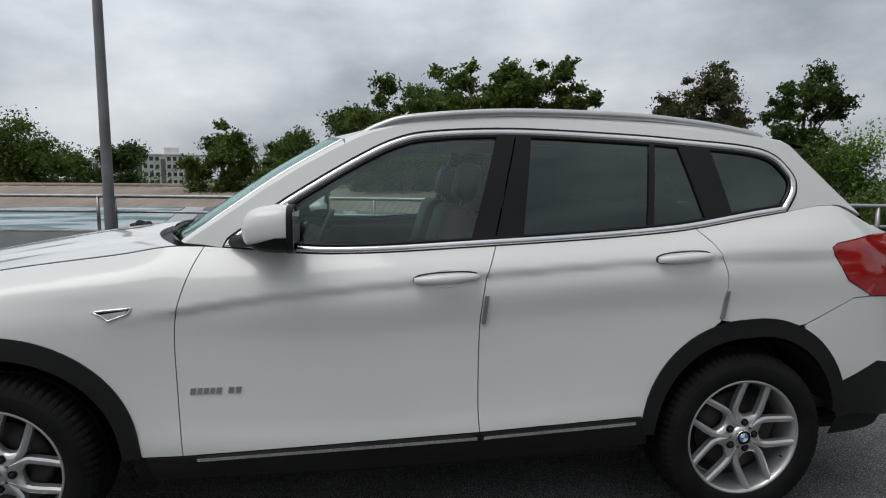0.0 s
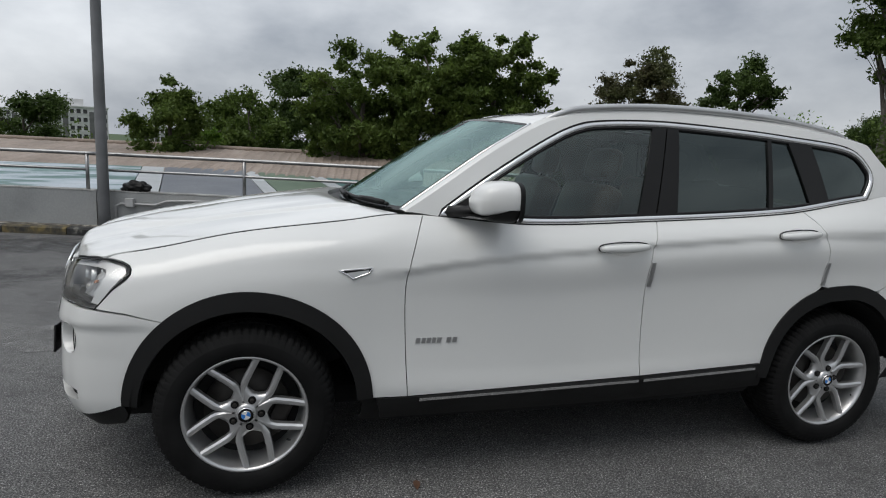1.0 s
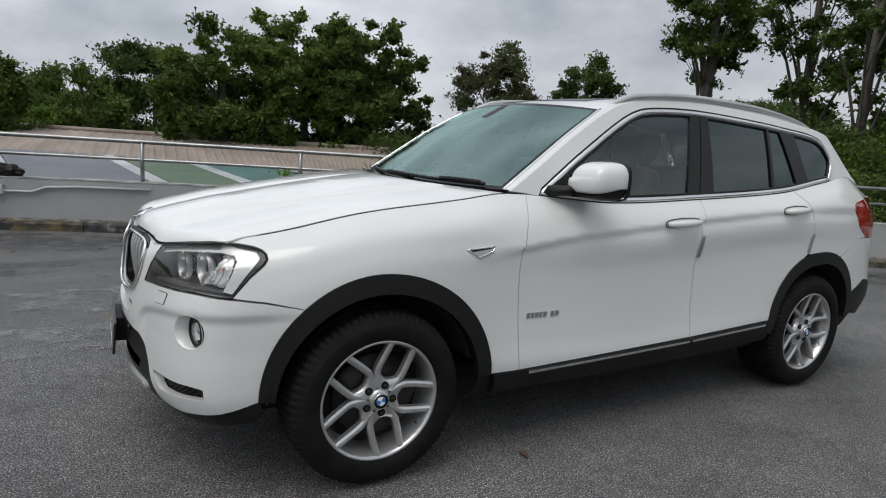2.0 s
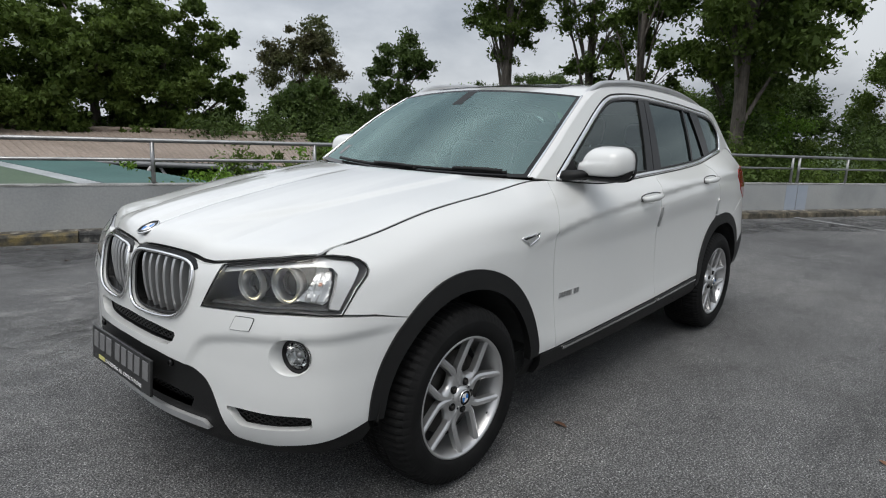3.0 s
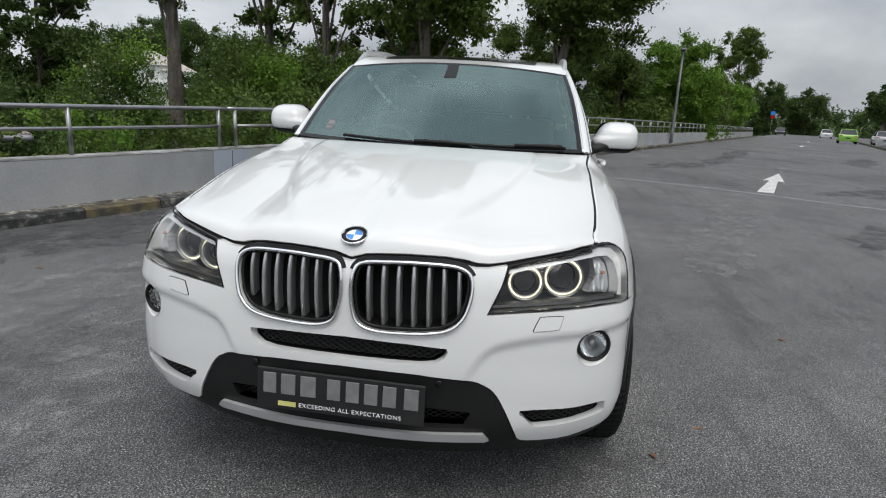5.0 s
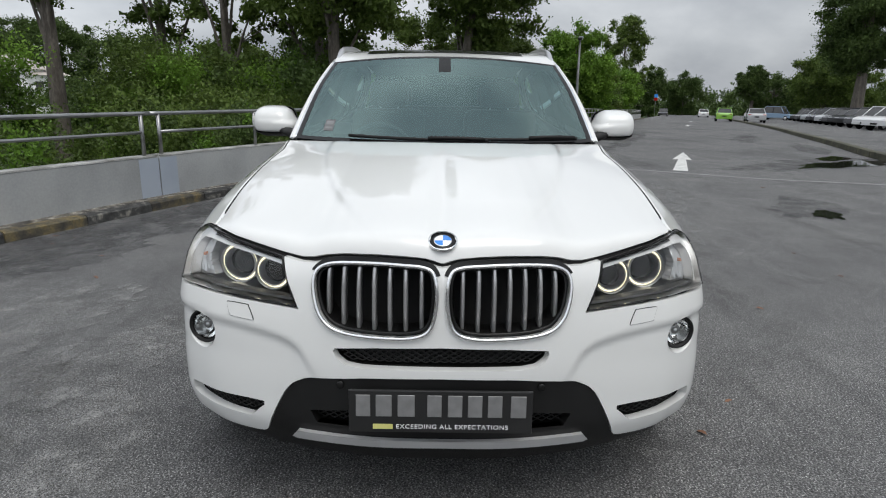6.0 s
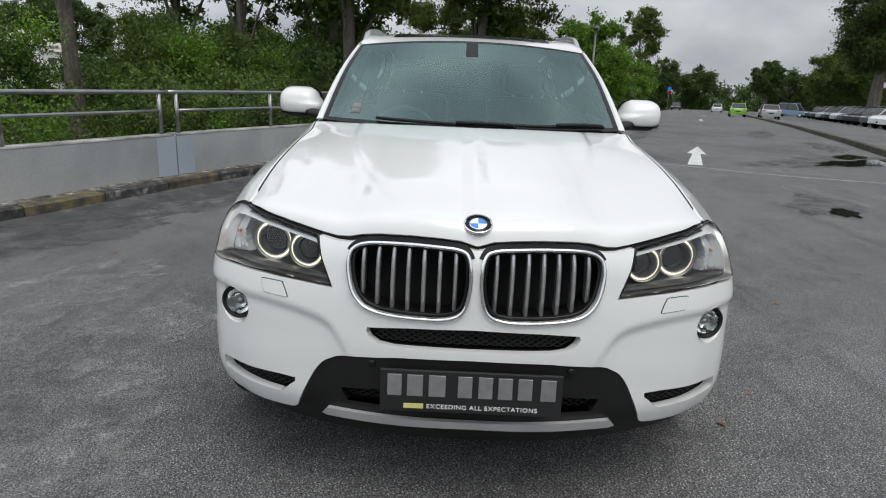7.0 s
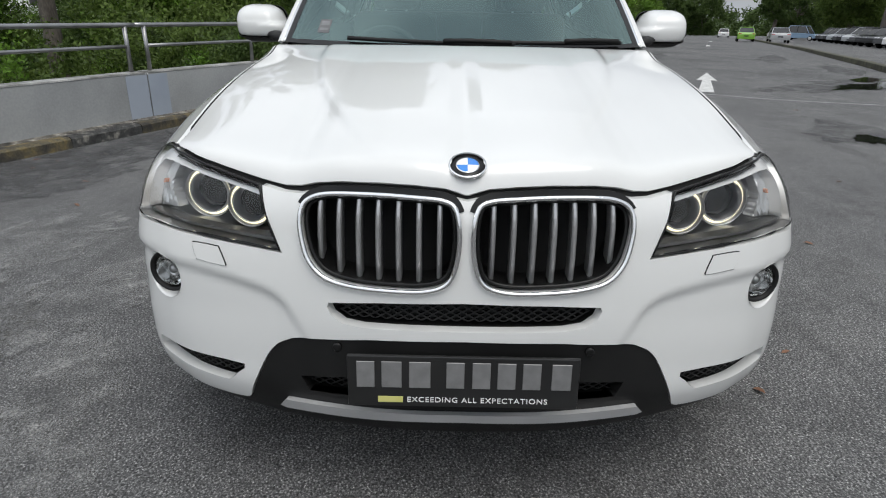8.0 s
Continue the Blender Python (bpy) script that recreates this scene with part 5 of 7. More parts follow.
low_half = np.vstack([U_EDGE, LIP_EDGE[1:], [(1.075, .36), (1.05, .31), (.95, .285), (.5, .245), (0, .235)]])
low_slot = mirrored([(0, .445), (.27, .440), (.405, .425), (.385, .384), (0, .384)])
v, f = sheet(shrunk(mirrored(low_half)[::-1], 0.0015), nose, [low_slot], lift=-0.004, step=0.03, depth=0.03)
lower_apron = mpart("lower_apron", mesh_of("lower_apron", v, f, BLACK_PLASTIC, True), car, "black plastic bumper apron")
skid = mirrored([(0, .346), (.30, .349), (.448, .352), (.470, .326), (.455, .318), (.30, .316), (0, .317)])
v, f = sheet(skid[::-1], nose, lift=0.012, depth=0.02, step=0.03)
mpart("skid_strip", mesh_of("skid_strip", v, f, SKID, True), car, "satin silver skid strip")


def lattice(name, outline, lift, cell, parent, bar=0.004):
    """Crossing slanted bars within an outline on the nose."""
    lo, hi = outline.min(0), outline.max(0)
    verts, faces = [], []
    slope = 0.55
    for sg in (1, -1):
        c = lo[0] - 1.0
        while c < hi[0] + 1.0:
            zz = np.linspace(lo[1], hi[1], 9)
            q = np.stack([c + sg * (zz - lo[1]) / slope, zz], -1)
            ok = inside(outline, q)
            for i in range(8):
                if ok[i] and ok[i + 1]:
                    a, b = q[i], q[i + 1]
                    quad = np.array([a - (bar, 0), a + (bar, 0), b + (bar, 0), b - (bar, 0)])
                    k = len(verts)
                    verts += nose(quad[:, 0], quad[:, 1], lift).tolist() + nose(quad[:, 0], quad[:, 1], lift - 0.006).tolist()
                    faces += [(k, k + 1, k + 2, k + 3), (k + 1, k + 5, k + 6, k + 2), (k, k + 3, k + 7, k + 4), (k + 4, k + 7, k + 6, k + 5)]
            c += cell
    return mpart(name, mesh_of(name, verts, faces, BLACK_PLASTIC), parent)


def pocket(name, outline, lift0, lift1, wall, back, parent):
    """The sides and the bottom of a recess."""
    o = subdivide(outline, 0.02)
    a, b = nose(o[:, 0], o[:, 1], lift0), nose(o[:, 0], o[:, 1], lift1)
    n = len(o)
    area = np.sum(o[:, 0] * np.roll(o[:, 1], -1) - np.roll(o[:, 0], -1) * o[:, 1])
    faces = [(i, (i + 1) % n, n + (i + 1) % n, n + i) for i in range(n)]
    if area > 0:
        faces = [g[::-1] for g in faces]
    side = mpart(name, mesh_of(name, a.tolist() + b.tolist(), faces, wall, True), parent)
    v, f = sheet(outline, nose, lift=lift1, depth=0, step=0.03)
    mpart("recess_floor", mesh_of("recess_floor", v, f, back), side)
    return side


for sg in (1, -1):
    c = nose([sg * 0.30], [0.527], 0.0)[0]
    v, f = rings([tuple(c + (0.006, 0, 0)), tuple(c - (0.005, 0, 0)), tuple(c - (0.0065, 0, 0))], [0.0115, 0.0115, 0.0095], 20)
    mpart("parking_sensor", mesh_of("parking_sensor", v, f, GLOSS_BLACK, True), car, "small round black parking sensor")

# grilles
for sg in (1, -1):
    g = KIDNEY * (sg, 1)
    kg = thing("kidney_grille")
    kg.parent = car
    pocket("grille_well", shrunk(g, 0.004), -0.01, -0.11, GLOSS_BLACK, DARK, kg)
    ring = nose(g[:, 0], g[:, 1], 0.0075)
    tube("grille_surround", [tuple(p) for p in ring], 0.0062, CHROME, kg, "chrome surround", 8, True)
    lip = nose(shrunk(g, 0.010)[:, 0], shrunk(g, 0.010)[:, 1], -0.010)
    tube("grille_lip", [tuple(p) for p in lip], 0.005, GLOSS_BLACK, kg, "", 6, True)
    up_ = KIDNEY[(KIDNEY[:, 1] > 0.852)]
    up_ = up_[np.argsort(up_[:, 0])]
    over = shrunk(KIDNEY, -0.016)
    over = over[over[:, 1] > 0.862]
    over = over[np.argsort(-over[:, 0])]
    hood = np.vstack([up_, over]) * (sg, 1)
    v, f = sheet(hood if sg > 0 else hood[::-1], nose, lift=0.002, depth=0.004, step=0.012)
    mpart("grille_hood", mesh_of("grille_hood", v, f, GLOSS_BLACK, True), kg, "black trim above the grille")
    for i in range(7):
        u = 0.060 + i * 0.0475
        zz = np.linspace(0.68, 0.885, 80)
        ok = inside(shrunk(KIDNEY, 0.004), np.stack([np.full(80, u), zz], -1))
        z0, z1 = zz[ok].min() - 0.006, zz[ok].max()
        zs = np.linspace(z0, z1, 11)
        sink = 0.010 + 0.034 * ((z1 - zs) / (z1 - z0)) ** 2
        base_ = nose(np.full(11, u * sg), zs, 0)
        verts, faces = [], []
        prof = [(-0.006, 0.045), (-0.006, 0.005), (-0.003, 0.001), (0.0, 0.0), (0.003, 0.001), (0.006, 0.005), (0.006, 0.045)]
        for k in range(11):
            verts += [(base_[k, 0] + sink[k] + dx, base_[k, 1] + dy, base_[k, 2]) for dy, dx in prof]
        for k in range(10):
            for j in range(6):
                faces.append((7 * k + j, 7 * k + j + 1, 7 * k + 8 + j, 7 * k + 7 + j))
        faces.append(tuple(range(7)))
        mpart("grille_slat", mesh_of("grille_slat", verts, faces, ALLOY), kg, "silver slat")
up_slot = pocket("upper_intake", SLOT, -0.03, -0.07, BLACK_PLASTIC, DARK, car)
lattice("intake_mesh", shrunk(SLOT, 0.002), -0.035, 0.028, up_slot)
lo_slot = pocket("lower_intake", low_slot, -0.006, -0.08, BLACK_PLASTIC, DARK, car)
lattice("intake_mesh", shrunk(low_slot, 0.002), -0.03, 0.03, lo_slot)
for sv in vents:
    pk = pocket("side_intake", sv, -0.03, -0.06, BLACK_PLASTIC, DARK, car)
    lattice("intake_mesh", sv, -0.032, 0.03, pk)

# fog lamps
def turned(profile, n=36):
    """Verts and faces of a profile of (radius, height) turned round z."""
    vs = [(r * math.cos(2 * math.pi * k / n), r * math.sin(2 * math.pi * k / n), d) for r, d in profile for k in range(n)]
    fs = [(i * n + k, i * n + (k + 1) % n, (i + 1) * n + (k + 1) % n, (i + 1) * n + k) for i in range(len(profile) - 1) for k in range(n)]
    return vs, fs


for sg in (1, -1):
    fl = thing("fog_lamp")
    fl.parent = car
    c = nose([sg * .812], [.633], -0.020)[0]
    axis = Vector((-0.97, -0.24 * sg, 0.0))
    m = Matrix.Translation(c) @ axis.to_track_quat("Z", "Y").to_matrix().to_4x4()
    o = arc2(sg * .800, .634, .0705 * sg, .0605, 40)
    q_ = np.linspace(0, 2 * math.pi, 40, endpoint=False)
    e1 = np.array((0.24, -0.97 * sg, 0.0))
    face = np.array([c + r * (np.cos(q) * e1 + np.sin(q) * np.array((0, 0, 1.0))) for r in (0.056, 0.054) for q in q_])
    face[40:] += 0.012 * np.array((0.97, 0.24 * sg, 0))
    rim0, rim1 = nose(o[:, 0], o[:, 1], 0.0012), nose(shrunk(o, 0.004)[:, 0], shrunk(o, 0.004)[:, 1], -0.003)
    v = np.vstack([rim0, rim1, 0.5 * (rim1 + face[:40]), face])
    f = [(r * 40 + i, r * 40 + (i + 1) % 40, (r + 1) * 40 + (i + 1) % 40, (r + 1) * 40 + i) for r in range(4) for i in range(40)]
    mpart("fog_bezel", mesh_of("fog_bezel", v.tolist(), f, PAINT, True), fl, "white round recess")
    for nm, prof, mt in (("fog_ring", [(.0565, -.012), (.0555, .002), (.052, .004), (.047, -.001), (.045, -.010)], BLACK_PLASTIC), ("fog_reflector", [(.046, -.006), (.040, -.022), (.028, -.036), (.012, -.044), (.0, -.045)], CHROME)):
        v, f = turned(prof)
        mpart(nm, mesh_of(nm, v, f, mt, True), fl, place=m)
    bm = bmesh.new()
    bmesh.ops.create_uvsphere(bm, u_segments=16, v_segments=8, radius=0.015)
    part("fog_bulb", bm, SATIN, fl, smooth=True, place=m @ pose(0, 0, -0.022))
    bm = bmesh.new()
    bmesh.ops.create_uvsphere(bm, u_segments=24, v_segments=12, radius=0.047, matrix=Matrix.Diagonal((1, 1, 0.25, 1)))
    part("fog_lens", bm, LAMP_GLASS, fl, smooth=True, place=m @ pose(0, 0, -0.006)).visible_shadow = False

# headlamps
for sg in (1, -1):
    hl = thing("headlamp")
    hl.parent = car
    o = LAMP * (sg, 1)
    pocket("lamp_housing", shrunk(o, 0.003), -0.002, -0.165, SATIN, LAMP_GREY, hl)
    v, f = sheet(shrunk(o, 0.004), nose, lift=0.001, depth=0.004, step=0.03)
    mpart("lamp_cover", mesh_of("lamp_cover", v, f if sg > 0 else [g for g in f], LAMP_GLASS, True), hl, "clear lamp cover").visible_shadow = False
    rimline = nose(o[:, 0], o[:, 1], 0.0)
    tube("lamp_seal", [tuple(p) for p in subdivide(rimline, 0.03)], 0.0026, GLOSS_BLACK, hl, "", 6, True)
    brow = smooth_line([(.500, .862), (.60, .880), (.72, .895), (.86, .905), (.955, .902), (.972, .885), (.955, .84), (.925, .785), (.962, .779), (1.005, .835), (1.058, .894), (1.045, .914), (.905, .930), (.842, .927), (.668, .909), (.510, .884)], 1, True) * (sg, 1)
    v, f = sheet(brow if sg > 0 else brow[::-1], nose, lift=-0.020, depth=0.03, step=0.02)
    mpart("lamp_brow", mesh_of("lamp_brow", v, f, BROW, True), hl, "pale silver trim along the lamp's edge")
    mask = np.array([(.455, .757), (.63, .770), (.80, .779), (.92, .777), (.92, .784), (.80, .785), (.62, .776), (.462, .766)]) * (sg, 1)
    v, f = sheet(mask if sg > 0 else mask[::-1], nose, lift=-0.03, depth=0.03, step=0.03)
    mpart("lamp_mask", mesh_of("lamp_mask", v, f, LAMP_GREY, True), hl)
    side = np.array([(.80, .80), (.90, .79), (.925, .80), (.945, .85), (.955, .885), (.93, .897), (.86, .897), (.845, .85)]) * (sg, 1)
    v, f = sheet(side if sg > 0 else side[::-1], nose, lift=-0.050, depth=0.025, step=0.012)
    v = [(x + 0.003 * math.sin(z * 500) + 0.002 * math.sin(y * 420), y, z) for x, y, z in v]
    turn_lamp = mpart("side_reflector", mesh_of("side_reflector", v, f, ALLOY), hl, "faceted pale reflector")
    am = smooth_line([(.878, .849), (.894, .849), (.897, .857), (.881, .857)], 3, True) * (sg, 1)
    v, f = sheet(am if sg > 0 else am[::-1], nose, lift=-0.040, depth=0.01, step=0.03)
    mpart("turn_bulb", mesh_of("turn_bulb", v, f, AMBER), turn_lamp, "amber bulb")
    for c, r in (((-0.645, -0.531 * sg, 0.822), 0.053), ((-0.590, -0.650 * sg, 0.835), 0.060)):
        axis = Vector((-0.985, -0.17 * sg, 0.02))
        m = Matrix.Translation(c) @ axis.to_track_quat("Z", "Y").to_matrix().to_4x4()
        v, f = turned([(r + 0.006, -0.012), (r + 0.005, 0.006), (r + 0.003, 0.008), (r + 0.001, 0.006), (r + 0.0005, -0.010), (r - 0.0065, -0.010), (r - 0.0065, 0.004), (r - 0.008, 0.0052), (r - 0.010, 0.003), (r - 0.016, -0.025), (r - 0.018, -0.05)], 40)
        pj = mpart("projector", mesh_of("projector", v, f, SATIN, True), hl, "satin silver projector shroud", m)
        gl = [((r - 0.003) * math.cos(q), (r - 0.003) * math.sin(q), -0.005) for q in np.linspace(0, 2 * math.pi, 40, endpoint=False)]
        tube("light_ring", gl, 0.0030, RING_GLOW, pj, "glowing ring", 8, True)
        bm = bmesh.new()
        bmesh.ops.create_uvsphere(bm, u_segments=24, v_segments=14, radius=r * 0.74, matrix=Matrix.Diagonal((1, 1, 0.5, 1)))
        part("projector_lens", bm, GLOSS_BLACK, pj, smooth=True, place=pose(0, 0, -0.028))
    wash = smooth_line([(.583, .704), (.600, .738), (.608, .743), (.668, .746), (.674, .740), (.662, .710), (.654, .706), (.590, .700)], 3, True) * (sg, 1)
    v, f = sheet(wash if sg > 0 else wash[::-1], nose, lift=0.003, depth=0.006, step=0.02)
    mpart("washer_cover", mesh_of("washer_cover", v, f, PAINT, True), car, "white washer jet cover")
    edge = nose(wash[:, 0], wash[:, 1], 0.0005)
    tube("washer_gap", [tuple(q) for q in edge], 0.0022, BLACK_PLASTIC, car, "", 5, True)

# wings, doors, quarters
fender = np.vstack([[(.968, .770), (1.026, .839), (1.074, .878), (1.085, .895), (1.082, .911), (1.068, .923), (1.034, .932), (.972, .938), (.92, .940)], top_line(-0.52, 0.62, 40, 0.002), sz(FRONT_DOOR_GAP), sz([(0.497, 0.392)]), sz(arch(0, 0.445, 12, 128, 40, 0.05)), [(1.08, .756)]])
both("front_wing", sheet(shrunk(fender[::-1], 0.002), flank, step=0.024), PAINT, car, "white front wing")
door1 = np.vstack([top_line(0.705, 1.793, 30, 0.001), sz(MIDDLE_GAP), sz(FRONT_DOOR_GAP)[::-1]])
front_doors = both("front_door", sheet(shrunk(door1[::-1], 0.002), flank, step=0.018), PAINT, car, "white front door")
door2 = np.vstack([top_line(1.795, 2.62, 26, 0.001), sz(REAR_GAP), sz(REAR_ARCH[REAR_ARCH[:, 0] < 2.66][:]), sz([(2.362, 0.466)]), sz(MIDDLE_GAP)[::-1]])
rear_doors = both("rear_door", sheet(shrunk(door2[::-1], 0.002), flank, step=0.018), PAINT, car, "white rear door")
S_TAIL0 = float(s_side(3.17))
TAIL = np.array([(S_TAIL0, 1.118), (S_TAIL0 + .03, 1.134), (S_TAIL0 + .21, 1.160), (S_TAIL0 + .50, 1.170), (S_TAIL0 + .50, .90), (S_TAIL0 + .19, .918), (S_TAIL0 + .07, .985), (S_TAIL0 + .01, 1.09)])
S_END = S_TAIL0 + .50
tl = np.linspace(s_side(2.62), S_END, 30)
quarter = np.vstack([np.stack([tl, z_top(tl) - .001], -1), TAIL[3:4], TAIL[2::-1], TAIL[:4:-1], [(S_TAIL0 + .10, .912)], sz([(3.045, .812)]), sz(REAR_ARCH[(REAR_ARCH[:, 0] < 3.04) & (REAR_ARCH[:, 0] > 2.70)]), sz(REAR_GAP)[::-1]])
both("rear_quarter", sheet(shrunk(quarter[::-1], 0.002), flank, step=0.028), PAINT, car, "white rear quarter panel")
both("tail_lamp", sheet(shrunk(TAIL[::-1], 0.001), flank, lift=0.004, step=0.03), RED_LENS, car, "red tail lamp")
rear_low = np.vstack([sz([(3.047, .809)]), [(S_TAIL0 + .10, .909), (S_TAIL0 + .19, .914), (S_END, .897), (SMAX, .80), (SMAX, .56), (S_END, .60)], sz([(3.40, .645), (3.235, .57)]), sz(REAR_ARCH[(REAR_ARCH[:, 0] > 3.05)])])
both("rear_bumper", sheet(rear_low, flank, step=0.03), PAINT, car, "white rear bumper")
rear_black = np.vstack([sz([(3.215, .565), (3.40, .64)]), [(S_END, .595), (SMAX, .555), (SMAX, .33), (S_END, .36)], sz([(3.32, .42), (3.24, .405), (3.215, .44), (3.22, .49)])])
both("rear_apron", sheet(rear_black, flank, lift=0.003, step=0.04), BLACK_PLASTIC, car, "black plastic rear apron")
tg = np.linspace(S_END + .003, SMAX, 12)
gate = np.vstack([[(S_END + .003, .90)], np.stack([tg, z_top(tg) - .002], -1), [(SMAX, .805)]])
both("tailgate", sheet(gate[::-1], flank, step=0.04), PAINT, car)

# wheel arch and sill claddings
for cx, sq, a0, a1 in ((0, .05, 6, 173), (2.81, .047, 14, 174)):
    outer, inner = arch(cx, 0.447, a0, a1, 60, sq), arch(cx, 0.392, a0, a1, 60, 0.03)
    both("wheel_arch", sheet(sz(np.vstack([outer, inner[::-1]])), flank, lift=0.008, depth=0.035, step=0.03), BLACK_PLASTIC, car, "black plastic wheel arch")
sill = np.array([(0.535, 0.283), (1.7, 0.30), (2.40, 0.34), (2.362, 0.464), (1.72, 0.430), (0.64, 0.390), (0.512, 0.390)])
both("sill", sheet(sz(sill), flank, lift=0.006, step=0.05, depth=0.03), BLACK_PLASTIC, car, "black plastic sill")
for x0, z0, x1, z1 in ((0.69, 0.372, 1.71, 0.405), (1.735, 0.406, 2.335, 0.437)):
    both("sill_strip", sheet(sz([(x0, z0), (x1, z1), (x1, z1 + 0.013), (x0, z0 + 0.013)]), flank, lift=0.013, depth=0.01, step=0.06), CHROME, car, "chrome sill strip")

# dark body behind the panels: near-black sheets paint shade into its hollows
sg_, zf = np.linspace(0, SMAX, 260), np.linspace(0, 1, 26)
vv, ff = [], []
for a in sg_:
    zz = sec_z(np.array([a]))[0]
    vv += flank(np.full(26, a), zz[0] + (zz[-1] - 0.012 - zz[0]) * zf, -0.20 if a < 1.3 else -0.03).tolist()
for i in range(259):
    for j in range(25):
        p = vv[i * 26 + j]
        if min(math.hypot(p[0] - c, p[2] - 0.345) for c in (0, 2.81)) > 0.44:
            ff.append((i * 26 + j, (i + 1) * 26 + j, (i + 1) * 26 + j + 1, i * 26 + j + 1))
both("hollow_shade", (vv, ff), DARK, car)
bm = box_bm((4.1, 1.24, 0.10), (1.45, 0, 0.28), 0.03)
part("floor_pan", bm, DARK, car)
# wheel wells in the same near-black, their deep shade put into the colour
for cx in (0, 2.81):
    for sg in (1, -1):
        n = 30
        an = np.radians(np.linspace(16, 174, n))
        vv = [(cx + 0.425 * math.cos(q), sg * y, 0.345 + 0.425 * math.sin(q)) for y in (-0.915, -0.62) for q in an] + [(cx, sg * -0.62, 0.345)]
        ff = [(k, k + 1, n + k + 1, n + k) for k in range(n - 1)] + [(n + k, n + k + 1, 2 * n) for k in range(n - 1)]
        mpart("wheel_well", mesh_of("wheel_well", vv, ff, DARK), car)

# ---- bonnet ----
S_CORNER = 0.855
NA, NB = 60, 190
vv, ff = [], []
bs_ = np.linspace(-1.0, 1.0, NB)
av = np.linspace(0, 1, NA) ** 1.5


def rim_at(a):
    """The wing's upper edge beside the bonnet, from the lamp to the screen."""
    s = np.array([S_CORNER + (float(s_side(0.60)) - S_CORNER) * a])
    p = flank(s, z_top(s))[0]
    return np.array((p[0], -p[1], p[2]))


corner, heel = rim_at(0.0), rim_at(1.0)
LIP_S = [0, .05, .12, .20, .30, .36, .40, .44, .50, .668, .80, S_CORNER]
LIP_Z = [.893, .907, .912, .914, .911, .904, .895, .893, .900, .925, .939, float(z_top(np.array([S_CORNER]))[0])]
for b in bs_:
    ab = abs(b)
    lip_z = float(np.interp(ab * S_CORNER, LIP_S, LIP_Z))
    fp = flank([ab * S_CORNER], min(lip_z, float(z_top(np.array([ab * S_CORNER]))[0])))[0]
    fp = np.array([fp[0] + 0.009 * (1 - ab**6), abs(fp[1]), lip_z])
    rp = np.array([0.36 + (heel[0] - 0.36) * ab**2, heel[1] * ab, 1.150 + (heel[2] - 1.150) * ab**2])
    for a in av:
        x, w, z = fp + (rp - fp) * a
        off = rim_at(a) - (corner + (heel - corner) * a)
        c = (0.042 * (1 - math.exp(-a / 0.012)) + 0.018 * (1 - math.exp(-a / 0.08))) * (1 - a) ** 0.8 + 0.020 * math.sin(math.pi * a) * a
        k = ab**3
        yc = 0.19 + 0.68 * a - 0.35 * a * a
        ridge = 0.013 * (1 - 1 / (1 + math.exp(-(w - yc) / 0.0065))) * min(1, a / 0.25) * min(1, (1 - a) / 0.06)
        x, w = x + ab**6 * off[0], w + ab**6 * (off[1] - 0.010 * min(1.0, 0.15 + a / 0.12))
        vv.append((x, math.copysign(w, -b), z + k * off[2] + (1 - k) * c + ridge))
for i in range(NB - 1):
    for j in range(NA - 1):
        ff.append((i * NA + j, i * NA + j + 1, (i + 1) * NA + j + 1, (i + 1) * NA + j))
rim = [i * NA for i in range(NB)] + [(NB - 1) * NA + j for j in range(1, NA)] + [i * NA + NA - 1 for i in range(NB - 2, -1, -1)] + [j for j in range(NA - 2, 0, -1)]
base = len(vv)
vv += [vv[i] for i in rim]
vv += [(x + (0.014 if k < NB else 0), y, z - (0.007 if k < NB or av[rim[k] % NA] < 0.09 else 0.022)) for k, (x, y, z) in enumerate(vv[base:base + len(rim)])]
m_ = len(rim)
ff += [(base + k, base + m_ + k, base + m_ + (k + 1) % m_, base + (k + 1) % m_) for k in range(m_)]
ff = [g[::-1] for g in ff]
bonnet = mpart("bonnet", mesh_of("bonnet", vv, ff, PAINT, True), car, "white bonnet with two raised creases")


def on_bonnet(x, y):
    """The bonnet's height at a place."""
    d = [(px - x) ** 2 + (py - y) ** 2 for px, py, _ in vv[:NA * NB]]
    return vv[int(np.argmin(d))][2]


# near-black tubes paint the shade in the gap between bonnet and wings
for sg in (1, -1):
    tube("bonnet_gap_shade", [(q[0], -(q[1] - 0.0048) * sg, q[2] - 0.0062) for q in (rim_at(t) for t in np.linspace(0.10, 1.0, 40))], [0.002] * 3 + [0.0052] * 37, DARK, car, "", 6)
# near-black strip paints the shade in the gap under the bonnet's front edge
ns = np.linspace(-S_CORNER * 0.985, S_CORNER * 0.985, 90)
nz = np.interp(abs(ns), LIP_S, LIP_Z) - 0.004
fr = np.vstack([nose(ns, np.minimum(nz - 0.020, z_top(abs(ns)) - 0.012), -0.012), nose(ns, np.minimum(nz, z_top(abs(ns))), -0.024)])
fr[90:, 2] = nz
mpart("front_seal", mesh_of("front_seal", fr.tolist(), [(i, i + 1, 91 + i, 90 + i) for i in range(89)], DARK), car, "black strip of painted shade in the gap below the bonnet")
bm = box_bm((0.80, 1.20, 0.03), (-0.05, 0, 0.80), 0.01)
part("engine_cover", bm, DARK, car)

# ---- cabin: screen, roof, side frames ----


def belt(x):
    p = flank(s_side(x), z_top(s_side(x)))
    return -p[:, 1], p[:, 2]


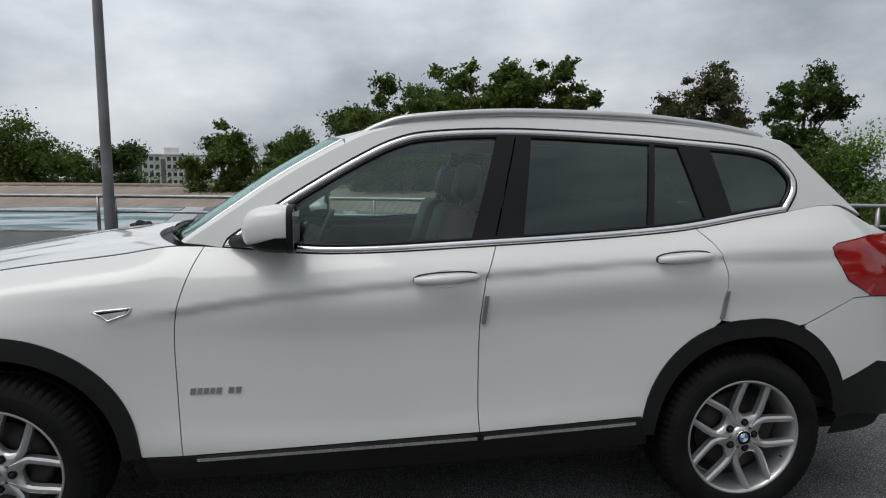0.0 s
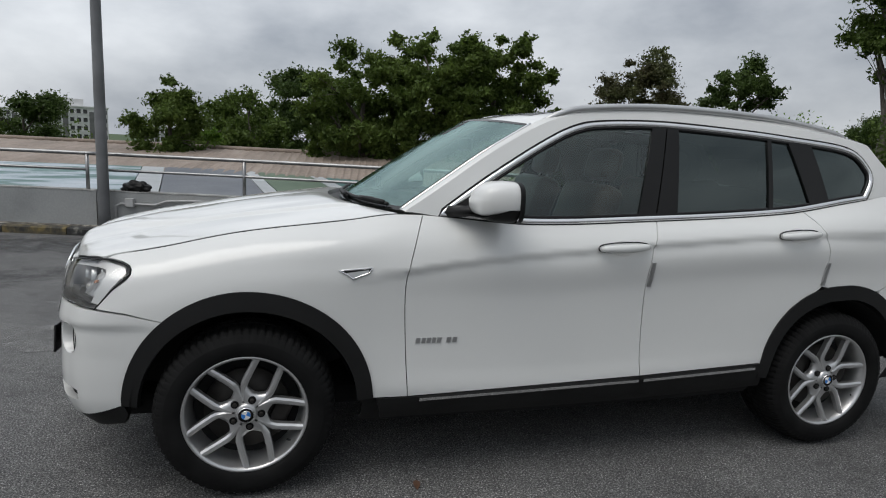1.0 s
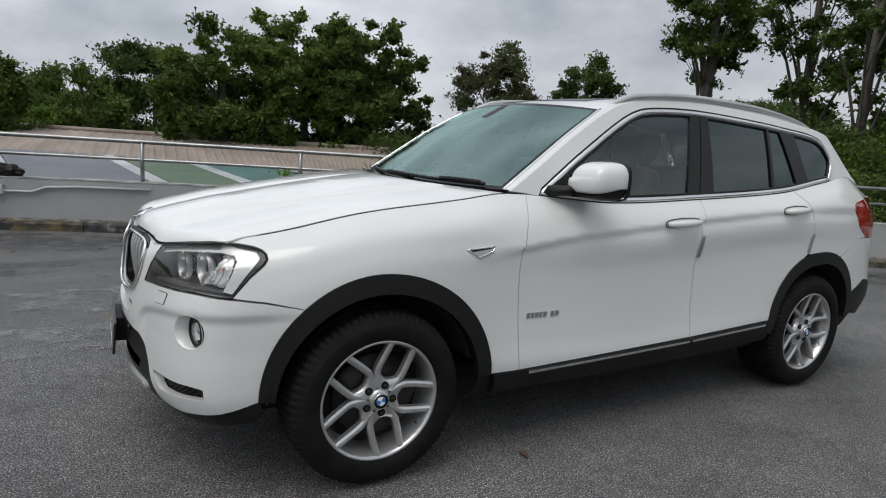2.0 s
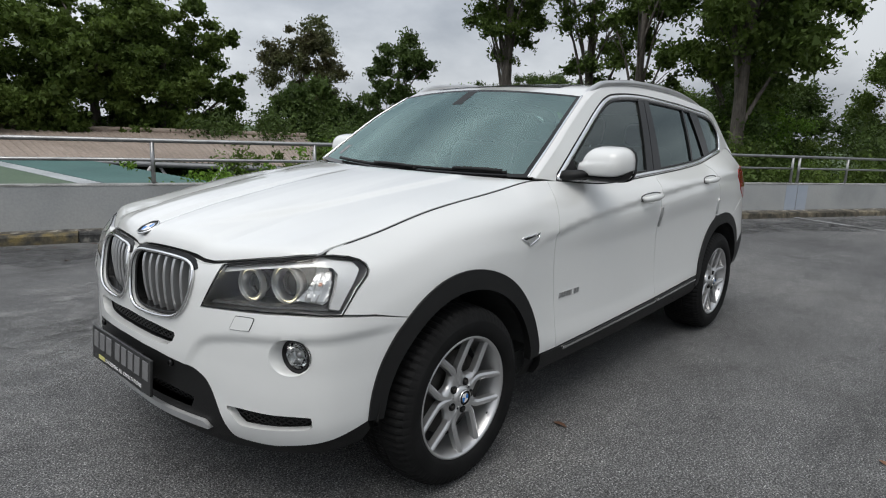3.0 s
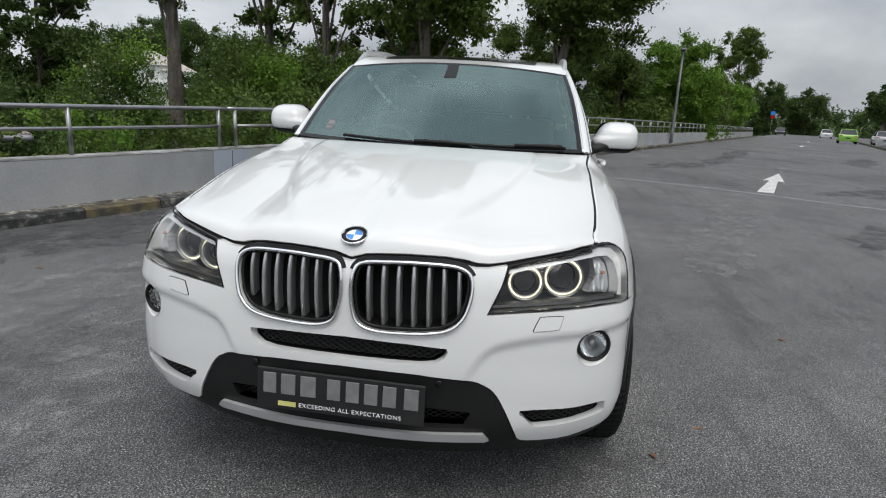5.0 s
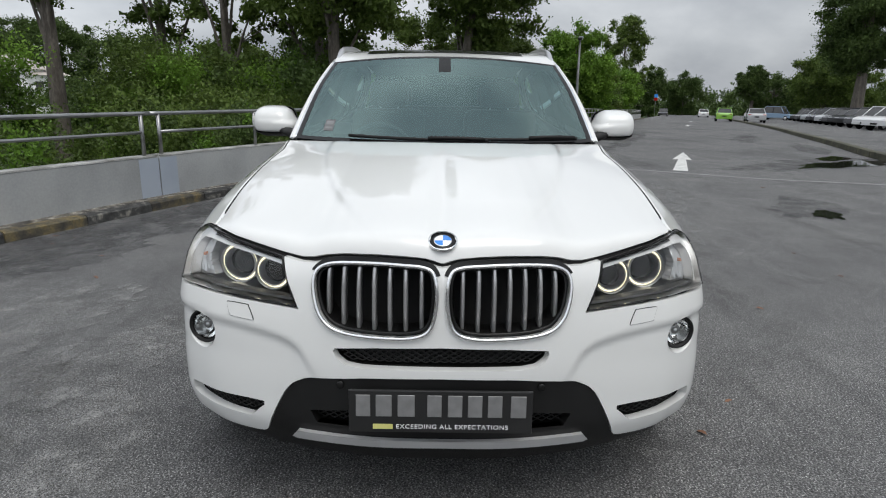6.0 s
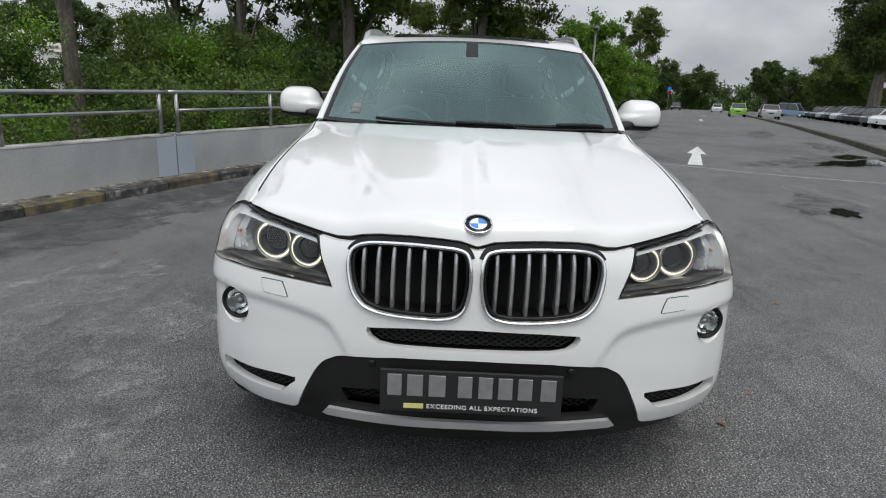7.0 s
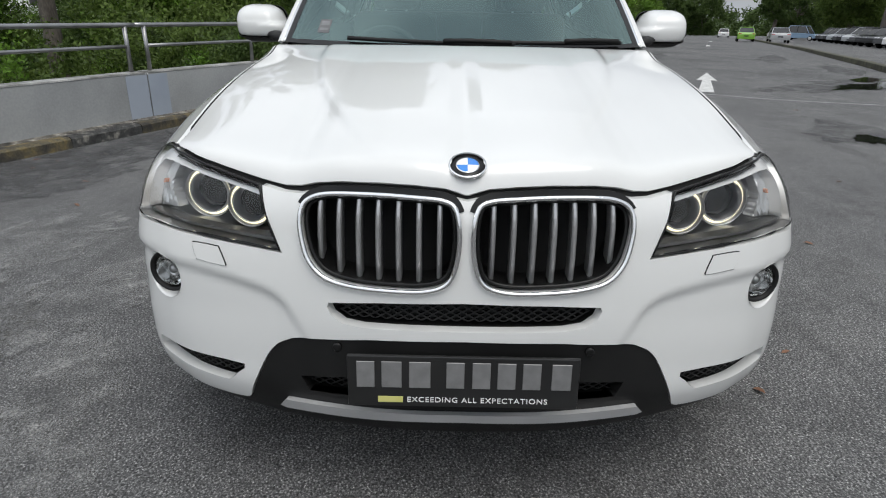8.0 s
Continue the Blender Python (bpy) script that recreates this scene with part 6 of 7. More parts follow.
def cheek(x, z, lift=0.0):
    """The side of the cabin above the belt, left."""
    x, z = np.broadcast_arrays(np.atleast_1d(np.asarray(x, float)), np.atleast_1d(np.asarray(z, float)))
    yb, zb = belt(np.clip(x, -0.4, 3.6))
    h = z - zb
    return np.stack([x, -(yb - 0.30 * h - 0.18 * h * abs(h) + lift), z + 0.35 * lift], -1)


def belt_line(x0, x1, n=30, up=0.0):
    x = np.linspace(x0, x1, n)
    return np.stack([x, belt(x)[1] + up], -1)


GLASS_TOP = smooth_line([(3.03, 1.255), (3.092, 1.343), (3.079, 1.425), (2.955, 1.515), (2.6, 1.553), (2.3, 1.573), (1.89, 1.588), (1.58, 1.575), (1.42, 1.543), (1.24, 1.455), (1.02, 1.322), (0.88, 1.226), (0.79, 1.160)], 6)
ROOF_SIDE = smooth_line([(0.63, 1.147), (0.80, 1.262), (1.0, 1.398), (1.22, 1.522), (1.36, 1.578), (1.55, 1.612), (1.9, 1.632), (2.3, 1.622), (2.7, 1.592), (2.95, 1.565), (3.10, 1.535)], 6)
frame_poly = np.vstack([ROOF_SIDE, [(3.17, 1.46), (3.27, 1.36), (3.37, 1.26)], belt_line(3.385, 3.03, 12), GLASS_TOP, [(0.768, 1.131), (0.70, 1.141)]])
both("side_frame", sheet(frame_poly[::-1], cheek, step=0.026, depth=0.02), PAINT, car, "white roof pillar and frame")
glass_area = np.vstack([belt_line(0.775, 3.015, 40), GLASS_TOP])


def offset_line(line, by):
    return shrunk(line, by)


ga_in = shrunk(glass_area, 0.025)
ga_out = shrunk(glass_area, 0.001)


def band(line0, line1, lift, material, name, depth=0.008, **k):
    """A closed strip between two outlines on the cabin's side."""
    n = len(line0)
    p, q = cheek(line0[:, 0], line0[:, 1], lift), cheek(line1[:, 0], line1[:, 1], lift)
    p2, q2 = cheek(line0[:, 0], line0[:, 1], lift - depth), cheek(line1[:, 0], line1[:, 1], lift - depth)
    verts = np.vstack([p, q, p2, q2]).tolist()
    faces = []
    for i in range(n):
        j = (i + 1) % n
        faces += [(i, j, n + j, n + i), (2 * n + i, 2 * n + j, j, i), (n + i, n + j, 3 * n + j, 3 * n + i)]
    return both(name, (verts, faces), material, car, **k)


band(shrunk(glass_area, -0.006), shrunk(glass_area, 0.002), 0.0015, DARK, "window_gap")
chrome_rows = [(shrunk(glass_area, q), h) for q, h in ((0.001, 0.000), (0.004, 0.0065), (0.012, 0.0090), (0.021, 0.0065), (0.025, 0.0))]
n_ = len(glass_area)
cvs = np.vstack([cheek(p[:, 0], p[:, 1], h) for p, h in chrome_rows]).tolist()
cfs = [(r * n_ + i, r * n_ + (i + 1) % n_, (r + 1) * n_ + (i + 1) % n_, (r + 1) * n_ + i) for r in range(4) for i in range(n_)]
both("window_chrome", (cvs, cfs), CHROME, car, "chrome window surround")
band(shrunk(glass_area, -0.035), shrunk(glass_area, 0.034), -0.040, CABIN, "pillar_trim", 0.004)
band(shrunk(glass_area, 0.024), shrunk(glass_area, 0.036), 0.002, GLOSS_BLACK, "window_seal", label="black rubber seal")
inner = shrunk(glass_area, 0.024)
IN_TOP = inner[40:]


def column(x0b, x0t, x1b, x1t):
    """The outline of a piece of the window band between two slanting lines."""
    def z_at_top(x):
        t = IN_TOP[(IN_TOP[:, 1] > 1.2) | (IN_TOP[:, 0] < 1.1)]
        i = np.argsort(t[:, 0])
        return float(np.interp(x, t[i, 0], t[i, 1]))
    lo_ = belt_line(x0b, x1b, 8, 0.022)
    hx = np.linspace(x1t, x0t, 10)
    return np.vstack([lo_, [(x, z_at_top(x)) for x in hx]])


both("b_pillar", sheet(column(1.70, 1.828, 1.79, 1.902), cheek, lift=0.003, step=0.04), GLOSS_BLACK, front_doors[0], mirror=False)
both("b_pillar", sheet(column(1.797, 1.908, 1.905, 1.969), cheek, lift=0.003, step=0.04), GLOSS_BLACK, rear_doors[0], mirror=False)
both("c_pillar", sheet(column(2.667, 2.585, 2.786, 2.724), cheek, lift=0.003, step=0.04), GLOSS_BLACK, car)
both("window_divider", sheet(column(2.415, 2.465, 2.440, 2.488), cheek, lift=0.003, step=0.04), GLOSS_BLACK, car)
for ob, x in ((None, 0),):
    v_, f_ = sheet(column(1.70, 1.828, 1.905, 1.969), cheek, lift=0.003, step=0.04)
    mpart("b_pillar", mesh_of("b_pillar", [(x, -y, z) for x, y, z in v_], [g[::-1] for g in f_], GLOSS_BLACK, True), car)
tri_poly = np.array([(0.80, 1.145), (0.955, 1.128), (0.93, 1.235)])
both("mirror_triangle", sheet(tri_poly, cheek, lift=0.003, step=0.04), BLACK_PLASTIC, car)
front_pane = np.vstack([belt_line(0.80, 1.73, 14, 0.015), [(1.85, 1.565)], IN_TOP[(IN_TOP[:, 0] < 1.83)]])
for ob in both("front_side_window", sheet(front_pane, cheek, lift=-0.006, depth=0, step=0.05), DOOR_GLASS, car, "faintly tinted front side window"):
    ob.visible_shadow = False
for nm, c in (("rear_side_window", column(1.88, 1.955, 2.43, 2.478)), ("rear_side_window", column(2.42, 2.47, 2.69, 2.61))):
    both(nm, sheet(c, cheek, lift=-0.006, depth=0, step=0.05), PRIVACY_GLASS, car, "dark tinted rear side window")
back_pane = np.vstack([belt_line(2.77, 2.98, 8, 0.02), inner[40:64], [(2.71, 1.53)]])
both("quarter_window", sheet(back_pane, cheek, lift=-0.006, depth=0, step=0.05), PRIVACY_GLASS, car, "dark tinted quarter window")

# windscreen
EDGE = smooth_line([(0.615, 0.745, 1.147), (0.80, 0.722, 1.278), (1.0, 0.690, 1.414), (1.218, 0.642, 1.541)], 8)


def screen(a, b, drop=0.0):
    t = a * (len(EDGE) - 1)
    i = int(min(max(math.floor(t), 0), len(EDGE) - 2))
    x, w, z = EDGE[i] + (EDGE[i + 1] - EDGE[i]) * (t - i)
    k = 1 - b * b
    return (x - (0.19 - 0.095 * a) * k, -w * b, z + (-0.012 + 0.047 * a) * k - drop)


def grid(fn, na, nb, a0=0.0, a1=1.0, b0=-1.0, b1=1.0):
    verts = [fn(a0 + (a1 - a0) * i / na, b0 + (b1 - b0) * j / nb) for i in range(na + 1) for j in range(nb + 1)]
    faces = [(i * (nb + 1) + j, i * (nb + 1) + j + 1, (i + 1) * (nb + 1) + j + 1, (i + 1) * (nb + 1) + j) for i in range(na) for j in range(nb)]
    return verts, faces


v, f = grid(screen, 60, 90, 0.0, 0.995)
ws = mpart("windscreen", mesh_of("windscreen", v, f, SCREEN_GLASS, True), car, "green-tinted windscreen")
ws.visible_shadow = False
for a0, a1, b0, b1 in ((0, 0.055, -1, 1), (0.965, 1.0, -1, 1), (0.055, 0.965, -1, -0.965), (0.055, 0.965, 0.965, 1)):
    v, f = grid(lambda a, b: screen(a, b, -0.0012), 14, 24, a0, a1, b0, b1)
    mpart("screen_border", mesh_of("screen_border", v, f, GLOSS_BLACK, True), ws)
v, f = grid(lambda a, b: screen(a, b, -0.0010), 6, 4, 0.78, 0.966, -0.05, 0.05)
mpart("sensor_box", mesh_of("sensor_box", v, f, BLACK_PLASTIC, True), ws, "black sensor box behind the glass")
v, f = grid(lambda a, b: screen(a, b, -0.0009), 4, 4, 0.13, 0.24, -0.82, -0.75)
mpart("toll_label", mesh_of("toll_label", v, f, LAMP_GREY, True), ws, "grey label behind the glass")
for a0, a1 in ((0.15, 0.17), (0.19, 0.225)):
    v, f = grid(lambda a, b: screen(a, b, -0.0018), 2, 2, a0, a1, -0.81, -0.76)
    mpart("label_bar", mesh_of("label_bar", v, f, PLATE_SILVER, True), ws, "pale bar of small print")
for sg in (1, -1):
    # pillar faces between the screen and the side frame, with a bright moulding
    n = len(EDGE)
    xs = np.linspace(0.0, 1.0, n)
    k = np.interp(np.linspace(0, 1, n), np.linspace(0, 1, 19), np.arange(19))
    rs = np.array([ROOF_SIDE[int(q)] + (ROOF_SIDE[min(int(q) + 1, len(ROOF_SIDE) - 1)] - ROOF_SIDE[int(q)]) * (q - int(q)) for q in k])
    outer = cheek(rs[:, 0], rs[:, 1])
    inner_p = EDGE * (1, -1, 1)
    mid = 0.5 * (outer + inner_p) + (-0.006, -0.002, 0.006)
    vv2 = np.vstack([outer, mid, inner_p]) * (1, sg, 1)
    ff2 = [(r * n + i, r * n + i + 1, (r + 1) * n + i + 1, (r + 1) * n + i) for r in range(2) for i in range(n - 1)]
    mpart("a_pillar", mesh_of("a_pillar", vv2.tolist(), ff2 if sg > 0 else [g[::-1] for g in ff2], PAINT, True), car)
    tube("screen_moulding", [(x, -w * sg, z + 0.003) for x, w, z in EDGE], 0.006, CHROME, car, "bright moulding beside the windscreen", 6)

# roof
SIDE_R = smooth_line([(1.218, 0.642, 1.541), (1.40, 0.635, 1.602), (1.9, 0.625, 1.642), (2.5, 0.620, 1.628), (2.85, 0.610, 1.598), (3.11, 0.600, 1.560)], 8)
MID_R = smooth_line([(1.123, 0, 1.576), (1.40, 0, 1.622), (1.9, 0, 1.658), (2.5, 0, 1.648), (3.0, 0, 1.612), (3.36, 0, 1.578)], 8)


def roof_at(a, b, up=0.0):
    t = a * (len(SIDE_R) - 1)
    i = int(min(max(math.floor(t), 0), len(SIDE_R) - 2))
    e = SIDE_R[i] + (SIDE_R[i + 1] - SIDE_R[i]) * (t - i)
    c = MID_R[i] + (MID_R[i + 1] - MID_R[i]) * (t - i)
    k = 1 - b * b
    return (e[0] + (c[0] - e[0]) * k, -e[1] * b, e[2] + (c[2] - e[2]) * k + up)


v, f = grid(roof_at, 40, 30)
mpart("roof", mesh_of("roof", v, f, PAINT, True), car, "white roof")
v, f = grid(lambda a, b: roof_at(a, b, 0.0025), 16, 16, 0.13, 0.56, -0.72, 0.72)
mpart("sunroof", mesh_of("sunroof", v, f, GLOSS_BLACK, True), car, "black glass sunroof")
v, f = grid(lambda a, b: roof_at(a, b, -0.04), 16, 16, 0.02)
mpart("headliner", mesh_of("headliner", v, f, CABIN, True), car)
for sg in (1, -1):
    top_side = ROOF_SIDE[18:]
    q = np.linspace(0, len(top_side) - 1, len(SIDE_R))
    rs = np.array([top_side[int(t)] + (top_side[min(int(t) + 1, len(top_side) - 1)] - top_side[int(t)]) * (t - int(t)) for t in q])
    outer = cheek(rs[:, 0], rs[:, 1])
    n = len(SIDE_R)
    vv2 = np.vstack([outer, SIDE_R * (1, -1, 1)]) * (1, sg, 1)
    ff2 = [(i, i + 1, n + i + 1, n + i) for i in range(n - 1)]
    mpart("roof_gutter", mesh_of("roof_gutter", vv2.tolist(), ff2 if sg > 0 else [g[::-1] for g in ff2], PAINT, True), car)
    rail = smooth_line([(1.27, 0.625, 1.565), (1.36, 0.628, 1.612), (1.50, 0.628, 1.648), (1.9, 0.622, 1.676), (2.4, 0.618, 1.668), (2.72, 0.606, 1.642), (2.94, 0.600, 1.608), (3.02, 0.597, 1.582)], 6)
    tube("roof_rail", [(x, -w * sg, z - 0.018) for x, w, z in rail], [0.008] + [0.017] * (len(rail) - 2) + [0.008], ALLOY, car, "satin silver roof rail", 10)

# tail end: rear window, spoiler
rear_x = [(3.10, 0.605, 1.535), (3.46, 0.735, 1.195)]


def rear_glass(a, b):
    e0, e1 = np.array(rear_x[0]), np.array(rear_x[1])
    x, w, z = e0 + (e1 - e0) * a
    k = 1 - b * b
    return (x + (0.24 + 0.0 * a) * k, -w * b, z + (0.028 - 0.07 * a) * k)


v, f = grid(rear_glass, 10, 20)
mpart("rear_window", mesh_of("rear_window", v, [g[::-1] for g in f], PRIVACY_GLASS, True), car, "dark tinted rear window")
def spoiler(a, b, side):
    k = 1 - b * b
    return (3.06 + 0.15 * a + 0.25 * k, -0.605 * b, 1.566 - 0.030 * a + 0.014 * k - (0.0 if side else 0.014 + 0.016 * (1 - a)))


sv1, sf1 = grid(lambda a, b: spoiler(a, b, True), 4, 24)
sv2, sf2 = grid(lambda a, b: spoiler(a, b, False), 4, 24)
n_ = len(sv1)
edge_ = [(4 * 25 + j, 4 * 25 + j + 1, n_ + 4 * 25 + j + 1, n_ + 4 * 25 + j) for j in range(24)]
mpart("roof_spoiler", mesh_of("roof_spoiler", sv1 + sv2, sf1 + [tuple(i + n_ for i in g[::-1]) for g in sf2] + edge_, PAINT, True), car, "white roof spoiler")

# cowl and wipers
v, f = grid(lambda a, b: (0.34 + 0.27 * b * b + 0.12 * a, -0.755 * b, 1.125 + 0.006 * a), 2, 20)
mpart("cowl", mesh_of("cowl", v, f, BLACK_PLASTIC, True), car, "black plastic cowl below the windscreen")
wipers = (((-0.62, 0.065), (0.28, 0.030), (-0.10, 0.045)), ((0.10, 0.060), (0.88, 0.035), (0.55, 0.045)))
for (b0, a0), (b1, a1), (bp, ap) in wipers:
    wp = thing("wiper")
    wp.parent = car
    pts = [tuple(Vector(screen(a0 + (a1 - a0) * k / 10, b0 + (b1 - b0) * k / 10)) + Vector((-0.010, 0, 0.012))) for k in range(11)]
    tube("wiper_blade", pts, 0.009, BLACK_PLASTIC, wp, "", 6)
    pts = [tuple(Vector(screen(0.03 + (ap - 0.03) * k / 6, bp + (b1 - 0.02 - bp) * (1 - k / 6))) + Vector((-0.016, 0, 0.020 + 0.004 * math.sin(math.pi * k / 6)))) for k in range(7)]
    tube("wiper_arm", pts, 0.010, BLACK_PLASTIC, wp, "", 6)

# door mirrors
for sg in (1, -1):
    mi = thing("door_mirror")
    mi.parent = car
    for nm, mt, lo_z in (("mirror_cap", PAINT, True), ("mirror_base", BLACK_PLASTIC, False)):
        nu, nv = 28, 20
        vv2, ff2 = [], []
        for i in range(nu):
            for j in range(nv + 1):
                th, ph = 2 * math.pi * i / nu, -math.pi / 2 + math.pi * j / nv
                p = [math.copysign(abs(math.cos(ph)) ** 0.55 * abs(c) ** 0.48, c) for c in (math.cos(th), math.sin(th))]
                zz = math.copysign(abs(math.sin(ph)) ** 0.75, math.sin(ph))
                x, y, z = 0.118 * p[0], 0.112 * p[1], 0.084 * zz
                if y > 0:
                    if z > 0:
                        z *= 1 - 0.28 * (y / 0.112) ** 4
                    y *= 1 + 0.28 * min(1.0, max(0.0, (0.03 - z) / 0.06))
                if x > 0.03:
                    x = 0.03 + (x - 0.03) * 0.35
                y *= 1 - 0.10 * max(-x, 0) / 0.095
                z += 0.22 * min(0, x + 0.0) * (0.5 if z > 0 else -0.25) - 0.10 * max(0, y - 0.04) * (1 if z > 0 else 0.2)
                cut = -0.026 - 0.30 * max(0.0, -x)
                z = max(z, cut) if lo_z else min(z, cut - 0.002)
                if not lo_z:
                    x, y = x * 0.96, y * 0.96
                vv2.append((0.995 + x - 0.03 * y, (-0.942 + y) * sg, 1.214 + z))
        for i in range(nu):
            for j in range(nv):
                i2 = (i + 1) % nu
                ff2.append((i * (nv + 1) + j, i2 * (nv + 1) + j, i2 * (nv + 1) + j + 1, i * (nv + 1) + j + 1))
        mpart(nm, mesh_of(nm, vv2, ff2 if sg > 0 else [g[::-1] for g in ff2], mt, True), mi, "white mirror cap" if lo_z else "black mirror foot")
    tube("mirror_arm", [(0.83, -0.785 * sg, 1.152), (0.88, -0.84 * sg, 1.160), (0.95, -0.90 * sg, 1.176)], [0.046, 0.040, 0.034], BLACK_PLASTIC, mi, "", 10, False, 0.6)
    vv2 = [(0.995 + 0.052 + dx - 0.03 * yy, (-0.942 + yy) * sg, 1.214 + zz) for dx, k in ((-0.014, 1.010), (0.006, 1.010), (0.008, 0.90)) for yy, zz in [(k * 0.110 * math.copysign(abs(math.cos(q)) ** 0.55, math.cos(q)), k * 0.0835 * math.copysign(abs(math.sin(q)) ** 0.6, math.sin(q)) - 0.002) for q in np.linspace(0, 2 * math.pi, 40, endpoint=False)]]
    ff2 = [(r * 40 + i, r * 40 + (i + 1) % 40, (r + 1) * 40 + (i + 1) % 40, (r + 1) * 40 + i) for r in range(2) for i in range(40)]
    mpart("mirror_trim", mesh_of("mirror_trim", vv2, ff2 if sg < 0 else [g[::-1] for g in ff2], BLACK_PLASTIC, True), mi, "black trim round the mirror glass")
    bm = box_bm((0.004, 0.185, 0.110), (1.057, -0.945 * sg, 1.218), 0.0)
    part("mirror_glass", bm, CHROME, mi, "mirror glass")

# handles, badges, guards
for x0, x1, z0, slope in ((1.475, 1.712, 1.022, 0.05), (2.415, 2.632, 1.088, 0.06)):
    for sg in (1, -1):
        hd = thing("door_handle")
        hd.parent = (front_doors if x0 < 2 else rear_doors)[0 if sg > 0 else 1]
        pts, rad = [], []
        for k in range(13):
            t = k / 12
            x, z = x0 + (x1 - x0) * t, z0 - slope * 0.12 + slope * 0.24 * t
            p = flank(s_side(x), z, 0.012 + 0.018 * math.sin(math.pi * min(1, max(0, t))) ** 0.5)[0]
            pts.append((p[0], p[1] * sg, p[2]))
            rad.append(0.019 * max(0.25, math.sin(math.pi * (0.08 + 0.84 * t)) ** 0.4))
        tube("handle_grip", pts, rad, PAINT, hd, "", 12)
        # black outline tube stands in for the shaded gap round the grip
        mid_x, hw = 0.5 * (x0 + x1), 0.5 * (x1 - x0)
        q_ = np.linspace(0, 2 * math.pi, 48, endpoint=False)
        ox = mid_x + (hw + 0.004) * np.sign(np.cos(q_)) * abs(np.cos(q_)) ** 0.7
        oz = z0 + slope * 0.12 * (ox - mid_x) / hw + 0.021 * np.sign(np.sin(q_)) * abs(np.sin(q_)) ** 0.8
        gap_ = flank(s_side(ox), oz, 0.002)
        tube("handle_gap_shade", [tuple(e * (1, sg, 1)) for e in gap_], 0.0028, BLACK_PLASTIC, hd, "thin black line of painted shade round the grip", 5, True)
        cl = flank(s_side(np.full(5, x1 - 0.045)), np.linspace(z0 - 0.012, z0 + 0.018, 5), 0.031)
        tube("lock_gap", [tuple(e * (1, sg, 1)) for e in cl], 0.0012, BLACK_PLASTIC, hd, "", 5)
        pts = [tuple(np.array(q) * (1, sg, 1)) for q in flank(arc2(s_side(0.5 * (x0 + x1)), z0 - 0.004, 0.060, 0.032, 24)[:, 0], arc2(0, z0 - 0.004, 0.060, 0.032, 24)[:, 1], 0.0005)]
        tube("handle_cup_edge", pts, 0.0016, PAINT, hd, "", 5, True)
guards = ((1.738, 0.955, 1.727, 0.845, front_doors), (2.697, 0.955, 2.68, 0.845, rear_doors))
for x0, z0, x1, z1, dr in guards:
    for k, sg in ((0, 1), (1, -1)):
        v, f = sheet(sz([(x1, z1), (x1 + 0.016, z1), (x0 + 0.016, z0), (x0, z0)]), flank, lift=0.010, depth=0.010, step=0.04)
        mpart("edge_guard", mesh_of("edge_guard", [(x, y * sg, z) for x, y, z in v], f if sg > 0 else [g[::-1] for g in f], SATIN, True), dr[k], "shiny door edge guard")
for sg in (1, -1):
    sv = thing("side_gill")
    sv.parent = car
    out = np.array([(0.352, 0.921), (0.482, 0.932), (0.470, 0.912), (0.405, 0.889), (0.385, 0.905)])
    ol = sz(out)
    pts = [tuple(q * (1, sg, 1)) for q in flank(subdivide(ol, 0.02)[:, 0], subdivide(ol, 0.02)[:, 1], 0.003)]
    tube("gill_frame", pts, 0.004, CHROME, sv, "chrome frame", 6, True)
    for inn, mt, up in ((shrunk(ol, 0.003), BLACK_PLASTIC, 0.002), (sz([(0.372, 0.911), (0.470, 0.924), (0.462, 0.910), (0.406, 0.892)]), ALLOY, 0.004)):
        v, f = sheet(inn if mt is BLACK_PLASTIC else inn[::-1], flank, lift=up, depth=0.004, step=0.04)
        mpart("gill_insert", mesh_of("gill_insert", [(x, y * sg, z) for x, y, z in v], f, mt), sv)
    for x0, x1 in ((0.668, 0.690), (0.693, 0.712), (0.715, 0.735), (0.738, 0.756), (0.759, 0.780), (0.800, 0.822), (0.826, 0.848)):
        v, f = sheet(sz([(x0, 0.615), (x1 - 0.004, 0.615), (x1, 0.637), (x0 + 0.004, 0.637)]), flank, lift=0.004, depth=0.004, step=0.05)
        mpart("model_badge", mesh_of("model_badge", [(x, y * sg, z) for x, y, z in v], f if sg > 0 else [g[::-1] for g in f], SATIN), front_doors[0 if sg > 0 else 1], "small silver badge bars")


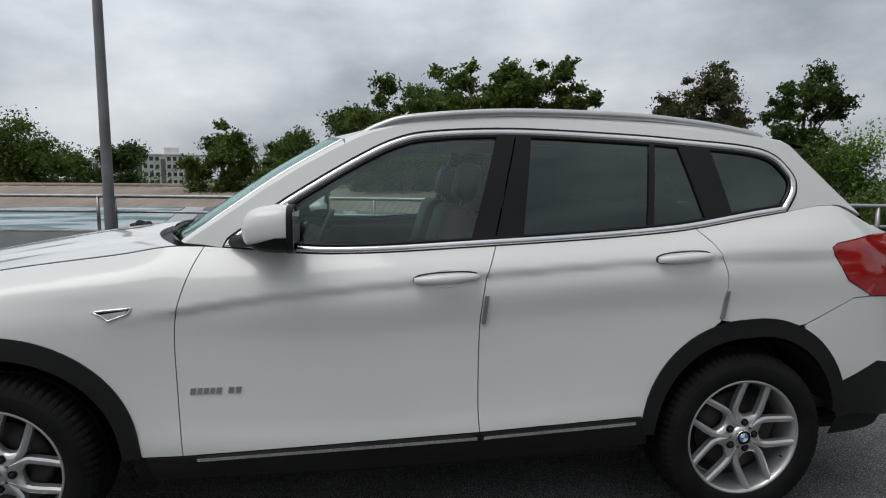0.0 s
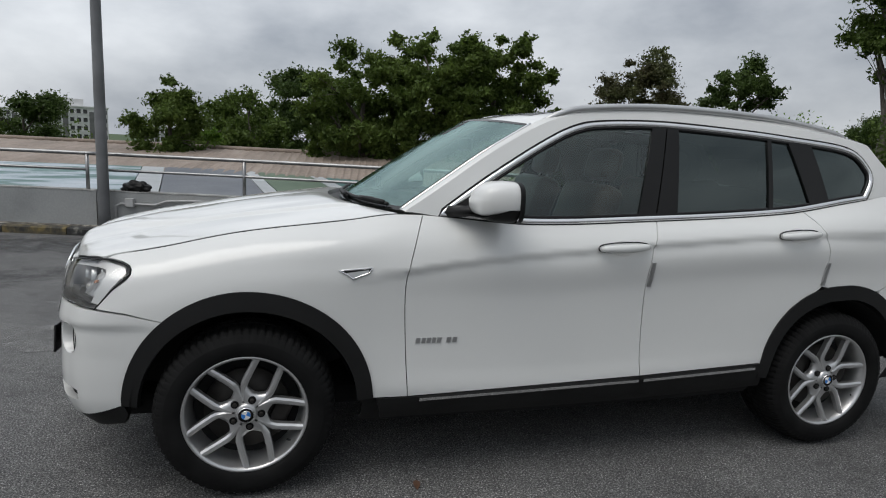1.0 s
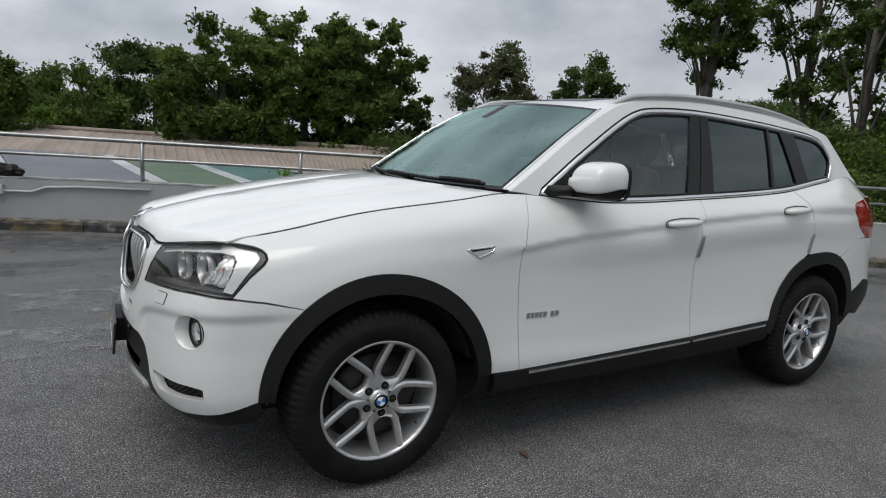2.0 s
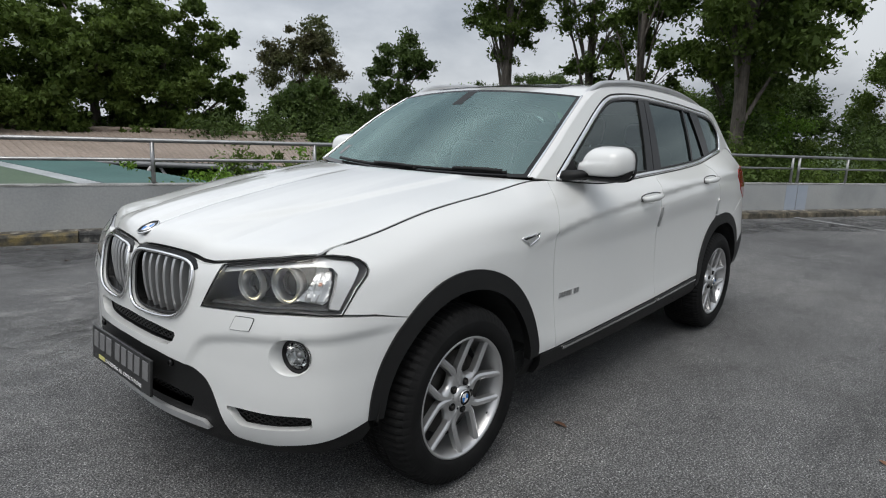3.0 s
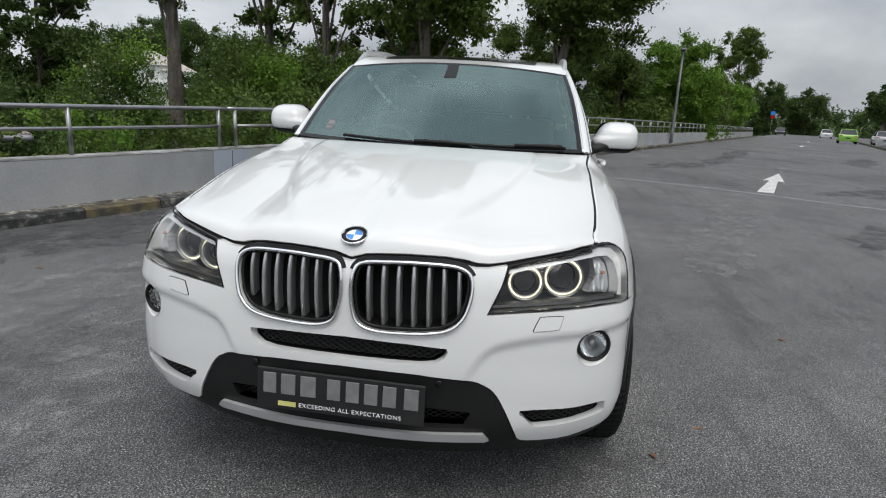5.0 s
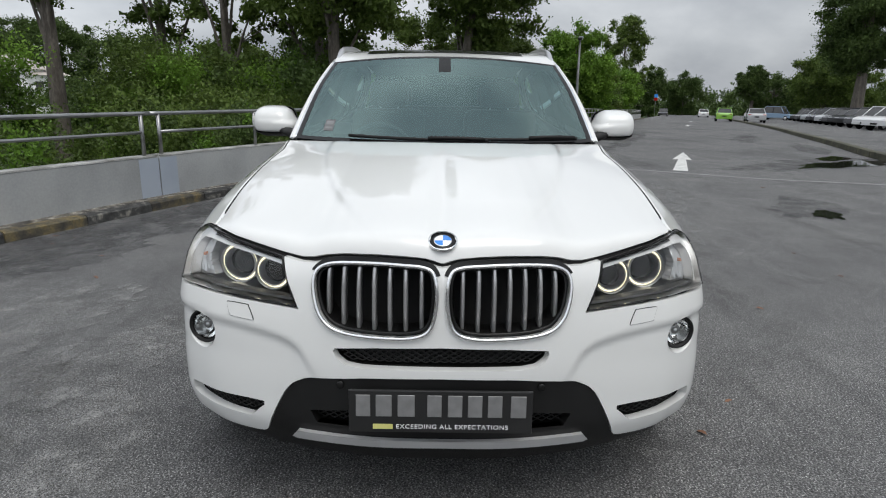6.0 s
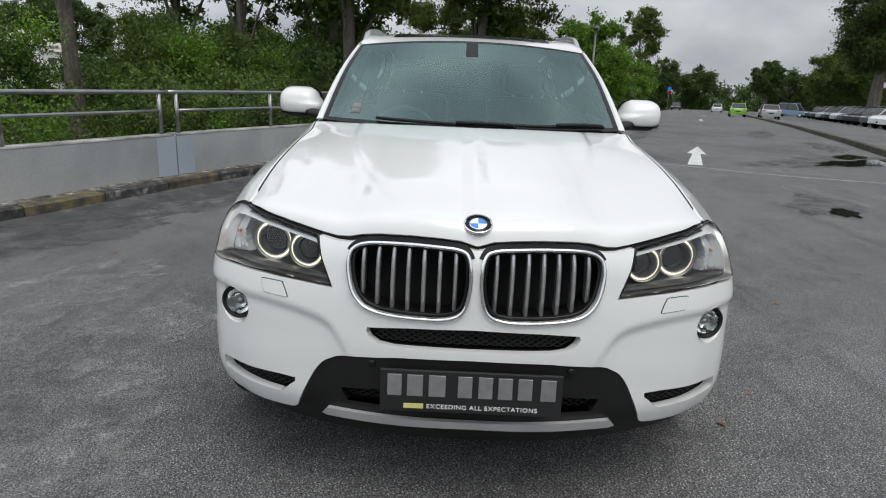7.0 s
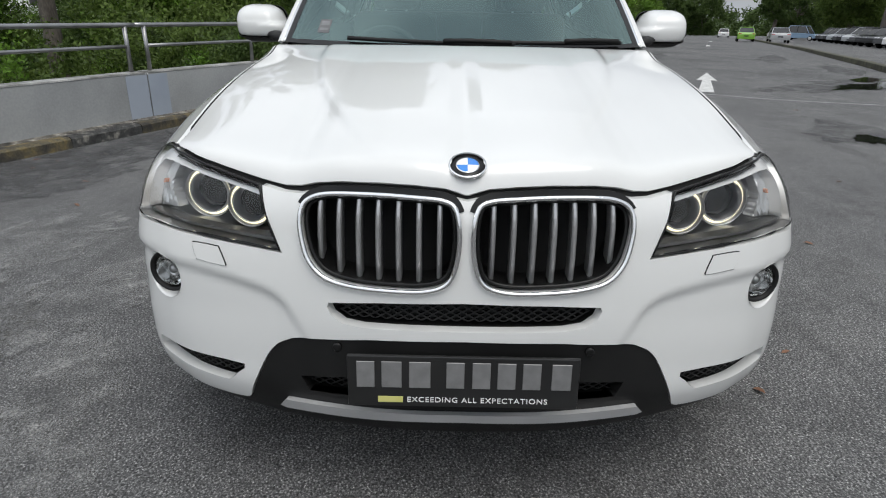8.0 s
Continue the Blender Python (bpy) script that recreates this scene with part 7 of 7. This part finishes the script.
def roundel(parent, m, r):
    """A round emblem: dark ring, bright edge and four quarters."""
    rd = thing("emblem")
    rd.parent = parent
    rd.matrix_basis = m
    n = 32

    def ring(r0, r1, h0, h1):
        vs = [(q * math.cos(2 * math.pi * k / n), q * math.sin(2 * math.pi * k / n), h) for q, h in ((r0, h0), (r1, h1), (r1, 0)) for k in range(n)]
        fs = [(i * n + k, (i + 1) * n + k, (i + 1) * n + (k + 1) % n, i * n + (k + 1) % n) for i in range(2) for k in range(n)]
        return vs, fs
    v, f = ring(r * 0.60, r * 0.94, 0.005, 0.004)
    mpart("emblem_ring", mesh_of("emblem_ring", v, f, GLOSS_BLACK, True), rd, "black ring")
    for r0, r1 in ((0.92, 1.0), (0.57, 0.62)):
        v, f = ring(r * r0, r * r1, 0.0062, 0.0055)
        mpart("emblem_edge", mesh_of("emblem_edge", v, f, CHROME, True), rd)
    for k in range(4):
        a = np.linspace(k * math.pi / 2, (k + 1) * math.pi / 2, 9)
        v = [(0, 0, 0.0058)] + [(r * 0.58 * math.cos(q), r * 0.58 * math.sin(q), 0.005) for q in a]
        mpart("emblem_quarter", mesh_of("emblem_quarter", v, [(0, i, i + 1) for i in range(1, 9)], BLUE if k % 2 == 0 else WHITE_ENAMEL), rd)
    return rd


zc = on_bonnet(-0.748, 0)
nrm = Vector((-0.45, 0, 0.89)).normalized()
roundel(car, Matrix.Translation((-0.748, 0, zc + 0.001)) @ nrm.to_track_quat("Z", "Y").to_matrix().to_4x4(), 0.043)

# number plate, its characters as plain bars
np_ob = thing("number_plate")
np_ob.parent = car
np_ob.matrix_basis = Matrix.Translation((-0.876, 0, 0.468)) @ pose(0, 0, 0, 90 - 4, 0, -90)
part("plate_base", box_bm((0.535, 0.130, 0.010), (0, 0.004, 0), 0.003), PLATE_BLACK, np_ob, "black number plate")
part("plate_holder", box_bm((0.24, 0.10, 0.05), (0, 0, -0.028), 0.004), BLACK_PLASTIC, np_ob)
chars = [(-0.225, 0.052), (-0.165, 0.058), (-0.100, 0.062), (-0.018, 0.052), (0.042, 0.052), (0.100, 0.052), (0.158, 0.052), (0.226, 0.056)]
for x, w in chars:
    part("plate_bar", box_bm((w * 0.80, 0.066, 0.003), (x, 0.022, 0.0055), 0.001, 1), PLATE_SILVER, np_ob, "plain silver bar")
part("plate_sticker", box_bm((0.058, 0.015, 0.0015), (-0.168, -0.042, 0.0055)), YELLOW_STICKER, np_ob, "yellow sticker")
cv = bpy.data.curves.new("slogan", 'FONT')
cv.body = "EXCEEDING ALL EXPECTATIONS"
cv.size, cv.align_x, cv.align_y = 0.0185, 'LEFT', 'CENTER'
cv.space_character = 1.12
cv.extrude = 0.0006
tx = new("slogan_tmp", cv)
deps = bpy.context.evaluated_depsgraph_get()
me = bpy.data.meshes.new_from_object(tx.evaluated_get(deps))
bpy.data.objects.remove(tx)
xs_ = [q.co.x for q in me.vertices]
k_ = 0.325 / (max(xs_) - min(xs_))
for q in me.vertices:
    q.co.x *= k_
me.materials.append(WHITE_ENAMEL)
mpart("plate_slogan", me, np_ob, "white printed slogan", pose(-0.130, -0.042, 0.0062))

# ---- wheels ----


def lathe(profile, n):
    """Verts and faces turned about the y axis; profile of (radius, y)."""
    vs = [(r * math.cos(2 * math.pi * k / n), y, r * math.sin(2 * math.pi * k / n)) for r, y in profile for k in range(n)]
    fs = [(i * n + k, i * n + (k + 1) % n, (i + 1) * n + (k + 1) % n, (i + 1) * n + k) for i in range(len(profile) - 1) for k in range(n)]
    return vs, fs


def wheel():
    """One wheel about its own axle, face towards -y."""
    w = thing("wheel")
    prof = [(0.236, 0.0), (0.242, -0.012), (0.262, -0.021), (0.300, -0.023), (0.330, -0.008), (0.344, 0.014), (0.348, 0.045), (0.350, 0.075), (0.344, 0.078), (0.344, 0.086), (0.351, 0.089), (0.352, 0.118), (0.345, 0.121), (0.345, 0.130), (0.352, 0.133), (0.350, 0.162), (0.344, 0.165), (0.344, 0.172), (0.349, 0.175), (0.347, 0.205), (0.335, 0.232), (0.300, 0.245), (0.236, 0.235)]
    n = 216
    vs, fs = [], []
    for i, (r, y) in enumerate(prof):
        for k in range(n):
            lift = 0.0
            if 5 <= i <= 7 or 18 <= i <= 20:
                lift = -0.008 if k % 3 == 0 else 0.0
            elif 10 <= i <= 15:
                lift = -0.004 if (k + i) % 3 == 0 else 0.0
            elif i == 4:
                lift = -0.004 if k % 3 == 0 else 0.0
            q = 2 * math.pi * (k + (0.9 if i > 7 else 0) * 0.4) / n
            vs.append(((r + lift) * math.cos(q), y, (r + lift) * math.sin(q)))
    for i in range(len(prof) - 1):
        for k in range(n):
            fs.append((i * n + k, i * n + (k + 1) % n, (i + 1) * n + (k + 1) % n, (i + 1) * n + k))
    me = mesh_of("tyre", vs, fs, RUBBER, True)
    me.polygons.foreach_set("use_smooth", [not (3 <= i < 20) for i in range(len(prof) - 1) for _ in range(n)])
    mpart("tyre", me, w, "black rubber tyre")
    v, f = lathe([(0.238, -0.002), (0.241, -0.006), (0.238, -0.011), (0.231, -0.010), (0.226, 0.002), (0.219, 0.020), (0.212, 0.06), (0.205, 0.20)], 72)
    rim = mpart("rim", mesh_of("rim", v, f, ALLOY, True), w, "silver alloy rim")

    def arm(pts, widths, name):
        """A spoke with a ridge: points (radius, angle, y), half-widths."""
        vs, fs = [], []
        for (r, a, y), hw in zip(pts, widths):
            c, s = math.cos(a), math.sin(a)
            p = np.array((r * c, y, r * s))
            t = np.array((-s, 0, c))
            vs += [tuple(p - t * hw + (0, 0.030, 0)), tuple(p - t * hw + (0, 0.006, 0)), tuple(p - t * hw * 0.35), tuple(p + t * hw * 0.35), tuple(p + t * hw + (0, 0.006, 0)), tuple(p + t * hw + (0, 0.030, 0))]
        m = len(pts)
        for i in range(m - 1):
            for k in range(5):
                fs.append((6 * i + k, 6 * i + k + 1, 6 * i + k + 7, 6 * i + k + 6))
        fs += [tuple(range(6)), tuple(6 * (m - 1) + k for k in range(5, -1, -1))]
        ob = mpart(name, mesh_of(name, vs, fs, ALLOY, False), rim)
        return ob

    # five forks: two tines each, that run out side by side to the rim from a dished web round the bolt
    line = [(0.044, 0.029, 0.008), (0.074, 0.042, 0.013), (0.100, 0.0515, 0.012), (0.114, 0.0540, 0.010), (0.150, 0.0535, 0.006), (0.195, 0.0515, 0.001), (0.226, 0.0495, -0.004), (0.233, 0.049, -0.001)]
    for k in range(5):
        a0 = radians(90 + 72 * k)
        for sg in (1, -1):
            pts = [(math.hypot(u, q), a0 + sg * math.atan2(q, u), y) for u, q, y in line]
            arm(pts, [0.0065, 0.0105, 0.0135, 0.0145, 0.0140, 0.0135, 0.0130, 0.011], "spoke")
        c, s = math.cos(a0), math.sin(a0)
        vs, fs, nu = [], [], 13
        for j in range(nu):
            q = -1 + 2 * j / (nu - 1)
            for t in (0.0, 0.5, 1.0, 1.0):
                u0, u1 = 0.034, 0.080 + 0.026 * q * q
                u = u0 + (u1 - u0) * t
                off = q * (0.022 + 0.030 * min(1.0, (u - 0.034) / 0.070))
                deep = 0.010 + 0.008 * t * (1 - 0.4 * q * q)
                if len(vs) % 4 == 3:
                    deep += 0.034
                vs.append((u * c - off * s, deep, u * s + off * c))
        for j in range(nu - 1):
            for t in range(3):
                fs.append((4 * j + t, 4 * j + t + 1, 4 * j + t + 5, 4 * j + t + 4))
        mpart("spoke_web", mesh_of("spoke_web", vs, fs, ALLOY, True), rim)
    v, f = lathe([(0.0, -0.004), (0.032, -0.002), (0.037, 0.002), (0.043, 0.009), (0.050, 0.03)], 40)
    mpart("hub", mesh_of("hub", v, f, ALLOY, True), rim)
    for k in range(5):
        a = radians(90 + 72 * k)
        at = (0.057 * math.cos(a), 0.0, 0.057 * math.sin(a))
        v, f = lathe([(0.0, 0.010), (0.0125, 0.010), (0.0148, 0.0085), (0.0155, 0.012), (0.0155, 0.03)], 18)
        bolt_hole = mpart("bolt_hole", mesh_of("bolt_hole", v, f, GLOSS_BLACK, True), rim, "dark bolt recess", pose(*at))
        v, f = lathe([(0.0, 0.004), (0.0065, 0.004), (0.0085, 0.006), (0.0085, 0.012)], 10)
        mpart("wheel_bolt", mesh_of("wheel_bolt", v, f, BRAKE, True), rim, place=pose(*at))
    roundel(rim, Matrix.Translation((0, -0.005, 0)) @ pose(0, 0, 0, 90, 0, 0), 0.031)
    v, f = lathe([(0.06, 0.070), (0.165, 0.070), (0.165, 0.095), (0.06, 0.095)], 48)
    mpart("brake_disc", mesh_of("brake_disc", v, f, BRAKE, True), w, "grey iron brake disc")
    vs, fs = [], []
    part("brake_caliper", box_bm((0.07, 0.07, 0.16), (0.13, 0.085, 0.02), 0.015), BRAKE, w)
    # added near-black disc, painted shade between the spokes
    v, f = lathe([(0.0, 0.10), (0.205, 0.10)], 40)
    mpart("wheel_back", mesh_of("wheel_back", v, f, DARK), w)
    tube("valve", [(0.205, 0.012, -0.05), (0.190, 0.002, -0.046)], 0.004, BLACK_PLASTIC, rim, "", 6)
    return w


w0 = wheel()
w0.parent = car
w0.matrix_basis = pose(0, -0.928, 0.350, 0, 23, 0)
for m in (pose(2.81, -0.912, 0.350, 0, 14, 0), pose(0, 0.928, 0.350, 0, 30, 180), pose(2.81, 0.912, 0.350, 0, 50, 180)):
    copy_thing(w0, m)

# ---- cabin inside ----


def seat(x, y, leather):
    st = thing("car_seat")
    st.parent = car
    bm = box_bm((0.50, 0.50, 0.16), (0, 0, 0), 0.06, 4)
    part("seat_cushion", bm, leather, st, smooth=True, place=pose(x, y, 0.62, 0, -6, 0))
    part("seat_back", box_bm((0.15, 0.48, 0.62), (0, 0, 0.31), 0.06, 4), leather, st, smooth=True, place=pose(x + 0.24, y, 0.68, 0, 18, 0))
    part("headrest", box_bm((0.10, 0.26, 0.17), (0, 0, 0), 0.045, 4), leather, st, smooth=True, place=pose(x + 0.47, y, 1.37, 0, 14, 0))
    for dy in (-0.06, 0.06):
        tube("headrest_post", [(x + 0.44, y + dy, 1.22), (x + 0.465, y + dy, 1.31)], 0.006, SATIN, st, "", 6)


seat(1.28, -0.37, LEATHER)
seat(1.28, 0.37, LEATHER)
bench = thing("rear_bench")
bench.parent = car
part("bench_cushion", box_bm((0.50, 1.25, 0.18), (2.12, 0, 0.66), 0.06, 4), LEATHER, bench, smooth=True)
part("bench_back", box_bm((0.16, 1.25, 0.60), (0, 0, 0.30), 0.06, 4), LEATHER, bench, smooth=True, place=pose(2.36, 0, 0.70, 0, 16, 0))
for y in (-0.38, 0.38):
    part("headrest", box_bm((0.09, 0.24, 0.15), (0, 0, 0), 0.04, 4), LEATHER, bench, smooth=True, place=pose(2.56, y, 1.36, 0, 12, 0))
v, f = grid(lambda a, b: (0.48 + 0.17 * b * b + 0.42 * a, -0.70 * b, 1.115 - 0.015 * a * a - 0.06 * max(0, a - 0.8) * 5), 8, 16)
part_dash = mpart("dashboard", mesh_of("dashboard", v, f, CABIN, True), car, "dark dashboard")
part("dash_front", box_bm((0.10, 1.36, 0.34), (0.92, 0, 0.88), 0.04, 3), CABIN, car)
part("instrument_hood", box_bm((0.20, 0.34, 0.07), (0.86, 0.37, 1.11), 0.03, 3), CABIN, car, smooth=True)
sw = thing("steering_wheel")
sw.parent = car
sw.matrix_basis = pose(1.03, 0.37, 1.03, 0, -66, 0)
tube("steering_rim", [(0.185 * math.cos(q), 0.185 * math.sin(q), 0) for q in np.linspace(0, 2 * math.pi, 40, endpoint=False)], 0.014, CABIN, sw, "", 8, True)
part("steering_hub", box_bm((0.15, 0.17, 0.04), (0, 0, -0.01), 0.018, 3), CABIN, sw, smooth=True)
for q in (0, math.pi, -math.pi / 2):
    tube("steering_spoke", [(0.06 * math.sin(q), 0.06 * math.cos(q), -0.01), (0.18 * math.sin(q), 0.18 * math.cos(q), 0)], 0.012, CABIN, sw, "", 6)
for sg in (1, -1):
    part("door_card", box_bm((1.9, 0.04, 0.55), (1.7, -0.79 * sg, 0.82), 0.015), CABIN, car)
part("inner_mirror", box_bm((0.03, 0.22, 0.065), (1.10, 0, 1.445), 0.012, 3), BLACK_PLASTIC, car)
part("parking_card_unit", box_bm((0.02, 0.10, 0.07), (0.70, 0.52, 1.19), 0.006, 2), BLACK_PLASTIC, car, "grey card reader on the dashboard")
part("cabin_floor", box_bm((3.0, 1.5, 0.05), (2.1, 0, 0.42), 0.0), CABIN, car)

# ---- parked cars far along the lane ----


def parked_car(x, y, turn, paint, label, high=1.48, length=4.3, wide=1.76, tail=True):
    """A plain saloon or hatchback: body, cabin glass, roof, wheels and lamps."""
    pc = thing("parked_car", pose(x, y, float(fall(x)), 0, 0, turn), label=label, category="car", group="parked cars")
    L, W = length / 2, wide / 2
    side = smooth_line([(-L, 0.34), (-L, 0.55), (-L + 0.10, 0.74), (-L + 0.95, 0.92), (L - 0.75 if not tail else L - 0.5, 0.98), (L - 0.06, 0.90), (L, 0.60), (L - 0.03, 0.32)], 4)
    n = len(side)
    vs, fs = [], []
    ws = [-W, -W + 0.07, W - 0.07, W]
    for k, yy in enumerate(ws):
        s = 1.0 if k in (1, 2) else 0.955
        vs += [(a * s, yy, 0.5 + (b - 0.5) * (1.0 if k in (1, 2) else 0.93)) for a, b in side]
    for k in range(3):
        for i in range(n):
            j = (i + 1) % n
            fs.append((k * n + i, k * n + j, (k + 1) * n + j, (k + 1) * n + i))
    fs += [tuple(range(n - 1, -1, -1)), tuple(3 * n + i for i in range(n))]
    mpart("body", mesh_of("body", vs, fs, paint), pc)
    cab = [(-L + 1.0, 0.90, W - 0.06), (-L + 1.65, high - 0.05, W - 0.22), (L - 1.05, high - 0.06, W - 0.22), (L - 0.35, 0.95, W - 0.08)]
    vs = [(a, s * w_, b) for s in (-1, 1) for a, b, w_ in cab]
    mpart("cabin_glass", mesh_of("cabin_glass", vs, [(0, 1, 2, 3), (7, 6, 5, 4), (0, 4, 5, 1), (1, 5, 6, 2), (2, 6, 7, 3)], PANE), pc, "dark glass")
    part("roof", box_bm((length - 2.6, wide - 0.38, 0.07), (0.30, 0, high - 0.035), 0.03), paint, pc)
    for s in (-1, 1):
        for a0, a1 in ((cab[0], cab[1]), (cab[2], cab[3])):
            tube("roof_pillar", [(a0[0], s * a0[2], a0[1]), (a1[0], s * a1[2], a1[1])], 0.035, paint, pc, "", 6)
        tube("roof_pillar", [(0.25, s * (W - 0.07), 0.95), (0.25, s * (W - 0.215), high - 0.05)], 0.035, GLOSS_BLACK, pc, "", 6)
        for wx in (-L + 0.80, L - 0.80):
            v, f = lathe([(0.0, -0.10), (0.20, -0.10), (0.30, -0.09), (0.32, -0.03), (0.32, 0.09), (0.25, 0.10)], 20)
            wh = mpart("wheel", mesh_of("wheel", v, f, RUBBER, True), pc, "", pose(wx, s * (W - 0.08), 0.32, 0, 0, 0 if s < 0 else 180))
            v, f = lathe([(0.0, -0.105), (0.19, -0.108), (0.20, -0.10)], 16)
            mpart("rim", mesh_of("rim", v, f, ALLOY, True), wh)
        part("tail_light", box_bm((0.06, 0.30, 0.16), (L - 0.04, s * (W - 0.22), 0.80), 0.02), RED_LENS, pc)
        part("headlight", box_bm((0.10, 0.34, 0.14), (-L + 0.12, s * (W - 0.24), 0.68), 0.02), LENS_WHITE, pc)
    part("plate_bar", box_bm((0.02, 0.44, 0.11), (L + 0.005, 0, 0.62)), PLATE_BLACK, pc)
    part("plate_bar", box_bm((0.02, 0.44, 0.11), (-L - 0.005, 0, 0.45)), PLATE_BLACK, pc)
    return pc


def car_paint(name, c):
    return surface(name, [(0.3, tuple(v * 0.92 for v in c)), (0.7, c)], rough=0.3, scale=2, coat=1.0)


P_GREEN = car_paint("lime_green_paint", (0.22, 0.46, 0.05))
P_SILVER = car_paint("silver_paint", (0.38, 0.39, 0.40))
P_WHITE = car_paint("plain_white_paint", (0.7, 0.7, 0.7))
P_BLACK = car_paint("black_paint", (0.015, 0.015, 0.018))
P_BLUE = car_paint("pale_blue_paint", (0.20, 0.30, 0.42))
P_GREY = car_paint("dark_grey_paint", (0.07, 0.07, 0.075))
heading = math.degrees(math.atan2(-0.366, 0.931))
parked_car(68.0, -31.6, heading + 180, P_GREEN, "lime green hatchback standing in the lane", 1.5, 3.9, 1.70)
parked_car(62.5, -32.4, heading + 180, P_SILVER, "silver saloon standing beside the kerb", 1.45, 4.5)
parked_car(125.0, -44.8, heading, P_BLACK, "black car far along the lane", 1.6, 4.4)
parked_car(113.0, -48.0, heading + 180, P_WHITE, "white car far along the lane", 1.5, 4.3)
row = ((P_WHITE, "white car parked in a row", 1.5), (P_WHITE, "white car parked in a row", 1.55), (P_GREY, "dark grey car parked in a row", 1.5), (P_BLACK, "black car parked in a row", 1.5), (P_BLACK, "black saloon parked in a row", 1.45), (P_GREY, "dark grey car parked in a row", 1.5), (P_SILVER, "silver car parked in a row", 1.5), (P_BLACK, "black car parked in a row", 1.6), (P_GREY, "dark grey car parked in a row", 1.5), (P_SILVER, "silver car parked in a row", 1.5), (P_BLACK, "black car parked in a row", 1.5), (P_GREY, "dark grey car parked in a row", 1.5), (P_BLACK, "black car parked in a row", 1.6))
for k, (paint, words, high) in enumerate(row):
    parked_car(37.2 + 3.25 * k, -29.0 - 1.42 * k, -72 + 3 * (k % 3), paint, words, high)
parked_car(86.0, -47.2, heading + 60, P_BLUE, "pale blue van parked beyond the row", 1.9, 4.7)
sign = thing("road_sign", label="small blue and red traffic sign on a grey post", category="sign")
tube("sign_post", [(118.0, -40.6, -2.1), (118.0, -40.6, 2.2)], 0.04, GALV, sign, "", 8)
part("sign_plate", box_bm((0.06, 0.65, 0.65), (117.9, -40.6, 1.85), 0.01), BLUE, sign, "blue plate")
part("sign_plate", box_bm((0.06, 0.65, 0.50), (117.9, -40.6, 1.2), 0.01), RED_LENS, sign, "red plate")
